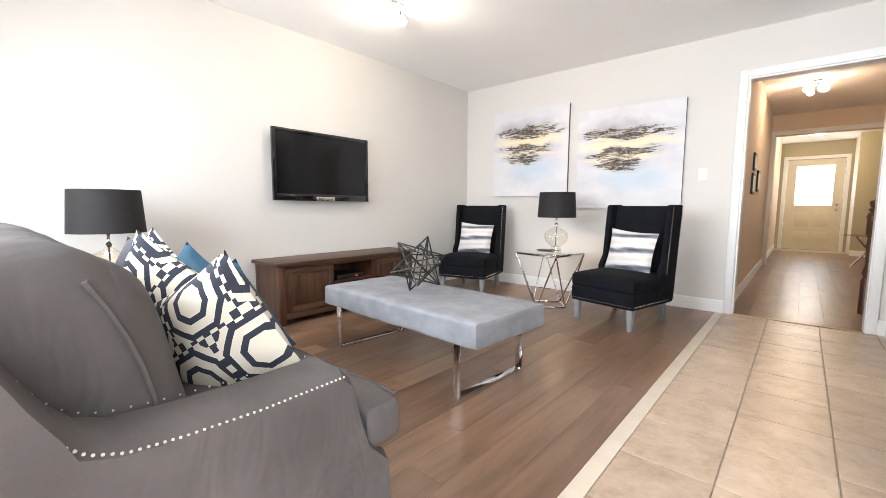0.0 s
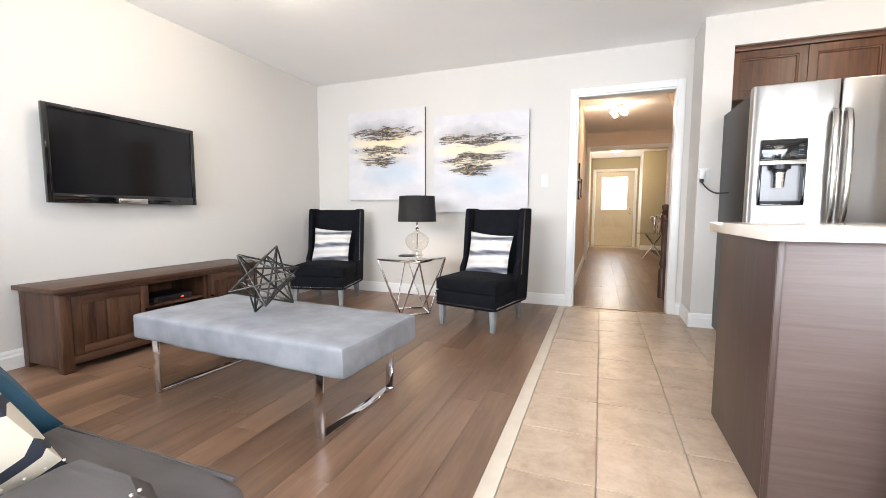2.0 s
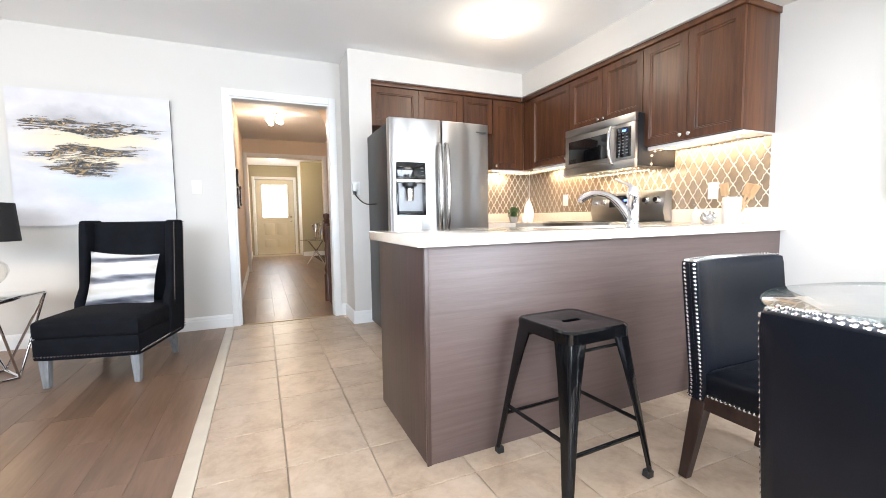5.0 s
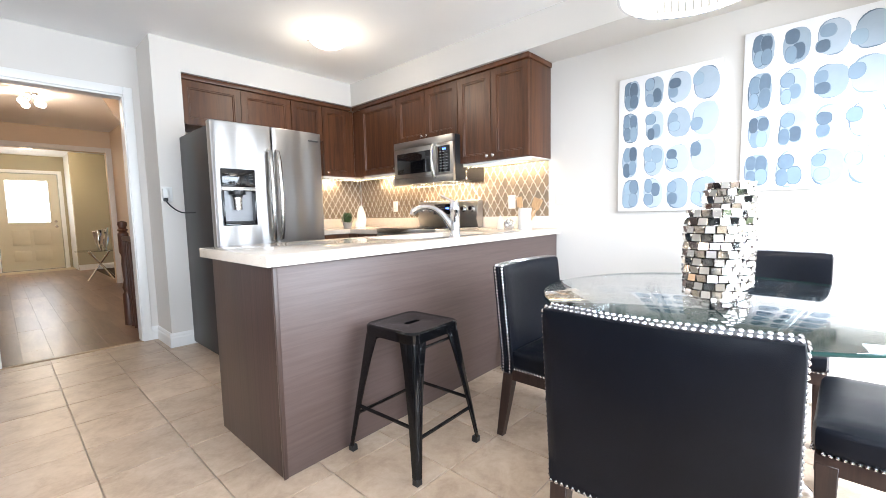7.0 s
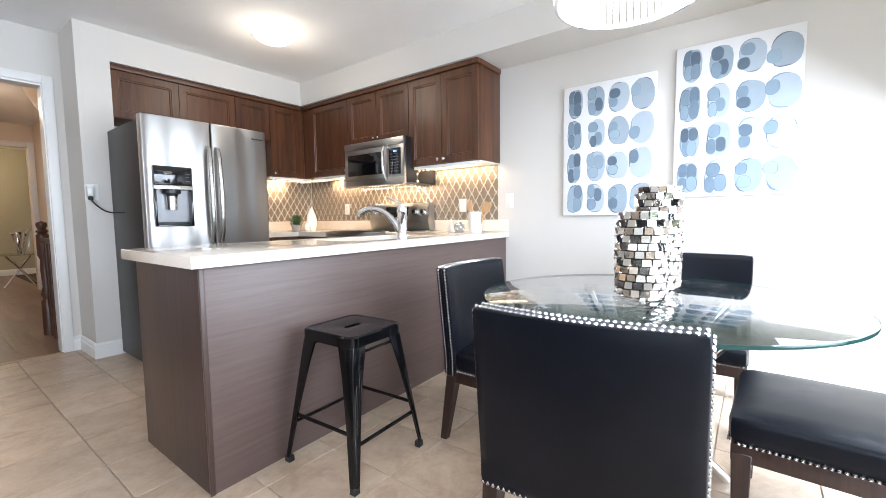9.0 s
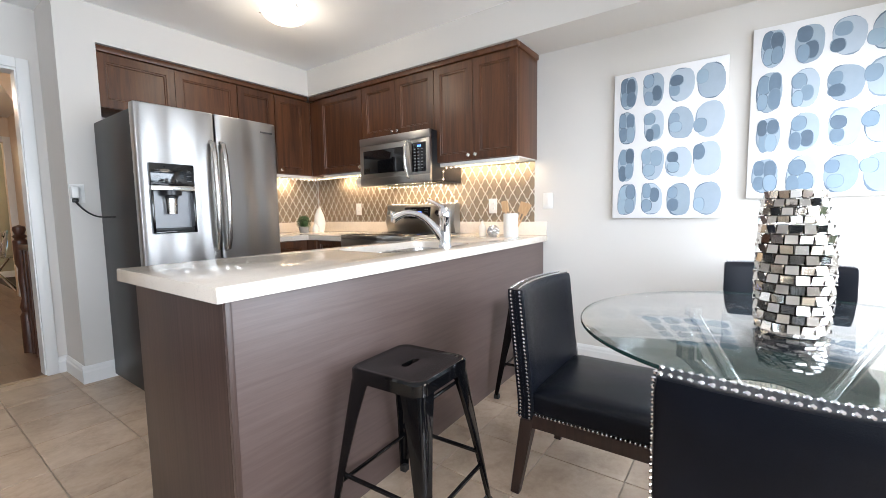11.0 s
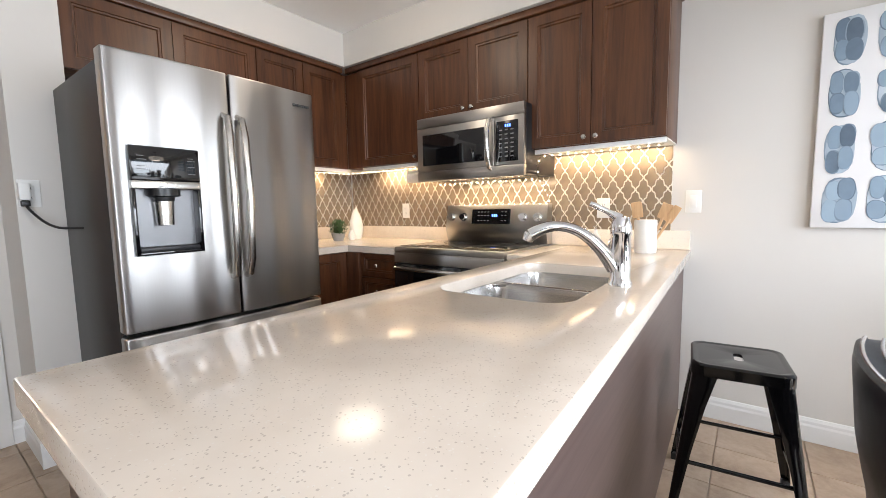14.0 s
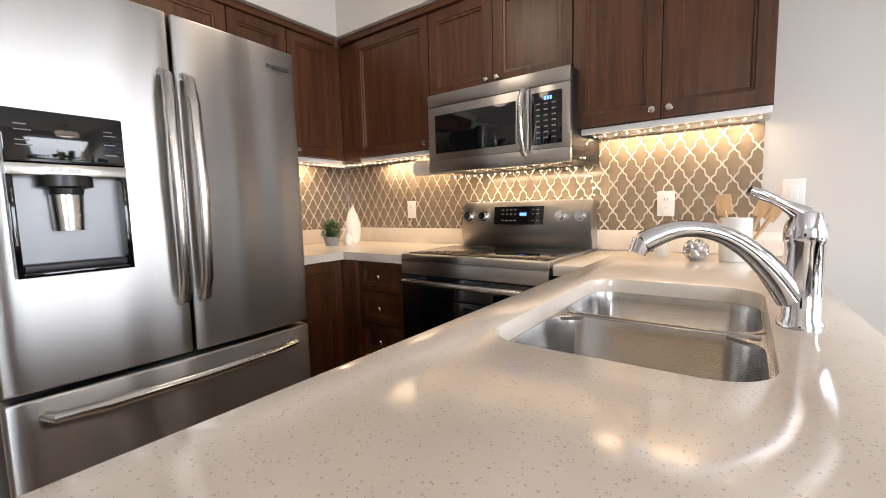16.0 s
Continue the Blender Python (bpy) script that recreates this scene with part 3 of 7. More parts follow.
def uv_panel(p00, p10, p11, p01):
    bm = bmesh.new()
    uvl = bm.loops.layers.uv.new("UVMap")
    f = bm.faces.new([bm.verts.new(p) for p in (p00, p10, p11, p01)])
    for l, c in zip(f.loops, ((0, 0), (1, 0), (1, 1), (0, 1))):
        l[uvl].uv = c
    return bm


def struct(name, bm, material, label="", smooth=False):
    return single(name, bm, material, label, "", "", "structure", smooth)


# ---------------------------------------------------------------- shell of the rooms
XW, XE, YN, YS, ZC = -3.27, 2.862, 4.636, -0.85, 2.43


def wall_x(bm, y0, y1, xa, xb, z0, z1, holes):
    """A wall along x between y0 and y1, with holes (xa, xb, za, zb)."""
    cuts = sorted(holes)
    x = xa
    for a, b, za, zb in cuts:
        bx(bm, x, y0, z0, a, y1, z1)
        if za > z0:
            bx(bm, a, y0, z0, b, y1, za)
        if zb < z1:
            bx(bm, a, y0, zb, b, y1, z1)
        x = b
    bx(bm, x, y0, z0, xb, y1, z1)
    return bm


struct("wall_north", wall_x(bmesh.new(), YN, YN + 0.12, XW, XE, 0, ZC, [(-0.285, 0.555, 0, 2.035)]), WALL, "light warm grey painted wall with a cased opening")
struct("wall_south", wall_x(bmesh.new(), YS - 0.14, YS, XW, XE, 0, ZC, [(-2.75, -0.75, 0.85, 2.1), (0.6, 2.5, 0.02, 2.08)]), WALL, "light grey painted wall with window and patio door")
struct("wall_east", box(XE, YS - 0.14, 0, XE + 0.12, YN + 0.12, ZC), WALL, "light grey painted dining and kitchen wall")
struct("wall_west", box(XW - 0.12, YS - 0.14, 0, XW, YN + 0.12, ZC), WALL, "light warm grey painted television wall")
struct("ceiling", box(XW - 0.12, YS - 0.14, ZC, XE + 0.12, YN + 0.12, ZC + 0.1), CEIL, "flat white painted ceiling")
struct("pier", box(0.67, 4.234, 0, 0.87, YN, ZC), WALL, "light grey painted pier beside the refrigerator")
struct("soffit_north", box(0.87, 4.234, 2.195, XE, YN, ZC), WALL, "painted bulkhead above the kitchen cabinets")
struct("soffit_east", box(2.48, YS, 2.195, XE, 4.234, ZC), WALL, "painted bulkhead along the kitchen wall")


def baseboard(name, x0, y0, x1, y1):
    """A skirting board between two points, with a stepped moulding; the room is on its left."""
    a, b = Vector((x0, y0, 0)), Vector((x1, y1, 0))
    d = (b - a).normalized()
    nrm = Vector((-d.y, d.x, 0))
    bm = bmesh.new()
    prof = [(0.0, 0.0), (0.016, 0.0), (0.016, 0.075), (0.012, 0.085), (0.012, 0.098), (0.006, 0.112), (0.0, 0.115)]
    rows = [[bm.verts.new(p + nrm * (o - 0.002) + Vector((0, 0, z))) for o, z in prof] for p in (a, b)]
    for i in range(len(prof) - 1):
        bm.faces.new((rows[0][i], rows[1][i], rows[1][i + 1], rows[0][i + 1]))
    bm.faces.new(rows[0])
    bm.faces.new(rows[1])
    return struct(name, bm, TRIM, "white painted skirting board")


baseboard("baseboard", -0.345, YN, XW, YN)
baseboard("baseboard", XW, YN, XW, YS)
baseboard("baseboard", 0.67, YN, 0.615, YN)
baseboard("baseboard", 0.67, 4.234, 0.67, YN)
baseboard("baseboard", 0.87, 4.234, 0.655, 4.234)
baseboard("baseboard", XE, YS, XE, 1.96)
baseboard("baseboard", XW, YS, 0.6, YS)


def casing(name, face, a0, a1, top, plane, w=0.062):
    bm = bmesh.new()
    fb(bm, face, a0 - w, a0, 0, top + w, plane, -0.001, 0.018, 0.004)
    fb(bm, face, a1, a1 + w, 0, top + w, plane, -0.001, 0.018, 0.004)
    fb(bm, face, a0, a1, top, top + w, plane, -0.001, 0.018, 0.004)
    return struct(name, bm, TRIM, "white painted door casing", True)


casing("trim", "S", -0.285, 0.555, 2.035, YN)
casing("trim", "N", -0.285, 0.555, 2.035, YN + 0.12)
_j = bmesh.new()
bx(_j, -0.288, YN - 0.002, 0, -0.270, YN + 0.122, 2.035)
bx(_j, 0.548, YN - 0.002, 0, 0.558, YN + 0.122, 2.035)
bx(_j, -0.270, YN - 0.002, 2.020, 0.548, YN + 0.122, 2.038)
struct("trim", _j, TRIM, "white painted opening lining")

# windows behind the walker
def window(name, x0, x1, z0, z1, mullions):
    w = thing(name, ((x0 + x1) / 2, YS - 0.07, z0), "white framed window letting in daylight", "window", "", "structure")
    f = bmesh.new()
    for a, b, c, d in ((x0, x0 + 0.05, z0, z1), (x1 - 0.05, x1, z0, z1), (x0 + 0.05, x1 - 0.05, z0, z0 + 0.05), (x0 + 0.05, x1 - 0.05, z1 - 0.05, z1)):
        bx(f, a, YS - 0.12, c, b, YS - 0.05, d, 0.004)
    for k in range(1, mullions):
        x = x0 + (x1 - x0) * k / mullions
        bx(f, x - 0.03, YS - 0.11, z0 + 0.05, x + 0.03, YS - 0.06, z1 - 0.05, 0.004)
    part("window_frame", f, TRIM, w)
    for k in range(mullions):
        a, b = x0 + (x1 - x0) * k / mullions + 0.05, x0 + (x1 - x0) * (k + 1) / mullions - 0.05
        p = part("pane", box(a, YS - 0.09, z0 + 0.05, b, YS - 0.084, z1 - 0.05), WINGLASS, w)
        p.visible_shadow = False
    return w


window("window_1", -2.75, -0.75, 0.85, 2.1, 2)
window("window_2", 0.6, 2.5, 0.02, 2.08, 2)
struct("ground", box(-40, -60, -0.3, 40, YS - 0.14, -0.12), plain("lawn", (0.06, 0.09, 0.035), 0.9, vary=0.3, scale=3), "mown lawn outside")

# floors
struct("floor_living", box(XW, YS, -0.10, -0.402, YN + 0.06, -0.014), SUBFLOOR, "dark brown hardwood floor of wide boards")
struct("floor_kitchen", box(-0.402, YS, -0.10, XE, YN + 0.06, -0.006), GROUT, "beige stone tile floor with pale joints")
struct("floor_border", box(-0.402, YS, -0.10 + 0.09, -0.338, YN - 0.0, 0.001, 0.002), BORDER, "cream stone strip between boards and tiles", True)
struct("threshold", box(-0.285, YN - 0.012, -0.012, 0.555, YN + 0.028, 0.006, 0.003), plain("threshold_wood", (0.42, 0.30, 0.19), 0.45), "pale wooden threshold strip", True)

# ---------------------------------------------------------------- hall beyond the opening
HX0, HX1, HY, FY = -0.33, 1.13, 8.9, 12.8
struct("hall_floor", box(HX0, YN + 0.06, -0.10, 1.6, 12.2, -0.014), SUBFLOOR, "dark hardwood hall floor")
struct("foyer_floor", box(HX0, 12.2, -0.10, 2.6, FY, 0.0), plain("foyer_tile", (0.45, 0.36, 0.22), 0.35, vary=0.1), "beige foyer tile floor")
struct("wall_hall_west", box(HX0 - 0.12, YN + 0.12, 0, HX0, FY + 0.12, ZC), HALLWALL, "beige painted hall wall")
struct("wall_hall_east", box(1.6, YN + 0.12, -1.0, 1.72, HY, ZC), HALLWALL, "beige painted stair wall")
struct("wall_hall_end", wall_x(bmesh.new(), HY, HY + 0.12, HX0, 1.72, 0, ZC, [(-0.27, 1.06, 0, 2.10)]), HALLWALL, "beige painted hall wall with wide cased opening")
struct("wall_hall_return", box(1.13, 6.9, 0, 1.25, HY, ZC), HALLWALL, "beige painted hall wall")
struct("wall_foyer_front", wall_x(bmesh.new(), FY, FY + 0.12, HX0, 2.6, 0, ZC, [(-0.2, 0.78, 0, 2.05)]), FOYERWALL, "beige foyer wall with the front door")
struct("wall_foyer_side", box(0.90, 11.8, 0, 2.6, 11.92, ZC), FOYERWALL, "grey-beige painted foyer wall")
struct("wall_foyer_return", box(0.90, 11.92, 0, 1.0, FY, ZC), TRIM, "white closet return")
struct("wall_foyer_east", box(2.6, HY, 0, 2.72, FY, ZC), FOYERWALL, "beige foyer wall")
struct("hall_ceiling", box(HX0 - 0.12, YN + 0.12, ZC, 2.72, FY + 0.12, ZC + 0.1), CEIL, "white hall ceiling")
casing("trim", "S", -0.27, 1.06, 2.10, HY, 0.075)
baseboard("baseboard", HX0, FY, HX0, YN + 0.12)
baseboard("baseboard", 2.6, 11.8, 0.90, 11.8)
baseboard("baseboard", 1.13, HY, 1.13, 6.9)
_s = bmesh.new()
_v = [_s.verts.new(p) for p in ((0.70, 4.76, 2.43), (0.70, 6.5, 2.43), (0.70, 4.76, 1.55), (1.6, 4.76, 2.43), (1.6, 6.5, 2.43), (1.6, 4.76, 1.55))]
for q in ((0, 1, 2), (3, 5, 4), (0, 3, 4, 1), (1, 4, 5, 2), (0, 2, 5, 3)):
    _s.faces.new([_v[i] for i in q])
struct("stair_soffit", _s, HALLWALL, "sloping painted underside of the upper stairs")

# ---------------------------------------------------------------- kitchen: cabinets


def shaker(face, a0, a1, z0, z1, plane, th=0.02, stile=0.052):
    """A framed cabinet door with a bead and a sunk panel, as one connected mesh."""
    bm = fb(bmesh.new(), face, a0, a1, z0, z1, plane, 0, th)
    out = {"S": Vector((0, -1, 0)), "W": Vector((-1, 0, 0)), "N": Vector((0, 1, 0)), "E": Vector((1, 0, 0))}[face]
    bm.normal_update()
    f = max(bm.faces, key=lambda q: q.normal.dot(out))
    for w, d in ((0.003, 0.0), (stile - 0.003, 0.0), (0.003, -0.006), (0.008, -0.0015), (0.004, -0.0075)):
        bmesh.ops.inset_region(bm, faces=[f], thickness=w, use_even_offset=True)
        if d:
            bmesh.ops.translate(bm, verts=f.verts, vec=out * d)
    return bm


def knob(face, a, z, plane, parent):
    prof = [(0.0, 0.0), (0.006, 0.0), (0.005, 0.012), (0.012, 0.016), (0.014, 0.022), (0.011, 0.027), (0.0, 0.029)]
    bm = lathe(prof, 16)
    m = {"S": Matrix.Rotation(radians(90), 4, "X"), "W": Matrix.Rotation(radians(-90), 4, "Y")}[face]
    bmesh.ops.transform(bm, matrix=Matrix.Translation((a, plane, z) if face == "S" else (plane, a, z)) @ m, verts=bm.verts)
    part("knob", bm, NICKEL, parent, "round brushed nickel knob")


def upper(face, a0, a1, z0, z1, front, back, doors, knobs=True):
    """A wall cabinet with its doors; front is the plane of the carcass."""
    c = ((a0 + a1) / 2, (front + back) / 2, z0) if face == "S" else ((front + back) / 2, (a0 + a1) / 2, z0)
    cab = thing("wall_cabinet", c, "dark brown oak wall cabinet with framed doors", "cabinet", "kitchen wall cabinets")
    b = bmesh.new()
    if face == "S":
        bx(b, a0, front, z0, a1, back, z1, 0.001)
    else:
        bx(b, front, a0, z0, back, a1, z1, 0.001)
    part("body", b, CABWOOD, cab)
    w = (a1 - a0) / doors
    for k in range(doors):
        d = part("door", shaker(face, a0 + k * w + 0.002, a0 + (k + 1) * w - 0.002, z0 + 0.003, z1 - 0.003, front), CABWOOD, cab)
        if knobs:
            side = a0 + (k + 1) * w - 0.03 if (k == 0 and doors > 1) else a0 + k * w + 0.03
            out = front - 0.02
            knob(face, side, z0 + 0.035, out, d)
    return cab


ZU0, ZU1 = 1.448, 2.155
upper("W", 2.072, 2.765, ZU0, ZU1, 2.545, XE - 0.002, 2)
upper("W", 2.768, 3.552, 1.705, ZU1, 2.545, XE - 0.002, 2)
upper("W", 3.555, 4.14, ZU0, ZU1, 2.545, XE - 0.002, 1)
upper("S", 0.872, 1.81, 1.80, ZU1, 4.30, YN - 0.002, 2, False)
upper("S", 1.813, 2.148, 1.80, ZU1, 4.30, YN - 0.002, 1, False)
upper("S", 2.151, 2.48, ZU0, ZU1, 4.30, YN - 0.002, 1)
_f = bmesh.new()
bx(_f, 2.482, 4.30, ZU0, 2.542, YN - 0.002, ZU1)
bx(_f, 2.545, 4.142, ZU0, XE - 0.002, 4.30, ZU1)
single("corner_filler", _f, CABWOOD, "dark oak filler panels in the cabinet corner", "filler panel", smooth=False)
_f = bmesh.new()
bx(_f, 0.872, 4.262, ZU1 + 0.001, 2.49, 4.30, 2.194, 0.006)
bx(_f, 2.505, 2.06, ZU1 + 0.001, 2.545, 4.262, 2.194, 0.006)
bx(_f, 2.545, 2.06, ZU1 + 0.001, XE - 0.002, 2.10, 2.194, 0.004)
single("cabinet_cornice", _f, CABWOODX, "dark oak crown strip above the cabinets", "cornice")
for _q in ((2.55, 2.074, 1.422, 2.57, 2.735, 1.447), (2.55, 3.557, 1.422, 2.57, 4.14, 1.447), (2.153, 4.31, 1.422, 2.54, 4.33, 1.447)):
    single("light_valance", box(*_q, 0.002), TRIM, "white light valance under the wall cabinets", "valance", "valances")
single("cabinet_underside", box(2.571, 2.074, 1.441, XE - 0.012, 2.735, 1.447), TRIM, "pale underside panel of the wall cabinet", "panel")

# rope lights with single beads
def rope_light(points, every=0.042):
    rope = thing("rope_light", points[0], "clear rope light with warm glowing beads", "rope light", "under-cabinet rope lights")
    part("tube", tube(points, 0.005, 8), GLASS, rope)
    beads = bmesh.new()
    for a, b in zip(points, points[1:]):
        a, b = Vector(a), Vector(b)
        n = max(1, int((b - a).length / every))
        for i in range(n):
            p = a.lerp(b, (i + 0.5) / n)
            bx(beads, p.x - 0.0026, p.y - 0.0026, p.z - 0.0026 - 0.006, p.x + 0.0026, p.y + 0.0026, p.z + 0.0026 - 0.006, 0.001, 1)
    tagged(part("beads", beads, BEADGLOW, rope, "warm glowing beads", False), kind="stuff")


rope_light([(2.556, 2.085, 1.416), (2.556, 2.70, 1.416), (2.58, 2.73, 1.37), (2.60, 2.735, 1.30)])
rope_light([(2.556, 3.56, 1.416), (2.556, 4.13, 1.416), (2.53, 4.315, 1.416), (2.16, 4.316, 1.416)])
rope_light([(2.62, 2.76, 1.296), (2.62, 3.48, 1.296)])
rope_light([(2.60, 2.735, 1.296), (2.72, 2.732, 1.22), (2.80, 2.745, 1.1545), (2.80, 3.49, 1.1545)])

# base cabinets and counters
ZT = 0.890
_p = thing("peninsula", (1.66, 2.26, 0), "brown laminate kitchen peninsula with a plain back panel", "peninsula")
_b = box(0.487, 2.038, 0.0, 2.86, 2.56, 0.66)
bx(_b, 0.487, 2.52, 0.66, 2.86, 2.56, 0.84)
part("body", _b, LAMSHADED, _p)
_b = box(0.470, 1.936, 0.0, 2.858, 1.954, 0.847, 0.001)
for _v in _b.verts:
    _v.co.y += (_v.co.x - 0.470) * 0.034
part("back_panel", _b, LAMINATE, _p, "horizontal grain grey-brown laminate panel")
# The end's weaker light is put into this panel's colour.
part("end_panel", box(0.470, 1.955, 0.0, 0.4865, 2.575, 0.847, 0.001), LAMSHADED, _p, "brown laminate end panel, darkened for its shaded side")
part("corner_strip", box(0.466, 1.932, 0.0, 0.484, 1.9355, 0.847, 0.001), LAMSHADED, _p)
part("front_panel", box(0.50, 2.5605, 0.10, 2.2, 2.578, 0.84, 0.001), CABWOOD, _p)


def counter_with_sink():
    """The peninsula top, cut round the two bowls of the sink."""
    me = []
    bm = bmesh.new()
    outer = [(0.428, 1.893), (2.860, 1.988), (2.860, 2.615), (0.428, 2.615)]
    def rr(x0, y0, x1, y1, r, n=8):
        out = []
        for cx, cy, a in ((x1 - r, y1 - r, 0), (x0 + r, y1 - r, 90), (x0 + r, y0 + r, 180), (x1 - r, y0 + r, 270)):
            for k in range(n + 1):
                t = radians(a + 90 * k / n)
                out.append((cx + r * math.cos(t), cy + r * math.sin(t)))
        return out
    hole = rr(1.300, 2.092, 2.005, 2.512, 0.085)
    for z in (ZT, ZT - 0.043):
        vo = [bm.verts.new((x, y, z)) for x, y in outer]
        vh = [bm.verts.new((x, y, z)) for x, y in hole]
        eo = [bm.edges.new((vo[i], vo[(i + 1) % 4])) for i in range(4)]
        eh = [bm.edges.new((vh[i], vh[(i + 1) % len(vh)])) for i in range(len(vh))]
        bmesh.ops.triangle_fill(bm, use_beauty=True, edges=eo + eh)
        me.append((vo, vh))
    for which in (0, 1):
        a, b = me[0][which], me[1][which]
        for i in range(len(a)):
            bm.faces.new((a[i], a[(i + 1) % len(a)], b[(i + 1) % len(a)], b[i]))
    bmesh.ops.recalc_face_normals(bm, faces=bm.faces)
    es = [e for e in bm.edges if len(e.link_faces) == 2 and e.calc_face_angle(0) > 1.0 and max(v.co.z for v in e.verts) > ZT - 0.001]
    bmesh.ops.bevel(bm, geom=es, offset=0.004, segments=2, profile=0.5, affect="EDGES")
    return bm, rr


_cb, _rr = counter_with_sink()
single("peninsula_worktop", _cb, QUARTZ, "cream speckled quartz worktop with polished edges", "worktop")


def sink():
    s = thing("sink", (1.65, 2.30, 0.68), "double bowl brushed stainless undermount sink", "sink")
    def bowl(x0, y0, x1, y1, depth):
        bm = bmesh.new()
        rings = []
        for inset, z, r in ((-0.012, ZT - 0.0405, 0.085), (0.0, ZT - 0.041, 0.075), (0.004, ZT - 0.06, 0.07), (0.012, ZT - depth + 0.03, 0.06), (0.035, ZT - depth, 0.05), (0.12, ZT - depth - 0.004, 0.03)):
            rings.append([bm.verts.new((x, y, z)) for x, y in _rr(x0 + inset, y0 + inset, x1 - inset, y1 - inset, r)])
        n = len(rings[0])
        for a, b in zip(rings, rings[1:]):
            for i in range(n):
                bm.faces.new((a[i], a[(i + 1) % n], b[(i + 1) % n], b[i]))
        bm.faces.new(rings[-1])
        return bm
    part("bowl", bowl(1.305, 2.097, 1.668, 2.507, 0.215), SINKSTEEL, s)
    part("bowl", bowl(1.698, 2.097, 2.000, 2.507, 0.185), SINKSTEEL, s)
    part("divider", box(1.670, 2.100, ZT - 0.06, 1.696, 2.504, ZT - 0.036, 0.008), SINKSTEEL, s)
    for y0, y1 in ((2.086, 2.165), (2.518, 2.439)):
        bm = bmesh.new()
        f = bm.faces.new([bm.verts.new(p) for p in ((1.622, y0, ZT - 0.0425), (1.744, y0, ZT - 0.0425), (1.696, y1, ZT - 0.0400), (1.670, y1, ZT - 0.0400))])
        up = bmesh.ops.extrude_face_region(bm, geom=[f])["geom"]
        bmesh.ops.translate(bm, verts=[g for g in up if isinstance(g, bmesh.types.BMVert)], vec=(0, 0, -0.008))
        part("divider_end", bm, SINKSTEEL, s)
    for x in (1.487, 1.849):
        part("drain", lathe([(0.0, ZT - 0.199 + (0.015 if x > 1.6 else -0.015)), (0.03, ZT - 0.199 + (0.015 if x > 1.6 else -0.015)), (0.042, ZT - 0.197 + (0.015 if x > 1.6 else -0.015)), (0.045, ZT - 0.2 + (0.015 if x > 1.6 else -0.015))], 24, (x, 2.30)), CHROME, s, "chrome drain ring")


sink()


def tap():
    t = thing("kitchen_tap", (1.645, 2.050, ZT), "chrome single lever kitchen tap with pull-out spout", "tap")
    c = (1.645, 2.050)
    part("body", lathe([(0, ZT), (0.034, ZT), (0.034, ZT + 0.01), (0.029, ZT + 0.02), (0.028, ZT + 0.15), (0.031, ZT + 0.155), (0.031, ZT + 0.165), (0.030, ZT + 0.18), (0.022, ZT + 0.205), (0.0, ZT + 0.212)], 32, c), CHROME, t)
    sp = []
    d = Vector((-0.41, 0.91, 0)).normalized()
    for k in range(15):
        s = k / 14
        h = 0.052 + 0.128 * (1 - (1 - min(1.0, s / 0.72)) ** 2.3) - 0.026 * (max(0, s - 0.72) / 0.28) ** 1.6
        sp.append(Vector((c[0], c[1], ZT + h)) + d * (0.015 + 0.250 * s))
    part("spout", tube(sp, [0.025 - 0.0095 * math.sin(min(1.0, k / 9) * math.pi / 2) + 0.0055 * max(0, k - 9) / 5 for k in range(15)], 14), CHROME, t)
    lv = [Vector((c[0], c[1], ZT + 0.195)) + d * (0.005 + 0.085 * s) + Vector((0, 0, 0.006 + 0.058 * s - 0.012 * s * s)) for s in (0, 0.2, 0.4, 0.6, 0.8, 1.0)]
    part("lever", tube(lv, [0.017, 0.012, 0.0085, 0.0085, 0.010, 0.008], 12), CHROME, t)
    part("spray_head", rod(sp[-1] + Vector((0, 0, 0.004)), sp[-1] + d * 0.010 + Vector((0, 0, -0.020)), 0.019, 0.016), CHROME, t, "chrome spray head")


tap()


def base_cabinet(face, a0, a1, front, back, drawers, doors):
    c = ((a0 + a1) / 2, (front + back) / 2, 0) if face == "S" else ((front + back) / 2, (a0 + a1) / 2, 0)
    cab = thing("base_cabinet", c, "dark brown oak base cabinet", "cabinet", "kitchen base cabinets")
    b = bmesh.new()
    if face == "S":
        bx(b, a0, front, 0.10, a1, back, 0.845)
        bx(b, a0, front + 0.06, 0, a1, back, 0.10)
    else:
        bx(b, front, a0, 0.10, back, a1, 0.845)
        bx(b, front + 0.06, a0, 0, back, a1, 0.10)
    part("body", b, CABWOOD, cab)
    if drawers:
        hs = [(0.69, 0.84), (0.51, 0.68), (0.33, 0.50), (0.11, 0.32)][:drawers]
        for z0, z1 in hs:
            d = part("drawer", shaker(face, a0 + 0.004, a1 - 0.004, z0, z1, front, 0.02, 0.03), CABWOOD, cab)
            knob(face, (a0 + a1) / 2, (z0 + z1) / 2, front - 0.02, d)
    w = (a1 - a0) / max(1, doors)
    for k in range(doors):
        part("door", shaker(face, a0 + k * w + 0.003, a0 + (k + 1) * w - 0.003, 0.11, 0.84, front), CABWOOD, cab)
    return cab


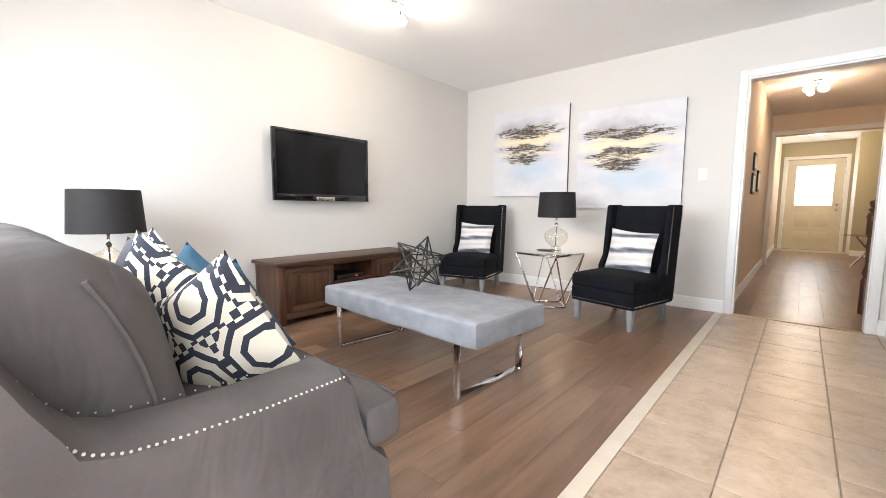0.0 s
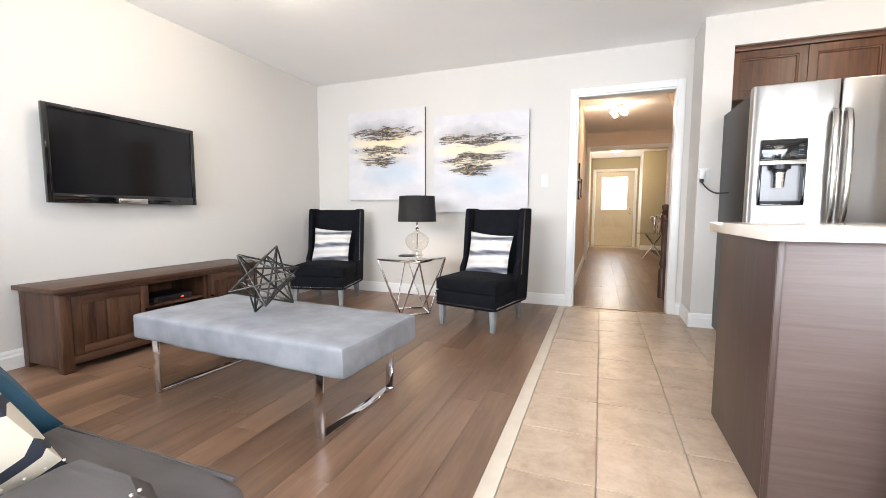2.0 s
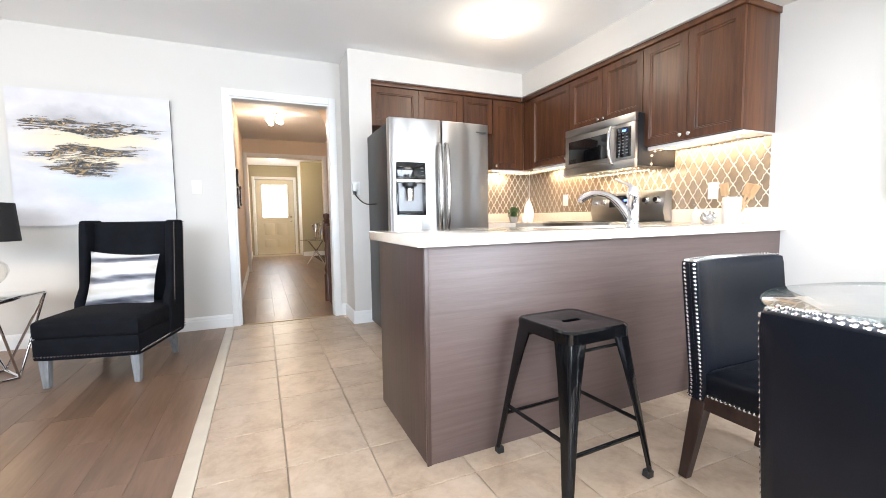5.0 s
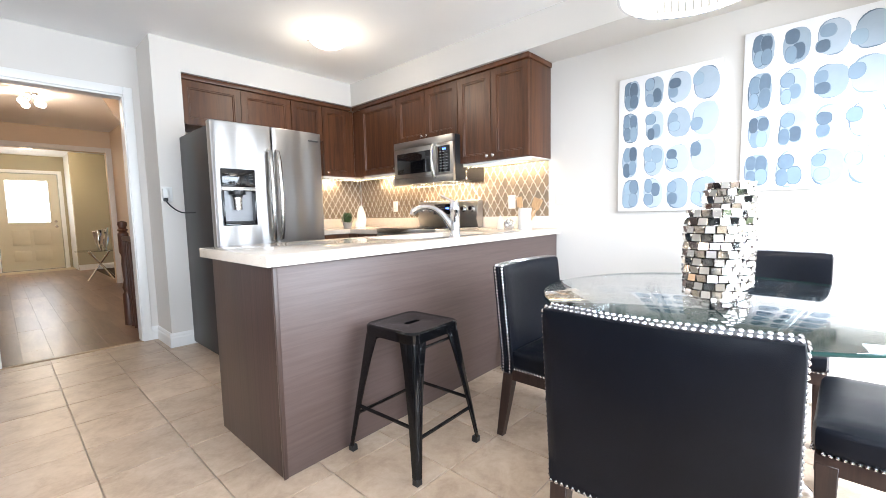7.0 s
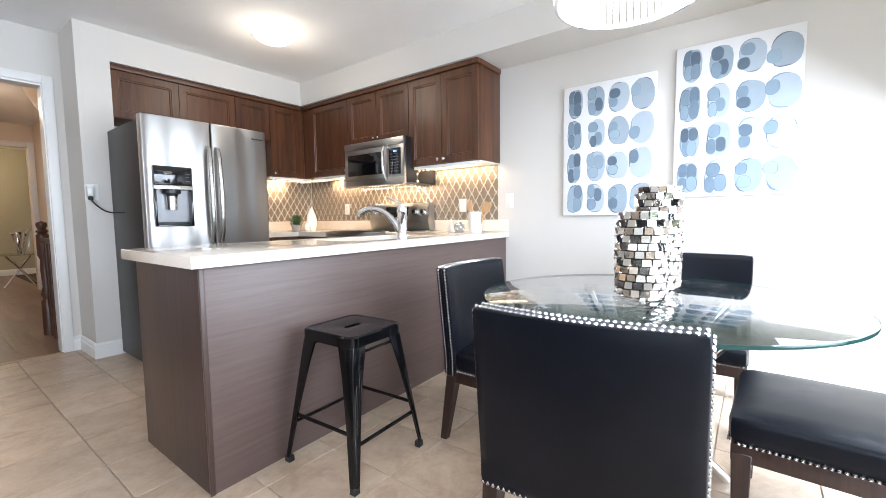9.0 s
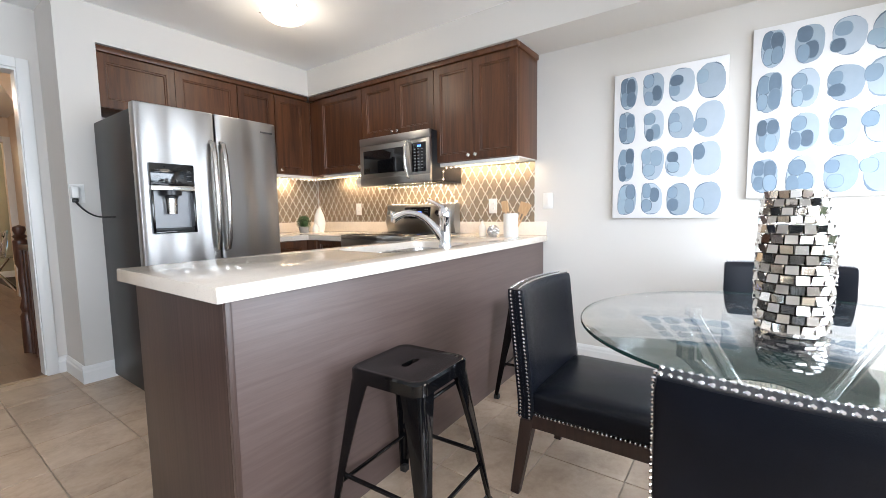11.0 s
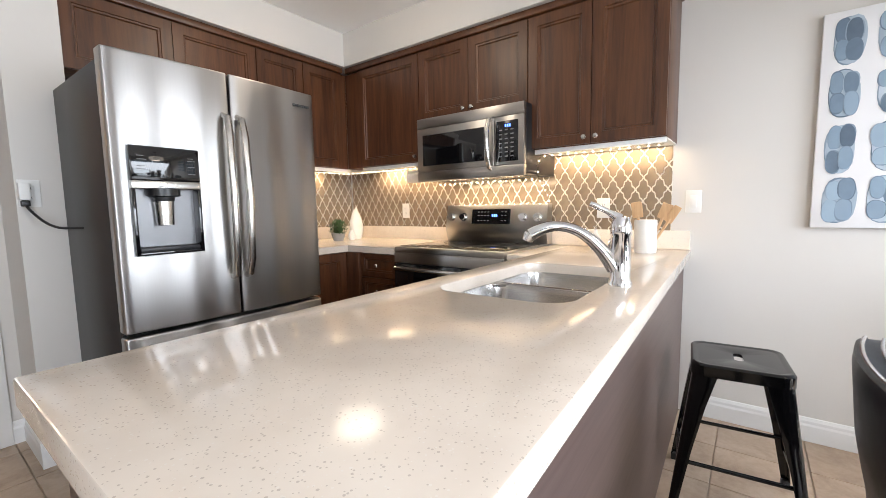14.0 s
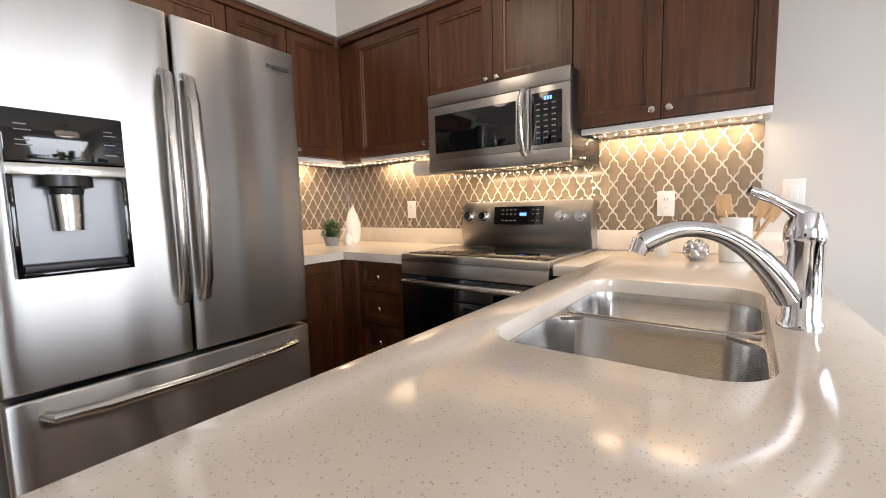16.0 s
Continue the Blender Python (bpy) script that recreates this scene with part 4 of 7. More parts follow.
base_cabinet("W", 3.512, 3.84, 2.24, XE - 0.002, 4, 0)
base_cabinet("S", 1.72, 2.20, 3.98, YN - 0.002, 0, 1)
base_cabinet("W", 2.617, 2.728, 2.24, XE - 0.002, 0, 0)
single("base_filler", box(2.203, 3.843, 0.0, 2.30, 4.06, 0.845, 0.001), CABWOOD, "dark oak filler in the base cabinet corner", "filler panel")
_w = bmesh.new()
_o = [_w.verts.new((x, y, 0.847)) for x, y in ((2.205, 3.512), (XE - 0.001, 3.512), (XE - 0.001, YN - 0.001), (1.70, YN - 0.001), (1.70, 3.945), (2.205, 3.945))]
_e = bmesh.ops.extrude_face_region(_w, geom=[_w.faces.new(_o)])["geom"]
bmesh.ops.translate(_w, verts=[g for g in _e if isinstance(g, bmesh.types.BMVert)], vec=(0, 0, ZT - 0.847))
single("worktop_strip", box(2.205, 2.6155, 0.847, XE - 0.001, 2.730, ZT, 0.002), QUARTZ, "narrow cream quartz worktop strip beside the range", "worktop")
single("kitchen_worktop", _w, QUARTZ, "cream speckled quartz worktop along the walls", "worktop")
_w = bmesh.new()
bx(_w, 2.840, 1.992, ZT, XE - 0.001, 4.615, ZT + 0.10, 0.003)
bx(_w, 1.70, 4.615, ZT, 2.8395, YN - 0.001, ZT + 0.10, 0.003)
single("worktop_upstand", _w, QUARTZ, "cream quartz upstand behind the worktops", "upstand")

# ---------------------------------------------------------------- refrigerator


def fridge():
    f = thing("refrigerator", (1.235, 3.95, 0), "stainless steel french-door refrigerator with water dispenser", "refrigerator")
    x0, x1, yb, yd, yf, top = 0.815, 1.665, 4.215, 3.60, 3.515, 1.705
    part("body", box(x0 + 0.005, yd, 0.02, x1 - 0.005, yb, top - 0.03, 0.006), DARKGREY, f, "dark grey textured cabinet sides")
    xm = 1.237
    def bowed(a, b, z0, z1, holes=None):
        bm = bmesh.new()
        n = 12
        def y_at(x):
            s = (x - x0) / (x1 - x0) * 2 - 1
            return yf + 0.018 * s * s
        xs = [a + (b - a) * i / n for i in range(n + 1)]
        zs = [z0, z1]
        if holes:
            h0, h1, v0, v1 = holes
            xs = sorted([x for x in xs if min(abs(x - h0), abs(x - h1)) > 0.012 or x in (a, b)] + [h0, h1])
            zs = [z0, v0, v1, z1]
        n, q = len(xs) - 1, len(zs) - 1
        ff = [[bm.verts.new((x, y_at(x), z)) for x in xs] for z in zs]
        bb = [[bm.verts.new((x, yd - 0.004, z)) for x in xs] for z in zs]
        for k in range(q):
            for i in range(n):
                if holes and k == 1 and h0 - 0.001 < xs[i] < h1 - 0.001:
                    for e in (1, 2):
                        bm.faces.new((ff[e][i], ff[e][i + 1], bb[e][i + 1], bb[e][i]))
                    continue
                bm.faces.new((ff[k][i], ff[k][i + 1], ff[k + 1][i + 1], ff[k + 1][i]))
                bm.faces.new((bb[k][i], bb[k][i + 1], bb[k + 1][i + 1], bb[k + 1][i]))
            for i in (0, n):
                bm.faces.new((ff[k][i], ff[k + 1][i], bb[k + 1][i], bb[k][i]))
            if holes and k == 1:
                for i in (xs.index(h0), xs.index(h1)):
                    bm.faces.new((ff[1][i], ff[2][i], bb[2][i], bb[1][i]))
        for i in range(n):
            for e in (0, q):
                bm.faces.new((ff[e][i], ff[e][i + 1], bb[e][i + 1], bb[e][i]))
        bmesh.ops.recalc_face_normals(bm, faces=bm.faces)
        es = [e for e in bm.edges if e.calc_face_angle(0) > 1.0]
        bmesh.ops.bevel(bm, geom=es, offset=0.008, segments=3, profile=0.5, affect="EDGES")
        return bm
    dx0, dx1, dz0, dz1 = 0.866, 1.098, 0.975, 1.375
    part("door", bowed(x0, xm - 0.004, 0.69, top, (dx0 + 0.004, dx1 - 0.004, dz0 + 0.004, dz1 - 0.004)), STEEL, f)
    part("door", bowed(xm + 0.004, x1, 0.69, top), STEEL, f)
    part("freezer_drawer", bowed(x0, x1, 0.06, 0.675), STEEL, f)
    part("kick_plate", box(x0 + 0.02, yd - 0.03, 0.0, x1 - 0.02, yd + 0.04, 0.055), BLACKPLASTIC, f)
    for a, b in ((x0 + 0.02, x0 + 0.10), (x1 - 0.10, x1 - 0.02)):
        part("hinge_cover", box(a, yd - 0.03, top - 0.028, b, yd + 0.06, top + 0.012, 0.008), DARKGREY, f)
    ds = part("dispenser", box(dx0 + 0.005, yf + 0.045, dz0 + 0.005, dx1 - 0.005, yf + 0.06, dz1 - 0.005), plain("dispenser_grey", (0.22, 0.22, 0.23), 0.35, 0.5), f, "grey dispenser recess")
    bm = bmesh.new()
    for a, b, c, d in ((dx0, dx0 + 0.012, dz0, dz1 - 0.155), (dx1 - 0.012, dx1, dz0, dz1 - 0.155), (dx0 + 0.012, dx1 - 0.012, dz0, dz0 + 0.012)):
        bx(bm, a, yf - 0.004, c, b, yf + 0.056, d, 0.002)
    part("dispenser_frame", bm, BLACKGLASS, ds)
    part("control_panel", box(dx0, yf - 0.006, dz1 - 0.125, dx1, yf + 0.05, dz1, 0.004), BLACKGLASS, ds, "glossy black control panel")
    part("button_strip", box(dx0, yf - 0.008, dz1 - 0.155, dx1, yf + 0.05, dz1 - 0.1255, 0.003), NICKEL, ds)
    bm = bmesh.new()
    for x in (0.955, 0.99):
        bx(bm, x - 0.012, yf - 0.0095, dz1 - 0.146, x + 0.012, yf - 0.0078, dz1 - 0.135, 0.0005)
    part("button", bm, WHITEPLASTIC, ds)
    bm = bmesh.new()
    for x, zz, w in ((0.888, 0.035, 0.022), (0.888, 0.048, 0.03), (0.888, 0.072, 0.026), (0.888, 0.083, 0.03), (1.055, 0.035, 0.02), (1.055, 0.045, 0.026), (1.055, 0.068, 0.024), (1.055, 0.095, 0.026)):
        bx(bm, x, yf - 0.0072, dz1 - zz - 0.0025, x + w, yf - 0.0058, dz1 - zz)
    tagged(part("lettering", bm, PALEMARK, ds, smooth=False), kind="stuff")
    xc = 0.975
    part("nozzle", lathe([(0, 1.175), (0.034, 1.175), (0.036, 1.19), (0.055, 1.195), (0.055, 1.222), (0, 1.222)], 24, (xc, yf + 0.022)), BLACKPLASTIC, ds)
    part("paddle", lathe([(0, 1.085), (0.030, 1.085), (0.034, 1.175), (0, 1.176)], 20, (xc, yf + 0.028)), NICKEL, ds)
    part("drip_tray", box(dx0 + 0.014, yf + 0.0, dz0 + 0.012, dx1 - 0.014, yf + 0.05, dz0 + 0.03, 0.004), DARKGREY, ds)
    for x, s in ((xm - 0.030, -1), (xm + 0.030, 1)):
        pts = [(x, yf + 0.004, 0.855), (x, yf - 0.03, 0.865), (x + 0.002 * s, yf - 0.048, 0.93), (x + 0.004 * s, yf - 0.060, 1.18), (x + 0.002 * s, yf - 0.050, 1.44), (x, yf - 0.034, 1.515), (x, yf + 0.004, 1.53)]
        part("handle", tube(pts, [0.013, 0.015, 0.0165, 0.0165, 0.0165, 0.015, 0.013], 14), NICKEL, f, "curved brushed steel handle")
    pts = [(0.885, yf + 0.01, 0.628), (0.90, yf - 0.03, 0.628), (1.0, yf - 0.052, 0.628), (1.237, yf - 0.064, 0.628), (1.47, yf - 0.052, 0.628), (1.57, yf - 0.03, 0.628), (1.585, yf + 0.01, 0.628)]
    part("handle", tube(pts, [0.013, 0.015, 0.0165, 0.0165, 0.0165, 0.015, 0.013], 14), NICKEL, f, "curved brushed steel drawer handle")
    bm = bmesh.new()
    for k in range(7):
        bx(bm, 1.545 + k * 0.013, yf + 0.004, 1.632, 1.554 + k * 0.013, yf + 0.0125, 1.642)
    part("badge", bm, MARK, f, smooth=False)
    for x in (0.86, 1.61):
        part("foot", rod((x, 3.64, 0), (x, 3.64, 0.03), 0.018), BLACKPLASTIC, f)


fridge()

# ---------------------------------------------------------------- microwave and range


def microwave():
    m = thing("microwave", (2.63, 3.12, 1.315), "stainless over-range microwave with dark window", "microwave")
    xf, y0, y1, z0, z1 = 2.43, 2.742, 3.494, 1.315, 1.697
    part("body", box(xf + 0.03, y0, z0, XE - 0.004, y1, z1, 0.003), BLACKPLASTIC, m)
    part("vent_strip", box(xf - 0.002, y0, z1 - 0.062, xf + 0.0295, y1, z1, 0.004), STEELY, m, "stainless vent strip")
    part("lower_lip", box(xf - 0.002, y0, z0 - 0.012, xf + 0.0295, y1, z0 + 0.05, 0.004), STEELY, m)
    part("door", box(xf, y0 + 0.185, z0 + 0.051, xf + 0.029, y1, z1 - 0.063, 0.004), STEELY, m, "stainless door")
    part("window", box(xf - 0.003, y0 + 0.25, z0 + 0.085, xf + 0.012, y1 - 0.045, z1 - 0.105, 0.003), BLACKGLASS, m, "dark glass window")
    part("control_face", box(xf, y0, z0 + 0.051, xf + 0.029, y0 + 0.184, z1 - 0.063, 0.004), STEELY, m)
    part("control_panel", box(xf - 0.003, y0 + 0.035, z0 + 0.07, xf + 0.012, y0 + 0.172, z1 - 0.09, 0.003), BLACKGLASS, m, "black touch panel")
    bm = bmesh.new()
    for r in range(7):
        for c in range(3):
            y, z = y0 + 0.062 + c * 0.036, z0 + 0.095 + r * 0.024
            bx(bm, xf - 0.0042, y, z, xf - 0.002, y + 0.018, z + 0.006)
    tagged(part("keys", bm, PALEMARK, m, smooth=False), kind="stuff")
    bm = bmesh.new()
    for k in range(3):
        y = y0 + 0.080 + k * 0.013
        bx(bm, xf - 0.0046, y, z1 - 0.125, xf - 0.003, y + 0.009, z1 - 0.110)
    part("display", bm, CLOCKBLUE, m, "glowing blue clock", False)
    y = y0 + 0.205
    part("handle", tube([(xf + 0.01, y, z0 + 0.03), (xf - 0.025, y, z0 + 0.04), (xf - 0.045, y, z0 + 0.10), (xf - 0.052, y, z0 + 0.19), (xf - 0.045, y, z1 - 0.12), (xf - 0.025, y, z1 - 0.075), (xf + 0.01, y, z1 - 0.07)], 0.013, 12), NICKEL, m, "curved steel handle")
    for a in (2.82, 3.0, 3.2):
        part("grease_filter", box(xf + 0.08, a, z0 - 0.006, xf + 0.26, a + 0.14, z0 - 0.0005, 0.002), NICKEL, m)


microwave()


def cooker():
    c = thing("electric_range", (2.53, 3.12, 0), "stainless electric range with black glass top", "range")
    xf, y0, y1 = 2.20, 2.738, 3.505
    part("body", box(xf + 0.03, y0 + 0.002, 0.03, XE - 0.03, y1 - 0.002, 0.865), BLACKPLASTIC, c)
    part("cooktop", box(xf - 0.005, y0 + 0.002, 0.8655, 2.76, y1 - 0.002, 0.900, 0.006), STEELY, c, "stainless cooktop rim")
    part("glass_top", box(xf + 0.035, y0 + 0.02, 0.9005, 2.755, y1 - 0.02, 0.905, 0.002), BLACKGLASS, c, "black ceramic glass")
    for x, y, r in ((2.36, 2.93, 0.10), (2.36, 3.31, 0.085), (2.61, 2.93, 0.075), (2.61, 3.31, 0.09)):
        for q in (r, r * 0.6):
            part("burner_ring", lathe([(q, 0.9053), (q + 0.003, 0.9056), (q + 0.003, 0.9053)], 32, (x, y)), DARKGREY, c)
    part("oven_door", box(xf - 0.012, y0 + 0.006, 0.20, xf + 0.0295, y1 - 0.006, 0.800, 0.006), BLACKGLASS, c, "black glass oven door")
    part("control_band", box(xf - 0.008, y0 + 0.003, 0.802, xf + 0.0295, y1 - 0.003, 0.865, 0.005), STEELY, c)
    part("drawer", box(xf - 0.008, y0 + 0.006, 0.05, xf + 0.0295, y1 - 0.006, 0.195, 0.005), STEELY, c)
    part("handle", tube([(xf, y0 + 0.04, 0.772), (xf - 0.05, y0 + 0.05, 0.775), (xf - 0.058, y0 + 0.12, 0.776), (xf - 0.060, 3.12, 0.776), (xf - 0.058, y1 - 0.12, 0.776), (xf - 0.05, y1 - 0.05, 0.775), (xf, y1 - 0.04, 0.772)], 0.013, 12), NICKEL, c, "steel oven handle")
    bm = bmesh.new()
    v = [bm.verts.new(p) for p in ((2.76, y0 + 0.004, 0.90), (2.745, y0 + 0.004, 0.955), (2.735, y0 + 0.004, 0.975), (2.765, y0 + 0.004, 1.148), (2.83, y0 + 0.004, 1.148), (2.83, y0 + 0.004, 0.90))]
    ext = bmesh.ops.extrude_face_region(bm, geom=[bm.faces.new(v)])["geom"]
    bmesh.ops.translate(bm, verts=[g for g in ext if isinstance(g, bmesh.types.BMVert)], vec=(0, y1 - y0 - 0.008, 0))
    part("backguard", bm, STEELY, c, "stainless control backguard")
    tilt = lambda z: 2.735 + (z - 0.975) * 0.03 / 0.173
    bm = bmesh.new()
    zz = [(1.02, tilt(1.02) - 0.003), (1.118, tilt(1.118) - 0.003)]
    ys = (y0 + 0.255, y1 - 0.22)
    vs = [bm.verts.new(p) for p in ((zz[0][1], ys[0], zz[0][0]), (zz[0][1], ys[1], zz[0][0]), (zz[1][1], ys[1], zz[1][0]), (zz[1][1], ys[0], zz[1][0]))]
    ext = bmesh.ops.extrude_face_region(bm, geom=[bm.faces.new(vs)])["geom"]
    bmesh.ops.translate(bm, verts=[g for g in ext if isinstance(g, bmesh.types.BMVert)], vec=(0.012, 0, 0))
    part("control_panel", bm, BLACKGLASS, c, "black control panel")
    bm = bmesh.new()
    for k in range(3):
        bx(bm, tilt(1.075) - 0.005, 3.09 + k * 0.014, 1.068, tilt(1.075) - 0.003, 3.10 + k * 0.014, 1.084)
    part("display", bm, CLOCKBLUE, c, "glowing blue clock", False)
    bm = bmesh.new()
    for y in (3.02, 3.045, 3.15, 3.175, 3.20, 3.225):
        for z in (1.04, 1.075, 1.098):
            bx(bm, tilt(z) - 0.0048, y, z, tilt(z) - 0.0028, y + 0.012, z + 0.004)
    tagged(part("keys", bm, PALEMARK, c, smooth=False), kind="stuff")
    for y in (2.80, 2.90, 3.35, 3.45):
        bm = bmesh.new()
        p = Vector((tilt(1.065), y, 1.065))
        n = Vector((-1, 0, 0.17)).normalized()
        cyl(bm, p - n * 0.002, p + n * 0.008, 0.030, 0.028, 24)
        cyl(bm, p + n * 0.008, p + n * 0.034, 0.022, 0.020, 24)
        part("knob", bm, CHROME, c, "round steel burner knob")
    for y in (y0 + 0.05, y1 - 0.05):
        part("foot", rod((2.30, y, 0), (2.30, y, 0.035), 0.015), BLACKPLASTIC, c)


cooker()

# ---------------------------------------------------------------- living room


def nails(points, r, parent, material=None, name="nail_trim", label="row of polished nailheads"):
    bm = bmesh.new()
    for p in points:
        bmesh.ops.create_icosphere(bm, subdivisions=1, radius=r, matrix=Matrix.Translation(p))
    return tagged(part(name, bm, material or CHROME, parent, label), kind="stuff")


def along(a, b, step):
    a, b = Vector(a), Vector(b)
    n = max(1, round((b - a).length / step))
    return [a.lerp(b, (i + 0.5) / n) for i in range(n)]


def prism(bm, bottom, top):
    """A tapered leg between two rectangles (x0, y0, x1, y1, z)."""
    vs = [[bm.verts.new(p) for p in ((q[0], q[1], q[4]), (q[2], q[1], q[4]), (q[2], q[3], q[4]), (q[0], q[3], q[4]))] for q in (bottom, top)]
    for i in range(4):
        bm.faces.new((vs[0][i], vs[0][(i + 1) % 4], vs[1][(i + 1) % 4], vs[1][i]))
    bm.faces.new(vs[0])
    bm.faces.new(vs[1])
    bmesh.ops.bevel(bm, geom=bm.edges[:], offset=0.003, segments=1, affect="EDGES")
    return bm


def sofa():
    s = thing("sofa", (-1.55, 0.40, 0), "grey fabric sofa with scooped arms and nailhead trim", "sofa")
    x1, x0 = -0.585, -2.56
    part("base", softbox(x0 + 0.02, -0.06, 0.06, x1 - 0.012, 0.875, 0.29, 0.03, 8), SOFAFAB, s)
    part("back_frame", softbox(x0 + 0.04, -0.14, 0.10, x1 - 0.02, 0.06, 0.77, 0.05, 9, 0, 0.004), SOFAFAB, s)
    xm = (x0 + x1) / 2
    for a, b in ((x0 + 0.17, xm - 0.003), (xm + 0.003, x1 - 0.175)):
        c = part("seat_cushion", softbox(a, 0.10, 0.285, b, 0.925, 0.455, 0.045, 11, 0.018, 0.006), SOFAFAB, s)
        e0, e1 = (a, b + 0.165) if b > xm else (a - 0.165, b)
        part("front_cushion", softbox(e0, 0.800, 0.345, e1, 0.93, 0.470, 0.04, 9, 0.0, 0.004), SOFAFAB, c)
        part("piping", tube([(e0 + 0.03, 0.915, 0.462), (e1 - 0.03, 0.915, 0.462)], 0.005, 6), SOFAFAB, c)
    for a, b in ((x0 + 0.18, xm - 0.004), (xm + 0.004, x1 - 0.165)):
        bm = softbox(a, 0.115, 0.42, b, 0.445, 0.868, 0.115, 17, 0.050, 0.012)
        for v in bm.verts:
            v.co.y += -(v.co.z - 0.62) * 0.24 + 0.03
        c = part("back_cushion", bm, SOFAFAB, s)
        part("seam", tube([(b - 0.012, 0.395 - (z - 0.62) * 0.24 + 0.03 - 0.9 * (z - 0.62) ** 2, z) for z in (0.46, 0.52, 0.58, 0.64, 0.70, 0.76, 0.81)], 0.0055, 6), SOFAFAB, c)
    # arms: a side profile along y, swept across the arm's width
    prof = [(-0.14, 0.06), (-0.14, 0.81), (-0.05, 0.82), (0.08, 0.815), (0.175, 0.79), (0.222, 0.745), (0.250, 0.685), (0.278, 0.635), (0.312, 0.602), (0.355, 0.586), (0.43, 0.579), (0.56, 0.575), (0.70, 0.579), (0.742, 0.580), (0.768, 0.552), (0.792, 0.455), (0.812, 0.395), (0.868, 0.335), (0.877, 0.215), (0.872, 0.06)]
    for a, b, side in ((x1 - 0.165, x1, 1), (x0, x0 + 0.165, -1)):
        bm = bmesh.new()
        rows = [[bm.verts.new((x, y, z)) for y, z in prof] for x in (a, a + 0.03, b - 0.03, b)]
        for r in (0, 3):
            for v in rows[r]:
                v.co.y = v.co.y if v.co.z < 0.07 else v.co.y - math.copysign(0.010, v.co.y - 0.3)
                v.co.z = v.co.z if v.co.z < 0.07 else v.co.z - 0.012
        for i in range(3):
            for k in range(len(prof) - 1):
                bm.faces.new((rows[i][k], rows[i][k + 1], rows[i + 1][k + 1], rows[i + 1][k]))
        bm.faces.new(rows[0])
        bm.faces.new(list(reversed(rows[3])))
        arm = part("arm", bm, SOFAFAB, s)
        for xx in (b - 0.004, a + 0.012) if side > 0 else (a + 0.004,):
            line = [Vector((xx, y, z - (0.010 if xx == b - 0.004 or side < 0 else -0.001))) for y, z in prof[3:14]]
            pts = []
            for p, q in zip(line, line[1:]):
                pts += along(p, q, 0.0115 if xx != a + 0.012 else 0.024)
            nails(pts, 0.0029 if xx != a + 0.012 else 0.0022, arm, WHITESTITCH)
    for x in (x0 + 0.1, x1 - 0.1):
        for y in (-0.05, 0.76):
            part("foot", prism(bmesh.new(), (x - 0.02, y - 0.02, x + 0.02, y + 0.02, 0), (x - 0.03, y - 0.03, x + 0.03, y + 0.03, 0.07)), ESPRESSO, s)


sofa()


def throw(name, w, h, t, at, rx, ry, rz, material, label, seed=0, group="sofa cushions"):
    ob = new(name, finish(pillow(w, h, t, 18, seed), name, material))
    ob.matrix_basis = pose(*at, rx, ry, rz)
    return tagged(ob, label, "cushion", group)


throw("throw_pillow", 0.365, 0.365, 0.15, (-1.03, 0.650, 0.580), 16, 57.7, 43, LATTICE, "cream and navy geometric print throw pillow on the sofa", 1)
throw("throw_pillow", 0.38, 0.38, 0.14, (-1.36, 0.615, 0.605), 8, 34, 36, LATTICE, "cream and navy geometric print throw pillow leaning back", 2)
throw("throw_pillow", 0.32, 0.32, 0.12, (-1.20, 0.740, 0.560), 10, 57, 43, TEAL, "teal blue velvet throw pillow", 3)
throw("throw_pillow", 0.32, 0.32, 0.12, (-1.81, 0.665, 0.605), -8, 24, 30, GREYCUSH, "dark grey fabric throw pillow", 4)
throw("throw_pillow", 0.30, 0.30, 0.12, (-1.76, 0.82, 0.580), -10, 36, 30, TEAL, "teal blue velvet throw pillow", 5)
throw("throw_pillow", 0.34, 0.34, 0.12, (-2.14, 0.78, 0.60), -10, 40, 25, LATTICE, "cream and navy geometric print throw pillow", 6)


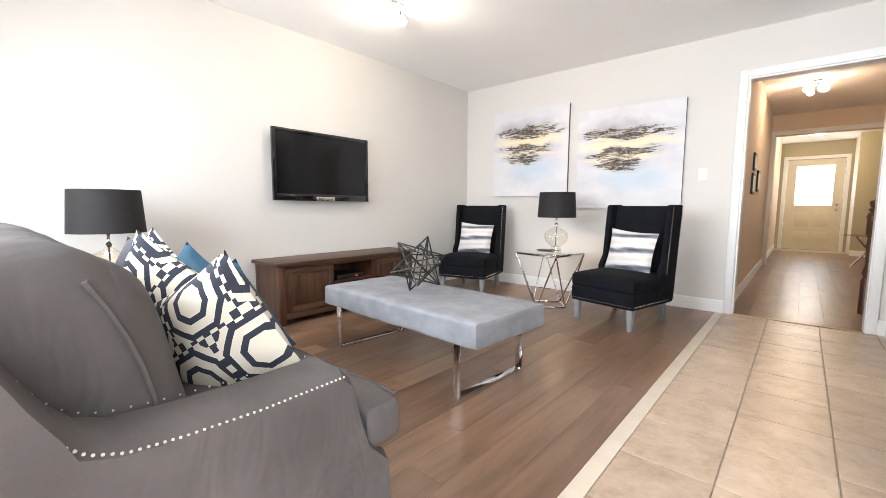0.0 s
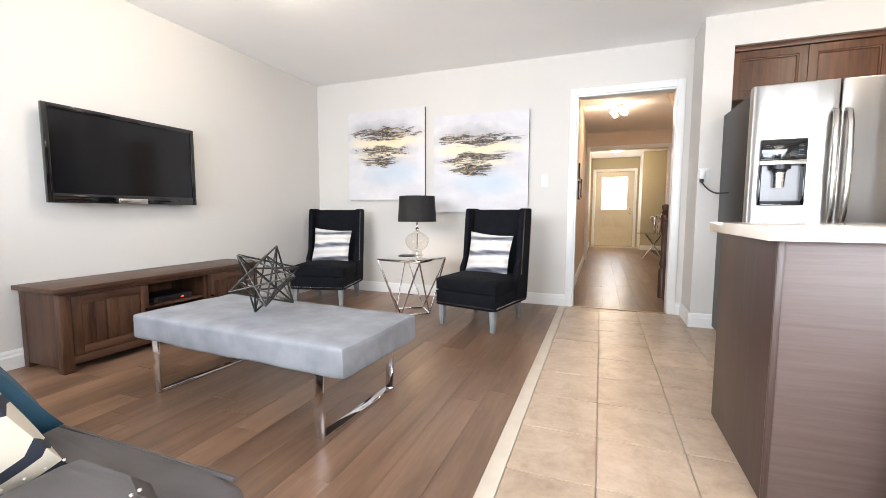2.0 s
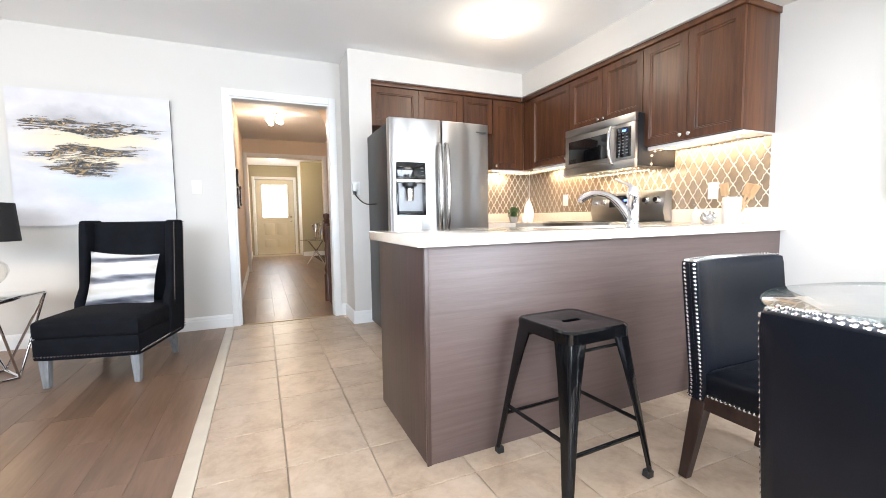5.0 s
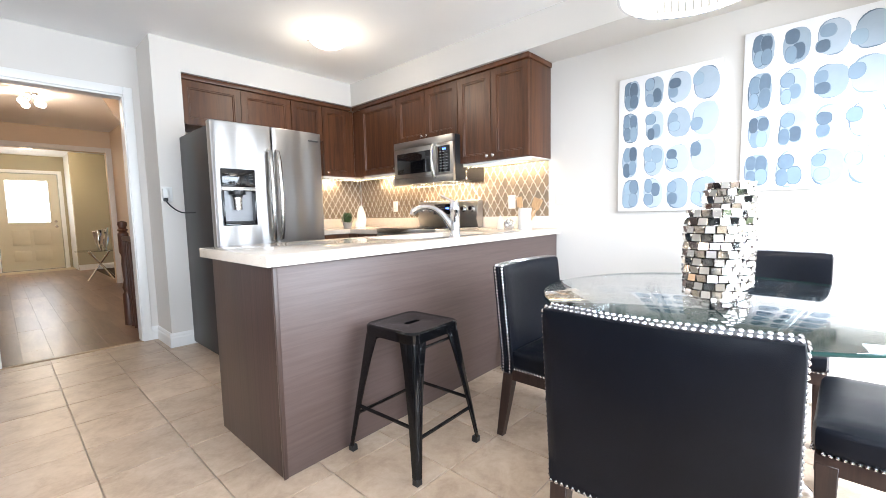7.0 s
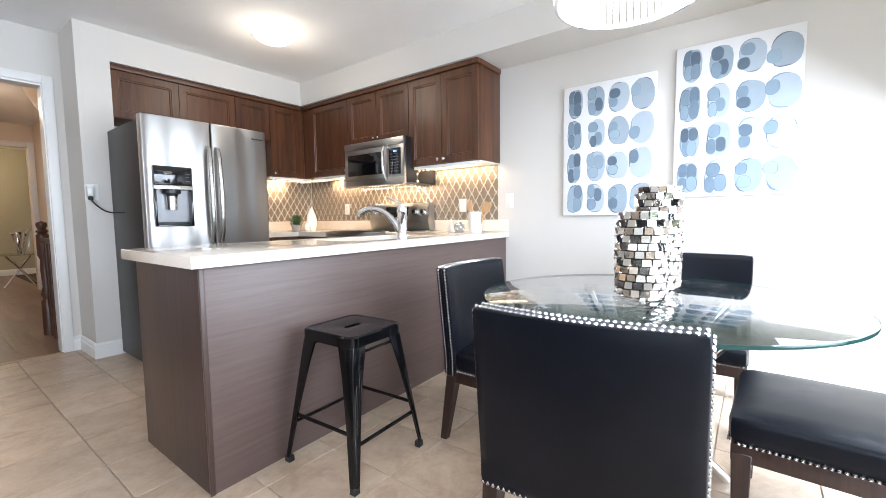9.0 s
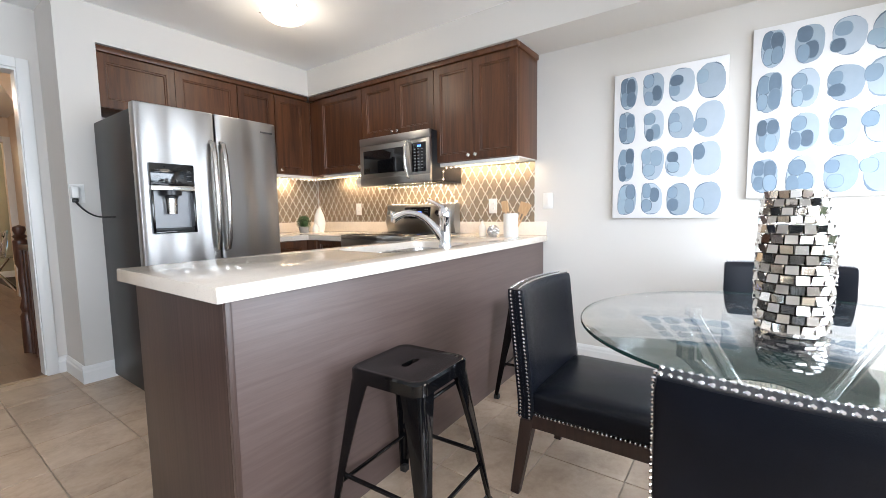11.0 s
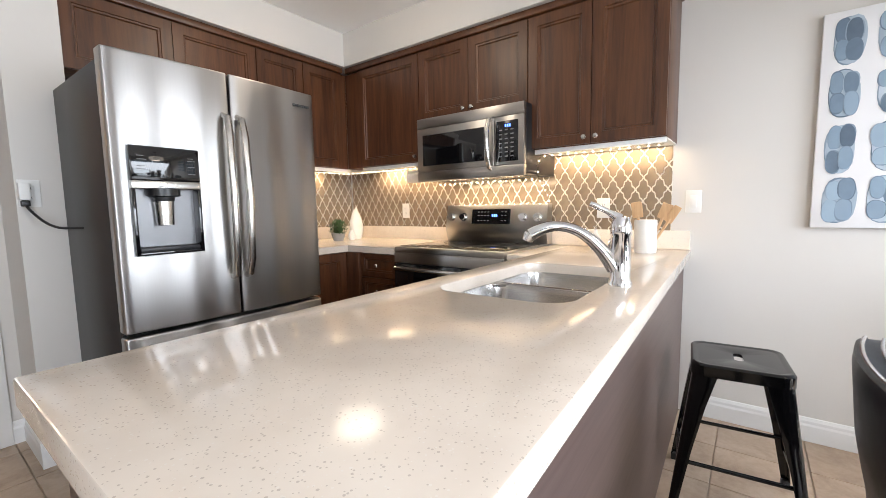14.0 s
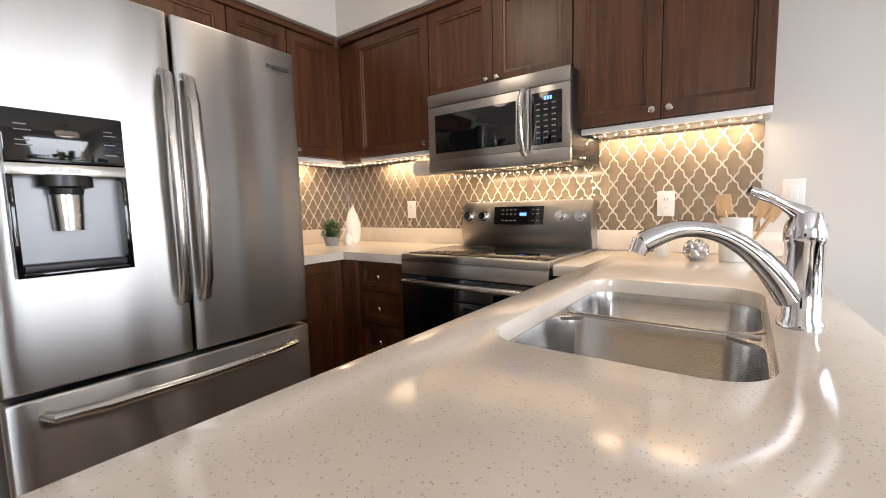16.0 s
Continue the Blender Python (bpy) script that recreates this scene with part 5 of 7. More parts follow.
def table_lamp(name, label):
    """A black drum shade over a ribbed clear glass gourd, standing at the origin."""
    l = thing(name, (0, 0, 0), label, "lamp", "table lamps")
    part("foot", lathe([(0, 0), (0.052, 0), (0.052, 0.012), (0.046, 0.016), (0.046, 0.034), (0, 0.034)], 24), GLASS, l, "clear glass foot")
    bm = bmesh.new()
    n, rings = 48, []
    for r, z in ((0.02, 0.034), (0.055, 0.045), (0.095, 0.085), (0.112, 0.13), (0.105, 0.17), (0.07, 0.205), (0.03, 0.225), (0.02, 0.24)):
        rings.append([bm.verts.new((r * (1 + 0.05 * math.cos(12 * 2 * math.pi * i / n)) * math.cos(2 * math.pi * i / n), r * (1 + 0.05 * math.cos(12 * 2 * math.pi * i / n)) * math.sin(2 * math.pi * i / n), z)) for i in range(n)])
    for a, b in zip(rings, rings[1:]):
        for i in range(n):
            bm.faces.new((a[i], a[(i + 1) % n], b[(i + 1) % n], b[i]))
    bm.faces.new(rings[0])
    bm.faces.new(list(reversed(rings[-1])))
    g = part("glass_body", bm, GLASS, l, "ribbed clear glass gourd body")
    g.visible_shadow = False
    part("stem", rod((0, 0, 0.036), (0, 0, 0.42), 0.006), CHROME, l, "chrome stem")
    part("neck", lathe([(0, 0.24), (0.014, 0.24), (0.018, 0.255), (0.010, 0.27), (0.010, 0.31), (0.016, 0.32), (0, 0.33)], 16), CHROME, l)
    bm = lathe([(0.186, 0.325), (0.170, 0.57), (0.168, 0.57), (0.184, 0.325), (0.186, 0.325)], 48)
    part("shade", bm, SHADE, l, "black fabric drum shade")
    bm = bmesh.new()
    for k in range(3):
        t = 2 * math.pi * k / 3
        tube([(0.008 * math.cos(t), 0.008 * math.sin(t), 0.42), (0.17 * math.cos(t), 0.17 * math.sin(t), 0.555)], 0.002, 6, bm)
    part("spider", bm, CHROME, l)
    return l


_l = table_lamp("table_lamp", "table lamp with black drum shade and clear glass base")
_l.location = (-1.70, 4.06, 0.515)
_l2 = copy_thing(_l, pose(-2.90, 0.76, 0.455))
_l2.name = "table_lamp"


def console():
    c = thing("media_console", (-3.04, 2.48, 0), "walnut media console with plank doors and open shelf", "console")
    xf, xb, y0, y1, h = -2.862, -3.255, 1.77, 3.20, 0.50
    part("top", box(xb, y0 - 0.035, h - 0.028, xf + 0.022, y1 + 0.035, h, 0.004), WALNUTY, c)
    for y in (y0, y1 - 0.022):
        part("side_panel", box(xb, y, 0.03, xf - 0.004, y + 0.022, h - 0.029), WALNUT, c)
    for y in (y0, y1 - 0.05):
        for x in (xf - 0.05, xb):
            part("post", box(x, y - 0.003, 0, x + 0.05, y + 0.053, h - 0.029, 0.003), WALNUT, c)
    part("back_panel", box(xb, y0 + 0.023, 0.08, xb + 0.012, y1 - 0.023, h - 0.029), WALNUT, c)
    part("bottom_panel", box(xb + 0.013, y0 + 0.023, 0.075, xf - 0.022, y1 - 0.023, 0.095), WALNUTY, c)
    part("apron", box(xf - 0.02, y0 + 0.053, 0.045, xf, y1 - 0.053, 0.095, 0.002), WALNUTY, c)
    part("rail", box(xf - 0.02, y0 + 0.053, h - 0.055, xf, y1 - 0.053, h - 0.029, 0.002), WALNUTY, c)
    w = 0.43
    for a in (y0 + 0.054, y1 - 0.054 - w):
        d = part("door", box(xf - 0.019, a, 0.097, xf - 0.007, a + w, h - 0.057), WALNUT, c)
        for za, zb in ((0.098, 0.145), (h - 0.105, h - 0.058)):
            part("door_rail", box(xf - 0.0065, a + 0.048, za, xf + 0.003, a + w - 0.048, zb, 0.002), WALNUTY, d)
        for ya in (a, a + w - 0.047):
            part("stile", box(xf - 0.0065, ya, 0.098, xf + 0.003, ya + 0.047, h - 0.058, 0.002), WALNUT, d)
        for k in range(5):
            q = (w - 0.1) / 5
            part("plank", box(xf - 0.0065, a + 0.05 + k * q, 0.147, xf - 0.002, a + 0.05 + (k + 1) * q - 0.002, h - 0.107, 0.001), WALNUT, d)
        ky = a + w - 0.02 if a < 2.2 else a + 0.02
        part("pull", rod((xf + 0.003, ky, 0.28), (xf + 0.018, ky, 0.28), 0.008), BLACKMETAL, d)
    ya, yb = y0 + 0.054 + w + 0.002, y1 - 0.054 - w - 0.002
    for y in (ya, yb - 0.018):
        part("divider", box(xb + 0.013, y, 0.096, xf - 0.021, y + 0.018, h - 0.056), WALNUT, c)
    part("shelf", box(xb + 0.013, ya + 0.019, 0.275, xf - 0.03, yb - 0.019, 0.292), WALNUTY, c)
    return ya, yb


_ya, _yb = console()
_m = thing("media_player", (-3.05, 2.45, 0.292), "small black media player on the console shelf", "media player")
part("body", box(-3.17, 2.33, 0.292, -2.92, 2.62, 0.332, 0.004), BLACKPLASTIC, _m)
part("display", box(-2.9205, 2.36, 0.304, -2.9188, 2.44, 0.318), BLACKGLASS, _m)
part("indicator", box(-2.9205, 2.53, 0.305, -2.9186, 2.55, 0.312), glow("red_indicator", (1, 0.08, 0.05), 1.5), _m, "small red lamp")


def television():
    t = thing("television", (-3.2, 2.405, 0.985), "black flat television mounted on the wall", "television")
    x, y0, y1, z0, z1 = -3.185, 1.91, 2.90, 0.985, 1.59
    part("back_cover", softbox(x - 0.055, y0 + 0.06, z0 + 0.05, x - 0.012, y1 - 0.06, z1 - 0.05, 0.015, 5), BLACKPLASTIC, t)
    part("wall_mount", box(XW, 2.25, 1.15, x - 0.054, 2.56, 1.42), DARKGREY, t)
    bm = bmesh.new()
    for a, b, c, d in ((y0, y0 + 0.03, z0, z1), (y1 - 0.03, y1, z0, z1), (y0 + 0.03, y1 - 0.03, z1 - 0.032, z1), (y0 + 0.03, y1 - 0.03, z0, z0 + 0.06)):
        bx(bm, x - 0.02, a, c, x + 0.008, b, d, 0.004)
    part("bezel", bm, BLACKGLASS, t, "glossy black bezel")
    part("screen", box(x - 0.018, y0 + 0.0302, z0 + 0.0602, x, y1 - 0.0302, z1 - 0.0322), plain("dark_screen", (0.006, 0.006, 0.007), 0.13, vary=0.05, spec=0.35), t, "dark screen")
    part("sensor_bar", box(x - 0.01, 2.305, z0 - 0.002, x + 0.016, 2.50, z0 + 0.038, 0.004), NICKEL, t, "silver sensor bar under the screen")


television()


def bench():
    b = thing("upholstered_bench", (0, 0, 0), "grey velvet bench with polished chrome loop legs", "bench")
    part("cushion", softbox(-0.675, -0.30, 0.275, 0.675, 0.30, 0.41, 0.022, 17, 0.006, 0.006), VELVET, b, "pale grey velvet slab")
    for x in (-0.53, 0.53):
        bm = bmesh.new()
        w = 0.022
        bx(bm, x - w, -0.275, 0.0, x + w, -0.263, 0.274, 0.002)
        bx(bm, x - w, 0.263, 0.0, x + w, 0.275, 0.274, 0.002)
        bx(bm, x - w, -0.263, 0.0, x + w, 0.263, 0.012, 0.002)
        bx(bm, x - w, -0.263, 0.262, x + w, 0.263, 0.274, 0.002)
        part("leg_frame", bm, CHROME, b, "flat chrome loop leg")
    b.matrix_basis = pose(-1.60, 2.045, 0, 0, 0, -3.5)


bench()


def star():
    o = thing("metal_star_ornament", (0, 0, 0), "dark metal star ornament of crossing rods", "ornament")
    g = (1 + 5 ** 0.5) / 2
    vs = [Vector(p) for s in (-1, 1) for q in (-g, g) for p in ((0, s, q), (s, q, 0), (q, 0, s))]
    rot = Euler((0.55, 0.35, 0.3)).to_matrix()
    R = 0.182
    vs = [rot @ v.normalized() * R for v in vs]
    low = min(v.z for v in vs)
    d2 = sorted({round((a - b).length, 4) for a in vs for b in vs if a is not b})[1]
    for i, a in enumerate(vs):
        for b in vs[i + 1:]:
            if abs((a - b).length - d2) < 0.002:
                part("rod", rod(a - Vector((0, 0, low - 0.006)), b - Vector((0, 0, low - 0.006)), 0.0046, None, 8), plain("gunmetal", (0.06, 0.058, 0.055), 0.3, 0.9) if "gunmetal" not in bpy.data.materials else bpy.data.materials["gunmetal"], o)
    o.location = (-1.63, 2.035, 0.411)


star()


def accent_chair():
    c = thing("accent_chair", (0, 0, 0), "black linen slipper chair with wing back and silver nailheads", "chair", "accent chairs")
    part("seat", softbox(-0.28, -0.34, 0.285, 0.28, 0.22, 0.405, 0.035, 9, 0.02), BLACKFABRIC, c)
    part("seat_base", softbox(-0.275, -0.335, 0.165, 0.275, 0.24, 0.30, 0.02, 6), BLACKFABRIC, c)
    bm = softbox(-0.255, 0.17, 0.30, 0.255, 0.27, 0.955, 0.03, 9, 0.015)
    for v in bm.verts:
        v.co.y += (v.co.z - 0.3) * 0.10
    part("backrest", bm, BLACKFABRIC, c)
    for s in (-1, 1):
        bm = softbox(0.235, 0.085, 0.17, 0.285, 0.285, 0.965, 0.02, 8)
        for v in bm.verts:
            v.co.x *= s
            v.co.y += (v.co.z - 0.3) * 0.10 - (0.05 if v.co.z < 0.45 and v.co.y < 0.15 else 0)
        w = part("wing", bm, BLACKFABRIC, c)
        pts = [Vector((s * 0.287, 0.262 + (z - 0.3) * 0.10, z)) for z in [0.20 + 0.75 * k / 42 for k in range(43)]]
        pts += [Vector((s * 0.287, 0.108 + (z - 0.3) * 0.10, z)) for z in [0.42 + 0.52 * k / 30 for k in range(31)]]
        nails(pts, 0.0058, w)
    pts = along((-0.265, -0.337, 0.196), (0.265, -0.337, 0.196), 0.0165)
    for s in (-1, 1):
        pts += along((s * 0.277, -0.325, 0.196), (s * 0.277, 0.20, 0.196), 0.0165)
    nails(pts, 0.0062, c)
    for x, y, k in ((-0.235, -0.29, 0), (0.235, -0.29, 0), (-0.22, 0.20, 0.05), (0.22, 0.20, 0.05)):
        part("leg", prism(bmesh.new(), (x - 0.016, y + k - 0.016, x + 0.016, y + k + 0.016, 0), (x - 0.025, y - 0.025, x + 0.025, y + 0.025, 0.17)), GREYLEG, c, "grey-washed tapered wooden leg")
    return c


_c = accent_chair()
_c.matrix_basis = pose(-0.955, 3.80, 0, 0, 0, -13)
_c2 = copy_thing(_c, pose(-2.70, 4.02, 0, 0, 0, 14))
for _o, _a in ((_c, -13), (_c2, 12)):
    m = _o.matrix_basis @ pose(0, 0.075, 0.565, -10, 4, 0)
    q = new("scatter_cushion", finish(pillow(0.41, 0.37, 0.13, 16, _a), "scatter_cushion", MARBLE))
    q.matrix_basis = m
    tagged(q, "white cushion with grey and black marbled stripes on the chair", "cushion", "accent chair cushions")


def side_table():
    t = thing("side_table", (0, 0, 0), "chrome side table with glass top and slanting legs", "table")
    h, a = 0.515, 0.225
    top = [Vector(p) for p in ((-a, -a, h - 0.016), (a, -a, h - 0.016), (a, a, h - 0.016), (-a, a, h - 0.016))]
    r = 0.185
    foot = [Vector(p) for p in ((0, -r, 0.008), (r, 0, 0.008), (0, r, 0.008), (-r, 0, 0.008))]
    for i in range(4):
        part("top_rail", rod(top[i], top[(i + 1) % 4], 0.007, None, 8), CHROME, t)
        part("foot_rail", rod(foot[i], foot[(i + 1) % 4], 0.008, None, 8), CHROME, t)
        part("leg", rod(foot[i], top[i], 0.007, None, 8), CHROME, t)
        part("leg", rod(foot[i], top[(i + 1) % 4], 0.007, None, 8), CHROME, t)
    g = part("glass_top", box(-a - 0.005, -a - 0.005, h - 0.008, a + 0.005, a + 0.005, h, 0.002), MIRRORGLASS, t, "mirrored glass top")
    t.matrix_basis = pose(-1.66, 3.86, 0, 0, 0, -9)
    return t


side_table()
single("notebook", box(-1.84, 3.93, 0.5155, -1.70, 4.03, 0.523, 0.002), BLACKPLASTIC, "small dark notebook on the glass side table", "notebook")
_t = thing("lamp_table", (-2.9, 0.76, 0), "small black side table beside the sofa", "table")
part("top", lathe([(0, 0.43), (0.2, 0.43), (0.205, 0.442), (0.2, 0.455), (0, 0.455)], 32, (-2.9, 0.76)), BLACKMETAL, _t)
part("stem", rod((-2.9, 0.76, 0.02), (-2.9, 0.76, 0.43), 0.02), BLACKMETAL, _t)
part("foot", lathe([(0, 0), (0.15, 0), (0.15, 0.012), (0.02, 0.03), (0, 0.03)], 32, (-2.9, 0.76)), BLACKMETAL, _t)


def canvas(name, face, a0, a1, z0, z1, plane, depth, front, label):
    base = ((a0 + a1) / 2, plane, z0) if face == "S" else (plane, (a0 + a1) / 2, z0)
    c = thing(name, base, label, "painting", "paintings")
    part("stretcher", fb(bmesh.new(), face, a0, a1, z0, z1, plane, 0.004, depth - 0.002, 0.003), CANVASEDGE if face == "S" else WHITECANVAS, c)
    if face == "S":
        y = plane - depth
        bm = uv_panel((a0, y, z0), (a1, y, z0), (a1, y, z1), (a0, y, z1))
        ob = part("painted_face", bm, front, c, "", False)
    return c


canvas("painting", "S", -2.82, -1.85, 1.07, 2.07, YN, 0.035, abstract_canvas("abstract_sky_a", 1.3), "abstract canvas in grey, gold, black and blue")
canvas("painting", "S", -1.745, -0.728, 0.932, 1.948, YN, 0.035, abstract_canvas("abstract_sky_b", 4.1), "abstract canvas in grey, gold, black and blue")


def dots(cv, y0, y1, z0, z1, x, seed):
    """Four by four watercolour stones: a pale pool with darker pools overlapping it."""
    rnd = random.Random(seed)
    pale, deep, mid, rim = bmesh.new(), bmesh.new(), bmesh.new(), bmesh.new()
    w, h = (y1 - y0), (z1 - z0)
    def pool(bm, cy, cz, ry, rz, xx, wob):
        n = 20
        ph = [rnd.uniform(0, 6.28) for _ in range(3)]
        vs = []
        for i in range(n):
            t = 2 * math.pi * i / n
            k = 1 + wob * (math.sin(2 * t + ph[0]) * 0.5 + math.sin(3 * t + ph[1]) * 0.35 + math.sin(5 * t + ph[2]) * 0.2)
            sq = (abs(math.cos(t)) ** 2.5 + abs(math.sin(t)) ** 2.5) ** (-1 / 2.5)
            vs.append(bm.verts.new((xx, cy + ry * k * sq * math.cos(t), cz + rz * k * sq * math.sin(t))))
        bm.faces.new(vs)
    plan = {
        0: ((0.42, 0.42, 0.48, 0.50), (-0.38, 0.45, 0.52, 0.50), (0.40, -0.48, 0.46, 0.46), (-0.40, -0.45, 0.50, 0.48)),
        1: ((0.38, 0.48, 0.54, 0.40), (-0.25, -0.30, 0.48, 0.46), (0.50, -0.50, 0.42, 0.46)),
        2: ((0.52, 0.38, 0.44, 0.36), (0.42, -0.32, 0.52, 0.38)),
        3: ((0.62, -0.34, 0.46, 0.42),),
    }
    for r in range(4):
        for c in range(4):
            cy = y1 - w * (0.135 + 0.242 * c) + rnd.uniform(-0.006, 0.006)
            cz = z1 - h * (0.135 + 0.245 * r) + rnd.uniform(-0.006, 0.006)
            ry, rz = w * (0.085 + 0.010 * c) * rnd.uniform(0.92, 1.06), h * 0.106 * rnd.uniform(0.9, 1.05)
            turn = rnd.choice((1, -1))
            pool(rim, cy, cz, ry * 1.015, rz * 1.012, x - 0.0003, 0.06)
            pool(pale, cy - 0.003, cz, ry, rz, x - 0.0007, 0.07)
            for k, (oy, oz, sy, sz) in enumerate(plan[c]):
                oy, oz = (oy + rnd.uniform(-0.12, 0.12)) * ry, turn * (oz + rnd.uniform(-0.1, 0.1)) * rz
                sy, sz = sy * ry * rnd.uniform(0.9, 1.1), sz * rz * rnd.uniform(0.9, 1.1)
                xx = x - 0.0011 - 0.0008 * k
                pool(rim, cy + oy, cz + oz, sy * 1.05, sz * 1.04, xx, 0.06)
                pool(deep if rnd.random() < 0.75 - 0.12 * c else mid, cy + oy, cz + oz, sy * 0.96, sz * 0.96, xx - 0.0004, 0.06)
    tagged(part("pale_wash", pale, WASHLITE, cv, "pale blue watercolour pools", False), kind="stuff")
    tagged(part("middle_wash", mid, WASHMID, cv, "mid blue watercolour pools", False), kind="stuff")
    tagged(part("deep_wash", deep, WASHDARK, cv, "deeper blue watercolour pools", False), kind="stuff")
    tagged(part("dried_edge", rim, WASHRIM, cv, "dark dried edges of the pools", False), kind="stuff")


_a = canvas("painting", "W", 0.915, 1.525, 1.015, 1.93, XE, 0.036, None, "white canvas with rows of blue watercolour stones")
dots(_a, 0.915, 1.525, 1.015, 1.93, XE - 0.0345, 3)
_a = canvas("painting", "W", 0.20, 0.81, 1.122, 2.03, XE, 0.036, None, "white canvas with rows of blue watercolour stones")
dots(_a, 0.20, 0.81, 1.122, 2.03, XE - 0.0345, 8)


def plate(name, face, a, z, plane, kind, label):
    base = (a, plane, z - 0.06) if face == "S" else (plane, a, z - 0.06)
    p = thing(name, base, label, name.split("_")[-1], "wall plates")
    part("cover", fb(bmesh.new(), face, a - 0.036, a + 0.036, z - 0.058, z + 0.058, plane, 0.0, 0.006, 0.002), WHITEPLASTIC, p)
    if kind == "switch":
        part("rocker", fb(bmesh.new(), face, a - 0.016, a + 0.016, z - 0.033, z + 0.033, plane, 0.006, 0.010, 0.002), WHITEPLASTIC, p)
    else:
        for dz in (-0.02, 0.02):
            s = part("socket_face", fb(bmesh.new(), face, a - 0.016, a + 0.016, z + dz - 0.014, z + dz + 0.014, plane, 0.006, 0.008, 0.002), WHITEPLASTIC, p)
            bm = bmesh.new()
            for da in (-0.006, 0.006):
                fb(bm, face, a + da - 0.001, a + da + 0.001, z + dz - 0.004, z + dz + 0.005, plane, 0.0081, 0.0086)
            part("slot", bm, BLACKPLASTIC, s, smooth=False)
    return p


plate("light_switch", "S", -0.571, 1.244, YN, "switch", "white rocker light switch on the wall")
plate("light_switch", "W", 1.985, 1.143, XE, "switch", "white rocker light switch on the wall")
plate("power_outlet", "W", 2.437, 1.115, XE - 0.010, "outlet", "white double outlet on the tiled splashback")
plate("power_outlet", "W", 3.981, 1.115, XE - 0.010, "outlet", "white double outlet on the tiled splashback")
_o = plate("power_outlet", "S", 0.712, 1.225, 4.234, "outlet", "white outlet on the pier with a plug")
_g = thing("charger_cord", (0.71, 4.2, 1.0), "white plug adapter with a black cord hanging to the refrigerator", "cord")
part("plug", box(0.675, 4.190, 1.195, 0.712, 4.2275, 1.268, 0.006), WHITEPLASTIC, _g)
part("plug_tip", box(0.680, 4.193, 1.168, 0.708, 4.223, 1.194, 0.004), BLACKPLASTIC, _g)
_pp = []
for k in range(13):
    s = k / 12
    _pp.append((0.694 + 0.135 * s ** 1.2, 4.21 - 0.27 * s, 1.175 - 0.10 * math.sin(min(1, s * 1.5) * math.pi / 2)))
part("cable", tube(_pp, 0.0055, 8), BLACKPLASTIC, _g, "black cable")

# ---------------------------------------------------------------- dining set


def dining_chair():
    c = thing("dining_chair", (0, 0, 0), "black leather dining chair with nailhead trim and dark legs", "chair", "dining chairs")
    w, top, low = 0.252, 0.792, 0.322
    part("seat", softbox(-w, -0.27, low + 0.012, w, 0.20, 0.425, 0.028, 11, 0.014, 0.002), LEATHER, c)
    part("seat_rail", box(-w + 0.004, -0.262, 0.285, w - 0.004, 0.20, low + 0.013, 0.003), ESPRESSO, c)
    def sweep(x, z):
        """How far the back leans, and how far its middle bows away from the sitter."""
        return max(0, z - 0.38) * 0.10 + 0.034 * (1 - (x / w) ** 2) * min(1.0, max(0.0, (z - 0.30) / 0.30))
    bm = softbox(-w, 0.180, low - 0.012, w, 0.250, top, 0.014, 15, 0.004)
    for v in bm.verts:
        v.co.y += sweep(v.co.x, v.co.z)
    b = part("backrest", bm, LEATHER, c)
    pts = []
    for s in (-1, 1):
        for y in (0.198, 0.232):
            pts += [Vector((s * w, y + sweep(w, z), z)) for z in [low + (top - low - 0.012) * k / 33 for k in range(34)]]
    for y in (0.198, 0.232):
        pts += [Vector((x, y + sweep(x, top), top)) for x in [-w + 0.010 + (2 * w - 0.020) * k / 33 for k in range(34)]]
    nails(pts, 0.0056, b)
    for s in (-1, 1):
        seam = [(s * (w + 0.0005), 0.215 + sweep(w, z), z) for z in (low, 0.40, 0.50, 0.60, 0.70, top - 0.01)]
        part("seam", tube(seam, 0.0022, 6), LEATHER, b)
    q = []
    for s in (-1, 1):
        q += along((s * (w - 0.001), -0.25, low + 0.018), (s * (w - 0.001), 0.18, low + 0.018), 0.0145)
    q += along((-w + 0.01, -0.268, low + 0.018), (w - 0.01, -0.268, low + 0.018), 0.0145)
    q += [Vector((x, 0.251 + sweep(x, low), low)) for x in [-w + 0.012 + (2 * w - 0.024) * k / 32 for k in range(33)]]
    nails(q, 0.0058, c)
    for x, y, k in ((-w + 0.026, -0.235, 0.0), (w - 0.026, -0.235, 0.0), (-w + 0.026, 0.210, 0.055), (w - 0.026, 0.210, 0.055)):
        part("leg", prism(bmesh.new(), (x - 0.015, y + k - 0.017, x + 0.015, y + k + 0.017, 0), (x - 0.024, y - 0.026, x + 0.024, y + 0.026, low - 0.010)), ESPRESSO, c)
    return c


_d = dining_chair()
_d.matrix_basis = pose(1.525, 1.222, 0, 0, 0, 0)
copy_thing(_d, pose(0.985, 0.700, 0, 0, 0, 93.5))
copy_thing(_d, pose(2.30, 0.635, 0, 0, 0, -90))
copy_thing(_d, pose(1.527, 0.145, 0, 0, 0, 178))


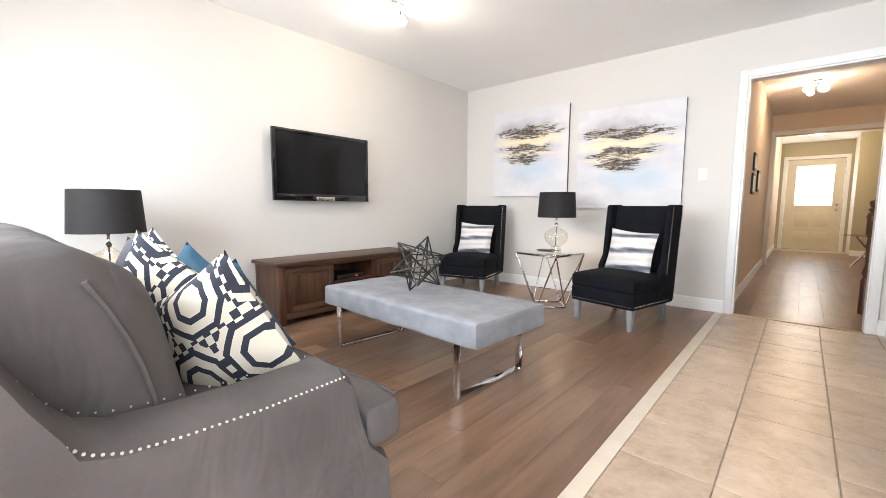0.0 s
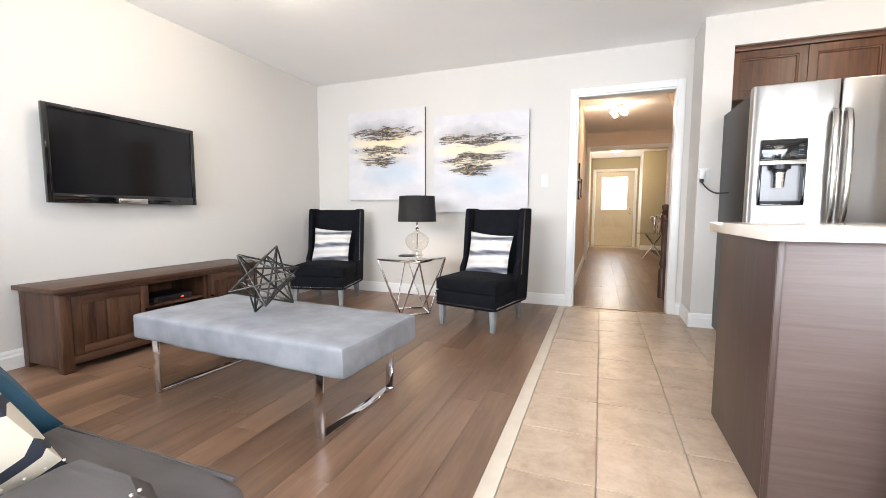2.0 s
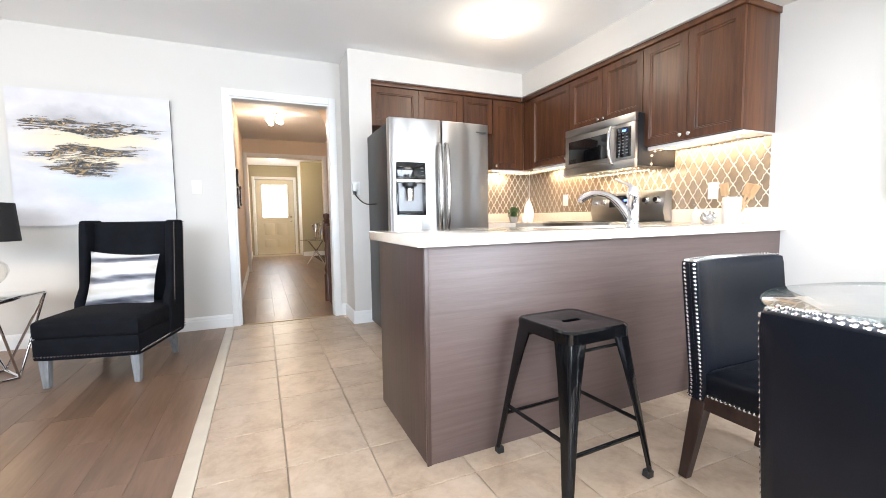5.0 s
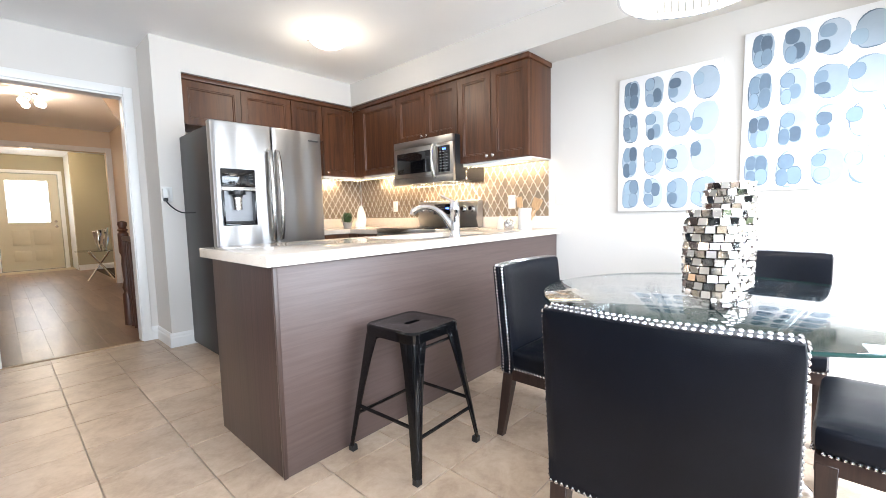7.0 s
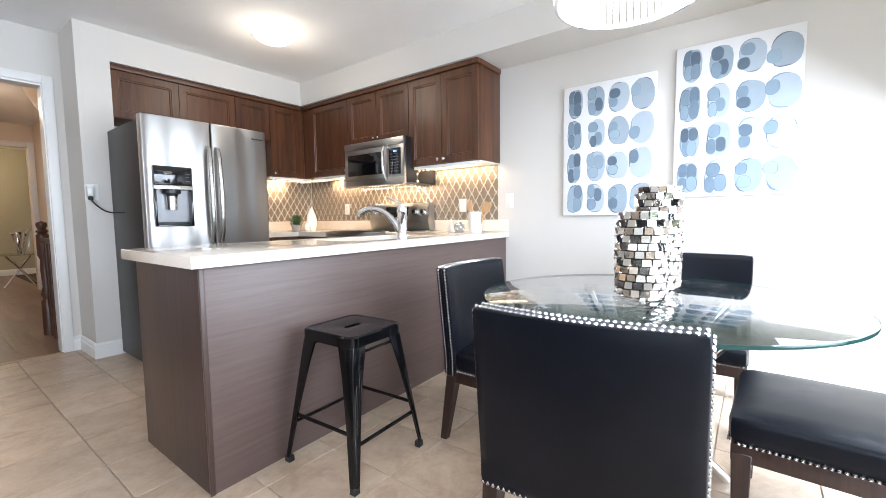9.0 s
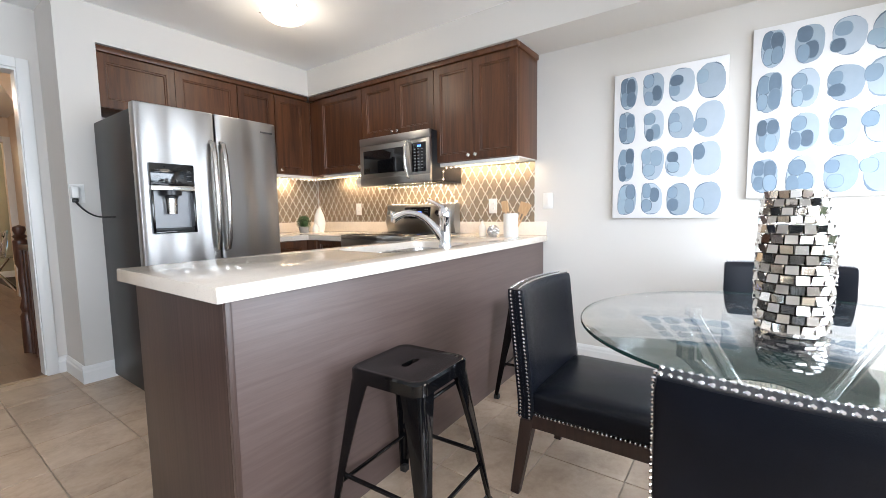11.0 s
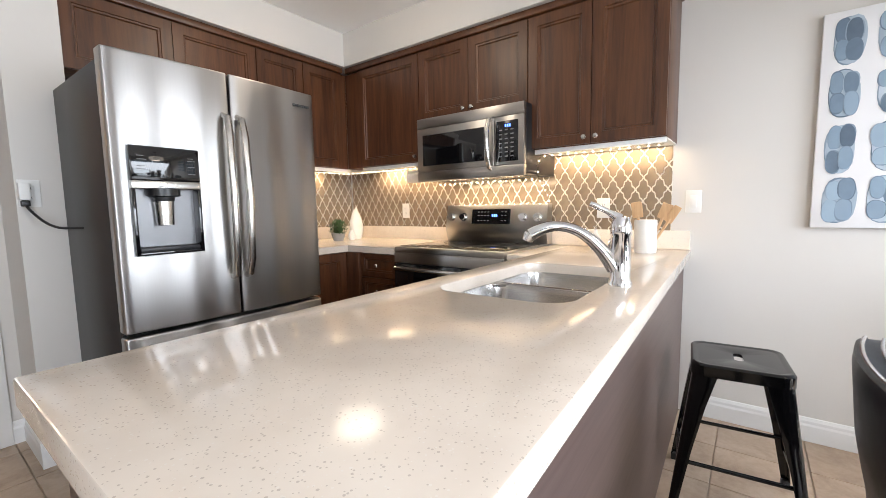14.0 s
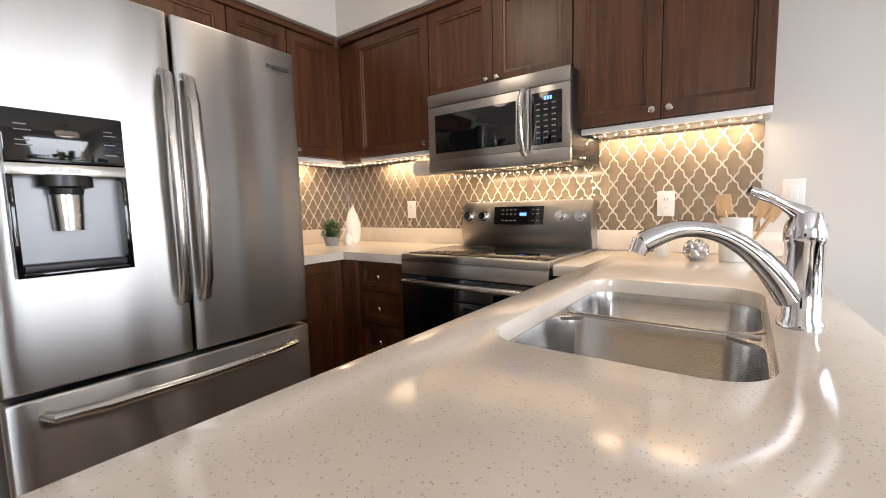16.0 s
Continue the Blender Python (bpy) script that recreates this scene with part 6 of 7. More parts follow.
def dining_table():
    t = thing("dining_table", (1.455, 0.685, 0), "round glass dining table on crossed chrome legs", "table")
    cx, cy, h, r = 1.455, 0.685, 0.722, 0.583
    g = part("glass_top", lathe([(0, h - 0.012), (r - 0.004, h - 0.012), (r, h - 0.009), (r, h - 0.003), (r - 0.004, h), (0, h)], 96, (cx, cy)), GREENGLASS, t, "clear round glass top with green edge")
    g.visible_shadow = False
    part("edge", lathe([(r + 0.0005, h - 0.011), (r + 0.0015, h - 0.008), (r + 0.0015, h - 0.004), (r + 0.0005, h - 0.001)], 96, (cx, cy)), GLASSEDGE, t, "dark green polished glass edge")
    for k in range(4):
        a = radians(45 + 90 * k)
        tan = Vector((-math.sin(a), math.cos(a), 0)) * 0.022
        top = Vector((cx + 0.36 * math.cos(a), cy + 0.36 * math.sin(a), h - 0.04)) + tan
        foot = Vector((cx - 0.34 * math.cos(a), cy - 0.34 * math.sin(a), 0.0)) + tan
        lg = part("leg", rod(foot, top, 0.021, 0.021, 16), CHROME, t, "slanting chrome tube leg")
        part("cap", rod(top - Vector((0, 0, 0.006)), top + Vector((0, 0, 0.0275)), 0.030, None, 20), CHROME, lg)


dining_table()


def faceted_vase(cx, cy, z0, rows, r, hrow, cols, label):
    bm = bmesh.new()
    for j in range(rows):
        z = z0 + 0.008 + j * hrow
        rr = r * (1.0 + 0.06 * math.sin(math.pi * (j + 0.5) / rows)) * (0.93 if j == rows - 1 else 1)
        for i in range(cols):
            t0 = 2 * math.pi * (i + 0.28 * j) / cols
            t1 = t0 + 2 * math.pi / cols * 0.97
            z1 = z + hrow * 0.97
            lean = 0.040 if (i + j) % 2 else -0.030
            base = [bm.verts.new((cx + rr * 0.88 * math.cos(t), cy + rr * 0.88 * math.sin(t), q)) for t, q in ((t0, z), (t1, z), (t1, z1), (t0, z1))]
            e = (t1 - t0) * 0.07
            out = [bm.verts.new((cx + rr * (1 + lean * k) * math.cos(t), cy + rr * (1 + lean * k) * math.sin(t), q)) for t, q, k in ((t0 + e, z + hrow * 0.07, -1), (t1 - e, z + hrow * 0.07, -1), (t1 - e, z1 - hrow * 0.07, 1), (t0 + e, z1 - hrow * 0.07, 1))]
            for k in range(4):
                bm.faces.new((base[k], base[(k + 1) % 4], out[(k + 1) % 4], out[k]))
            bm.faces.new(out)
    H = z0 + 0.008 + rows * hrow
    lathe([(0, z0), (r * 0.82, z0), (r * 0.82, H), (r * 0.66, H), (r * 0.60, H - 0.05), (0, H - 0.06)], 32, (cx, cy), bm)
    ob = single("faceted_vase", bm, FACETS, label, "vase", "faceted vases", smooth=False)
    return ob


faceted_vase(1.665, 0.690, 0.7225, 15, 0.084, 0.0262, 17, "tall silver vase of mirrored facets on the glass table")
faceted_vase(1.430, 0.700, 0.7225, 11, 0.084, 0.0268, 17, "shorter silver vase of mirrored facets on the glass table")


def chandelier():
    cx, cy = 1.59, 0.80
    c = thing("chandelier", (cx, cy, 1.84), "round crystal drum chandelier with chrome rim", "chandelier")
    part("rim", lathe([(0.262, 1.84), (0.275, 1.842), (0.275, 1.862), (0.262, 1.862), (0.262, 1.84)], 48, (cx, cy)), CHROME, c, "chrome lower rim")
    part("upper_rim", lathe([(0.262, 2.05), (0.275, 2.05), (0.275, 2.07), (0.262, 2.07), (0.262, 2.05)], 48, (cx, cy)), CHROME, c)
    bm = bmesh.new()
    for i in range(60):
        t = 2 * math.pi * i / 60
        p = Vector((cx + 0.268 * math.cos(t), cy + 0.268 * math.sin(t), 1.8625))
        cyl(bm, p, p + Vector((0, 0, 0.187)), 0.0105, None, 6)
    tagged(part("crystal_band", bm, glow("lit_crystal", (1.0, 0.93, 0.82), 1.6), c, "glowing crystal bars"), kind="stuff")
    part("inner_plate", lathe([(0, 2.05), (0.262, 2.05), (0.262, 2.056), (0, 2.056)], 48, (cx, cy)), CHROME, c)
    part("stem", rod((cx, cy, 2.056), (cx, cy, ZC - 0.02), 0.008), CHROME, c)
    part("canopy", lathe([(0, ZC - 0.03), (0.055, ZC - 0.025), (0.06, ZC), (0, ZC)], 24, (cx, cy)), CHROME, c)


chandelier()


def stool():
    s = thing("bar_stool", (0, 0, 0), "glossy black metal bar stool with slotted square seat", "stool", "bar stools")
    h, a = 0.567, 0.150
    bm = bmesh.new()
    def rect(hx, hy, r, n=6):
        out = []
        for cx, cy, q in ((hx - r, hy - r, 0), (-hx + r, hy - r, 90), (-hx + r, -hy + r, 180), (hx - r, -hy + r, 270)):
            for k in range(n + 1):
                t = radians(q + 90 * k / n)
                out.append((cx + r * math.cos(t), cy + r * math.sin(t)))
        return out
    rings = []
    for hx, z, r in ((a - 0.026, h - 0.0035, 0.030), (a - 0.020, h - 0.0035, 0.032), (a - 0.013, h, 0.035), (a - 0.006, h - 0.001, 0.038), (a, h - 0.008, 0.04), (a, h - 0.045, 0.04), (a - 0.003, h - 0.045, 0.04), (a - 0.003, h - 0.012, 0.04)):
        rings.append([bm.verts.new((x, y, z)) for x, y in rect(hx, hx, r)])
    n = len(rings[0])
    for p, q in zip(rings, rings[1:]):
        for i in range(n):
            bm.faces.new((p[i], p[(i + 1) % n], q[(i + 1) % n], q[i]))
    slot0 = [bm.verts.new((x, y, h - 0.0035)) for x, y in rect(0.048, 0.020, 0.0195)]
    slot = [bm.verts.new((x, y, h - 0.005)) for x, y in rect(0.042, 0.014, 0.0135)]
    slot2 = [bm.verts.new((x, y, h - 0.016)) for x, y in rect(0.042, 0.014, 0.0135)]
    e1 = [bm.edges.get((rings[0][i], rings[0][(i + 1) % n])) for i in range(n)]
    e2 = [bm.edges.new((slot0[i], slot0[(i + 1) % n])) for i in range(n)]
    bmesh.ops.triangle_fill(bm, use_beauty=True, edges=e1 + e2)
    for p, q in ((slot0, slot), (slot, slot2)):
        for i in range(n):
            bm.faces.new((p[i], p[(i + 1) % n], q[(i + 1) % n], q[i]))
    part("seat", bm, BLACKMETAL, s)
    f = 0.190
    def leg_xy(z):
        return a - 0.028 + (f - a + 0.028) * (1 - z / (h - 0.03))
    for sx in (-1, 1):
        for sy in (-1, 1):
            bm = bmesh.new()
            prev = None
            # a folded L section that narrows downwards
            for z, w in ((h - 0.044, 0.075), (h - 0.16, 0.056), (0.25, 0.040), (0.02, 0.026)):
                o = leg_xy(z) + 0.02
                ring = [bm.verts.new((sx * x, sy * y, z)) for x, y in ((o, o - w), (o, o - 0.012), (o - 0.004, o - 0.004), (o - 0.012, o), (o - w, o), (o - w, o - 0.005), (o - 0.012, o - 0.006), (o - 0.006, o - 0.012), (o - 0.005, o - w))]
                if prev:
                    for i in range(9):
                        bm.faces.new((prev[i], prev[(i + 1) % 9], ring[(i + 1) % 9], ring[i]))
                else:
                    bm.faces.new(ring)
                prev = ring
            bm.faces.new(list(reversed(prev)))
            lg = part("leg", bm, BLACKMETAL, s)
            o = leg_xy(0.02) + 0.02
            part("rubber_foot", prism(bmesh.new(), (min(sx * o, sx * (o - 0.03)), min(sy * o, sy * (o - 0.03)), max(sx * o, sx * (o - 0.03)), max(sy * o, sy * (o - 0.03)), 0.0), (min(sx * o, sx * (o - 0.028)), min(sy * o, sy * (o - 0.028)), max(sx * o, sx * (o - 0.028)), max(sy * o, sy * (o - 0.028)), 0.028)), BLACKPLASTIC, lg)
    for z, pairs in ((0.165, "x"), (0.205, "y")):
        o = leg_xy(z) + 0.010
        for k in (-1, 1):
            p, q = ((-o, k * o, z), (o, k * o, z)) if pairs == "x" else ((k * o, -o, z), (k * o, o, z))
            part("rung", rod(p, q, 0.0075, None, 10), BLACKMETAL, s)
    for k in (-1, 1):
        o = leg_xy(h - 0.07) + 0.004
        part("brace", rod((-o, k * o, h - 0.075), (o, k * o, h - 0.075), 0.006, None, 8), BLACKMETAL, s)
    return s


_s = stool()
_s.matrix_basis = pose(0.972, 1.722, 0, 0, 0, 3)
copy_thing(_s, pose(2.173, 1.755, 0, 0, 0, 6))

# ---------------------------------------------------------------- counter decor
def crock():
    c = thing("utensil_crock", (2.62, 2.165, ZT), "white ceramic crock holding wooden utensils", "crock")
    x, y = 2.62, 2.165
    part("pot", lathe([(0, ZT), (0.05, ZT), (0.053, ZT + 0.006), (0.053, ZT + 0.16), (0.050, ZT + 0.165), (0.046, ZT + 0.16), (0.046, ZT + 0.02), (0, ZT + 0.02)], 32, (x, y)), CERAMIC, c)
    for dx, dy, a, kind in ((-0.015, 0.012, -8, 0), (0.012, -0.018, 20, 1), (0.005, -0.022, 30, 2)):
        bm = bmesh.new()
        cyl(bm, (0, 0, 0), (0, 0, 0.17), 0.006, 0.007, 8)
        softbox(-0.005, -0.026, 0.155, 0.005, 0.026, 0.235, 0.005, 4, 0.0, 0.0, bm) if kind < 2 else softbox(-0.004, -0.018, 0.15, 0.004, 0.018, 0.24, 0.004, 4, 0, 0, bm)
        bmesh.ops.transform(bm, matrix=pose(x + dx, y + dy, ZT + 0.022, a, 0, 0), verts=bm.verts)
        part("utensil", bm, PALEWOOD, c, "pale wooden spoon")


crock()


def dimpled_pot():
    bm = bmesh.new()
    bmesh.ops.create_icosphere(bm, subdivisions=3, radius=0.046)
    for v in bm.verts:
        v.co.z = max(v.co.z, -0.040)
    seeds = [Vector((math.cos(i * 2.39996) * math.sqrt(1 - (1 - 2 * (i + 0.5) / 46) ** 2), math.sin(i * 2.39996) * math.sqrt(1 - (1 - 2 * (i + 0.5) / 46) ** 2), 1 - 2 * (i + 0.5) / 46)) for i in range(46)]
    bmesh.ops.subdivide_edges(bm, edges=bm.edges[:], cuts=1, use_grid_fill=True)
    for v in bm.verts:
        d = v.co.normalized()
        n = max(d.dot(s) for s in seeds)
        if n > 0.972 and v.co.z > -0.038:
            v.co -= d * 0.006 * min(1, (n - 0.972) / 0.012)
    bmesh.ops.translate(bm, verts=bm.verts, vec=(2.585, 2.29, ZT + 0.040))
    single("dimpled_pot", bm, plain("silver_glaze", (0.55, 0.55, 0.56), 0.2, 0.8, vary=0.3, scale=40), "small round silver pot with dimples", "pot")


dimpled_pot()


def soap_bottle():
    s = thing("soap_bottle", (2.65, 2.42, ZT), "small white dispenser bottle on the worktop", "bottle")
    part("bottle", lathe([(0, ZT), (0.026, ZT), (0.028, ZT + 0.01), (0.026, ZT + 0.07), (0.010, ZT + 0.09), (0.008, ZT + 0.11), (0, ZT + 0.11)], 20, (2.65, 2.42)), CERAMIC, s)
    part("pump", tube([(2.65, 2.42, ZT + 0.11), (2.65, 2.42, ZT + 0.125), (2.62, 2.42, ZT + 0.127)], 0.005, 8), NICKEL, s)


soap_bottle()


def plant():
    p = thing("potted_plant", (2.44, 4.33, ZT), "small round green plant in a grey pot", "plant")
    x, y = 2.44, 4.33
    part("pot", lathe([(0, ZT), (0.04, ZT), (0.055, ZT + 0.06), (0.05, ZT + 0.062), (0.045, ZT + 0.05), (0, ZT + 0.05)], 24, (x, y)), GREYPOT, p)
    rnd = random.Random(5)
    bm = bmesh.new()
    for i in range(650):
        d = Vector((rnd.gauss(0, 1), rnd.gauss(0, 1), rnd.gauss(0.25, 1))).normalized()
        q = Vector((x, y, ZT + 0.095)) + d * rnd.uniform(0.035, 0.068) * Vector((1, 1, 0.9))[0]
        if q.z < ZT + 0.058:
            continue
        t = d.orthogonal().normalized() * 0.008
        u = d.cross(t).normalized() * 0.005
        n = d * 0.006
        vs = [bm.verts.new(q - t), bm.verts.new(q + u + n), bm.verts.new(q + t + n * 1.6), bm.verts.new(q - u + n)]
        bm.faces.new(vs)
    tagged(part("leaves", bm, LEAF, p, "tiny green leaves", False), kind="stuff")
    part("core", ball(bmesh.new(), (x, y, ZT + 0.088), 0.038, 0.9), LEAF, p)


plant()


def leaf_vase(x, y, h, r, label):
    bm = bmesh.new()
    n, rings = 32, []
    for s in (0, 0.04, 0.15, 0.35, 0.55, 0.72, 0.85, 0.95, 1.0):
        rad = r * (0.72 + 0.28 * math.sin(min(1, s * 2.2) * math.pi / 2)) * (1 - max(0, s - 0.35) ** 1.7 * 1.65)
        row = []
        for i in range(n):
            t = 2 * math.pi * i / n
            k = 1 + 0.05 * math.cos(t * 3 + s * 5)
            row.append(bm.verts.new((x + rad * k * math.cos(t), y + rad * k * 0.8 * math.sin(t), ZT + h * s + (0.02 * math.cos(t) if s == 1 else 0))))
        rings.append(row)
    for a, b in zip(rings, rings[1:]):
        for i in range(n):
            bm.faces.new((a[i], a[(i + 1) % n], b[(i + 1) % n], b[i]))
    bm.faces.new(rings[0])
    bm.faces.new(list(reversed(rings[-1])))
    single("ceramic_vase", bm, CERAMIC, label, "vase", "white vases")


leaf_vase(2.66, 4.37, 0.25, 0.062, "tall white carved ceramic vase")
leaf_vase(2.55, 4.30, 0.085, 0.034, "small white ceramic vase")
_p = thing("paper_towel_roll", (2.70, 3.72, 1.335), "white paper towel roll under the wall cabinet", "paper roll")
part("roll", rod((2.70, 3.535, 1.365), (2.70, 3.80, 1.365), 0.045, None, 32), PAPER, _p)
part("holder", tube([(2.70, 3.525, 1.365), (2.70, 3.815, 1.365), (2.70, 3.815, 1.428)], 0.006, 8), CHROME, _p)
part("bracket", box(2.66, 3.55, 1.420, 2.74, 3.83, 1.4275), CHROME, _p)

# ---------------------------------------------------------------- ceiling and hall fittings


def dome_light(name, x, y, r, label):
    l = thing(name, (x, y, ZC - 0.1), label, "ceiling light")
    part("base_ring", lathe([(r * 0.80, ZC - 0.03), (r * 0.84, ZC - 0.028), (r * 0.84, ZC), (0, ZC)], 40, (x, y)), CHROME, l, "chrome ring")
    prof = [(r * math.cos(t), ZC - 0.022 - r * 0.52 * math.sin(t)) for t in [radians(90 * k / 8) for k in range(9)]]
    d = part("dome", lathe(prof, 40, (x, y)), LAMPGLOW, l, "glowing frosted glass dome")
    for k in range(3):
        t = 2 * math.pi * k / 3 + 0.4
        part("clip", box(x + r * math.cos(t) - 0.008, y + r * math.sin(t) - 0.008, ZC - 0.05, x + r * math.cos(t) + 0.008, y + r * math.sin(t) + 0.008, ZC - 0.021, 0.002), CHROME, l)


dome_light("ceiling_light", 1.645, 3.32, 0.15, "glowing frosted dome ceiling light in the kitchen")
dome_light("ceiling_light", 0.25, 11.0, 0.15, "glowing frosted dome ceiling light in the foyer")


def spot_cluster(x, y, label):
    l = thing("spot_light", (x, y, ZC - 0.2), label, "ceiling light", "spot clusters")
    part("plate", lathe([(0, ZC - 0.022), (0.055, ZC - 0.022), (0.06, ZC), (0, ZC)], 24, (x, y)), CHROME, l, "chrome ceiling plate")
    for k in range(4):
        t = radians(30 + 90 * k)
        a = Vector((x, y, ZC - 0.02))
        b = a + Vector((0.075 * math.cos(t), 0.075 * math.sin(t), -0.055 - 0.018 * (k % 2)))
        arm = part("arm", tube([a, a.lerp(b, 0.5) + Vector((0, 0, -0.004)), b], 0.006, 8), CHROME, l)
        part("lamp_glass", ball(bmesh.new(), b + Vector((0.02 * math.cos(t), 0.02 * math.sin(t), -0.026)), 0.036, 1.0, 16, 10), COOLGLOW, arm, "glowing glass shade")


spot_cluster(-2.17, 2.38, "chrome ceiling light with four glowing glass shades")
spot_cluster(0.154, 6.84, "chrome hall ceiling light with four glowing shades")

_d = thing("door_1", (0.29, FY, 0), "cream panelled front door with a bright window", "door", "", "structure")
PAINTDOOR = plain("cream_door_paint", (0.62, 0.57, 0.45), 0.4, vary=0.02)
_bm = bmesh.new()
for a, b, c, d in ((-0.19, -0.03, 0.01, 2.04), (0.61, 0.77, 0.01, 2.04), (-0.03, 0.61, 0.01, 1.02), (-0.03, 0.61, 1.90, 2.04)):
    bx(_bm, a, FY + 0.02, c, b, FY + 0.065, d)
part("leaf", _bm, PAINTDOOR, _d, smooth=False)
for a, b in ((0.0, 0.26), (0.32, 0.58)):
    part("panel", box(a, FY + 0.012, 0.20, b, FY + 0.0195, 0.42, 0.004), PAINTDOOR, _d)
    part("panel", box(a, FY + 0.012, 0.54, b, FY + 0.0195, 0.86, 0.004), PAINTDOOR, _d)
part("window_glass", box(-0.029, FY + 0.035, 1.021, 0.609, FY + 0.05, 1.899), DAYPANE, _d, "bright daylit frosted glass")
part("lock", rod((0.69, FY + 0.02, 1.03), (0.69, FY - 0.01, 1.03), 0.026), NICKEL, _d)
part("door_handle", ball(bmesh.new(), (0.69, FY - 0.03, 0.92), 0.03), NICKEL, _d)
part("door_plate", rod((0.69, FY + 0.02, 0.92), (0.69, FY - 0.02, 0.92), 0.02), NICKEL, _d)
casing("trim", "S", -0.2, 0.78, 2.05, FY, 0.07)

_n = thing("stair_railing", (0.615, 5.1, 0), "dark wooden newel post and stair railing", "railing")
part("newel", lathe([(0, 0.0), (0.045, 0.0), (0.045, 0.30), (0.030, 0.33), (0.042, 0.37), (0.026, 0.44), (0.034, 0.60), (0.028, 0.68), (0.044, 0.72), (0.044, 0.90), (0.030, 0.915), (0.046, 0.935), (0.028, 0.95), (0.040, 0.985), (0.036, 1.01), (0, 1.025)], 16, (0.615, 5.45)), RAILWOOD, _n, "turned dark wood newel post")
part("handrail", box(0.592, 4.76, 0.83, 0.640, 5.41, 0.875, 0.012), RAILWOOD, _n)
for k in range(5):
    y = 4.84 + 0.125 * k
    part("baluster", lathe([(0.012, 0.0), (0.012, 0.25), (0.018, 0.30), (0.011, 0.45), (0.016, 0.62), (0.011, 0.83)], 10, (0.615, y)), RAILWOOD, _n)
struct("stair_edge", box(0.672, 4.76, -0.05, 0.744, 5.598, -0.001), SUBFLOOR, "dark wooden stair edge")
_k = thing("console_table", (1.0, 9.75, 0), "small glass table on crossed chrome legs in the hall", "table")
part("glass_top", lathe([(0, 0.505), (0.33, 0.505), (0.33, 0.515), (0, 0.515)], 32, (0.98, 9.75)), GREENGLASS, _k)
for a in (35, 125):
    d = Vector((math.cos(radians(a)), math.sin(radians(a)), 0)) * 0.25
    for s in (-1, 1):
        part("leg", rod(Vector((0.98, 9.75, 0.0)) + d * s, Vector((0.98, 9.75, 0.50)) - d * s * 0.8, 0.014), CHROME, _k)
_bm = bmesh.new()
for k in range(7):
    t = k * 0.9
    tube([(1.02 + 0.03 * math.cos(t), 9.72 + 0.03 * math.sin(t), 0.516), (1.02 + 0.07 * math.cos(t), 9.72 + 0.07 * math.sin(t), 0.66), (1.02 + 0.10 * math.cos(t + 0.4), 9.72 + 0.10 * math.sin(t + 0.4), 0.78 + 0.02 * k), (1.02 + 0.05 * math.cos(t + 0.9), 9.72 + 0.05 * math.sin(t + 0.9), 0.86)], [0.03, 0.026, 0.022, 0.01], 8, _bm)
single("silver_sculpture", _bm, CHROME, "swirling silver sculpture on the hall table", "sculpture")
for y, z, h in ((6.2, 1.10, 0.24), (6.25, 1.37, 0.20), (6.85, 1.15, 0.26)):
    f = thing("wall_picture", (HX0, y, z), "small dark framed picture on the hall wall", "picture", "hall pictures")
    part("frame", fb(bmesh.new(), "E", y - 0.14, y + 0.14, z, z + h, HX0, 0.001, 0.02, 0.003), BLACKPLASTIC, f)
    part("print", fb(bmesh.new(), "E", y - 0.11, y + 0.11, z + 0.03, z + h - 0.03, HX0, 0.02, 0.0215), PAPER, f)

# ---------------------------------------------------------------- floor boards, tiles and splashback pieces
MESHES = {}


def piece(name, parent, key, make, at, material, rot=0.0):
    if key not in MESHES:
        me = finish(make(), name, material, False)
        MESHES[key] = me
    ob = new(name, MESHES[key])
    ob.parent = parent
    o = OFF[parent.name]
    ob.location = Vector(at) - o
    ob.rotation_euler = (0, 0, rot)
    return ob


def boards(parent, x0, x1, y0, y1, w, seed):
    rnd = random.Random(seed)
    n = max(1, round((x1 - x0) / w))
    w = (x1 - x0) / n
    for i in range(n):
        y = y0 - rnd.uniform(0, 1.0)
        while y < y1:
            L = rnd.choice((0.9, 1.2, 1.5))
            a, b = max(y0, y), min(y1, y + L)
            y += L
            if b - a < 0.05:
                continue
            key = ("board", round(w, 4), round(b - a, 3))
            piece("floor_board", parent, key, lambda: box(-w / 2 + 0.0002, -(b - a) / 2 + 0.0003, -0.012, w / 2 - 0.0002, (b - a) / 2 - 0.0003, 0.0, 0.0008, 1), (x0 + w * (i + 0.5), (a + b) / 2, rnd.uniform(-0.0004, 0.0004)), OAK)


boards(bpy.data.objects["floor_living"], XW, -0.403, YS, YN, 0.16, 2)
boards(bpy.data.objects["hall_floor"], HX0, 0.67, YN + 0.03, 12.2, 0.16, 3)
boards(bpy.data.objects["hall_floor"], 0.67, 1.13, 5.60, 12.2, 0.16, 4)


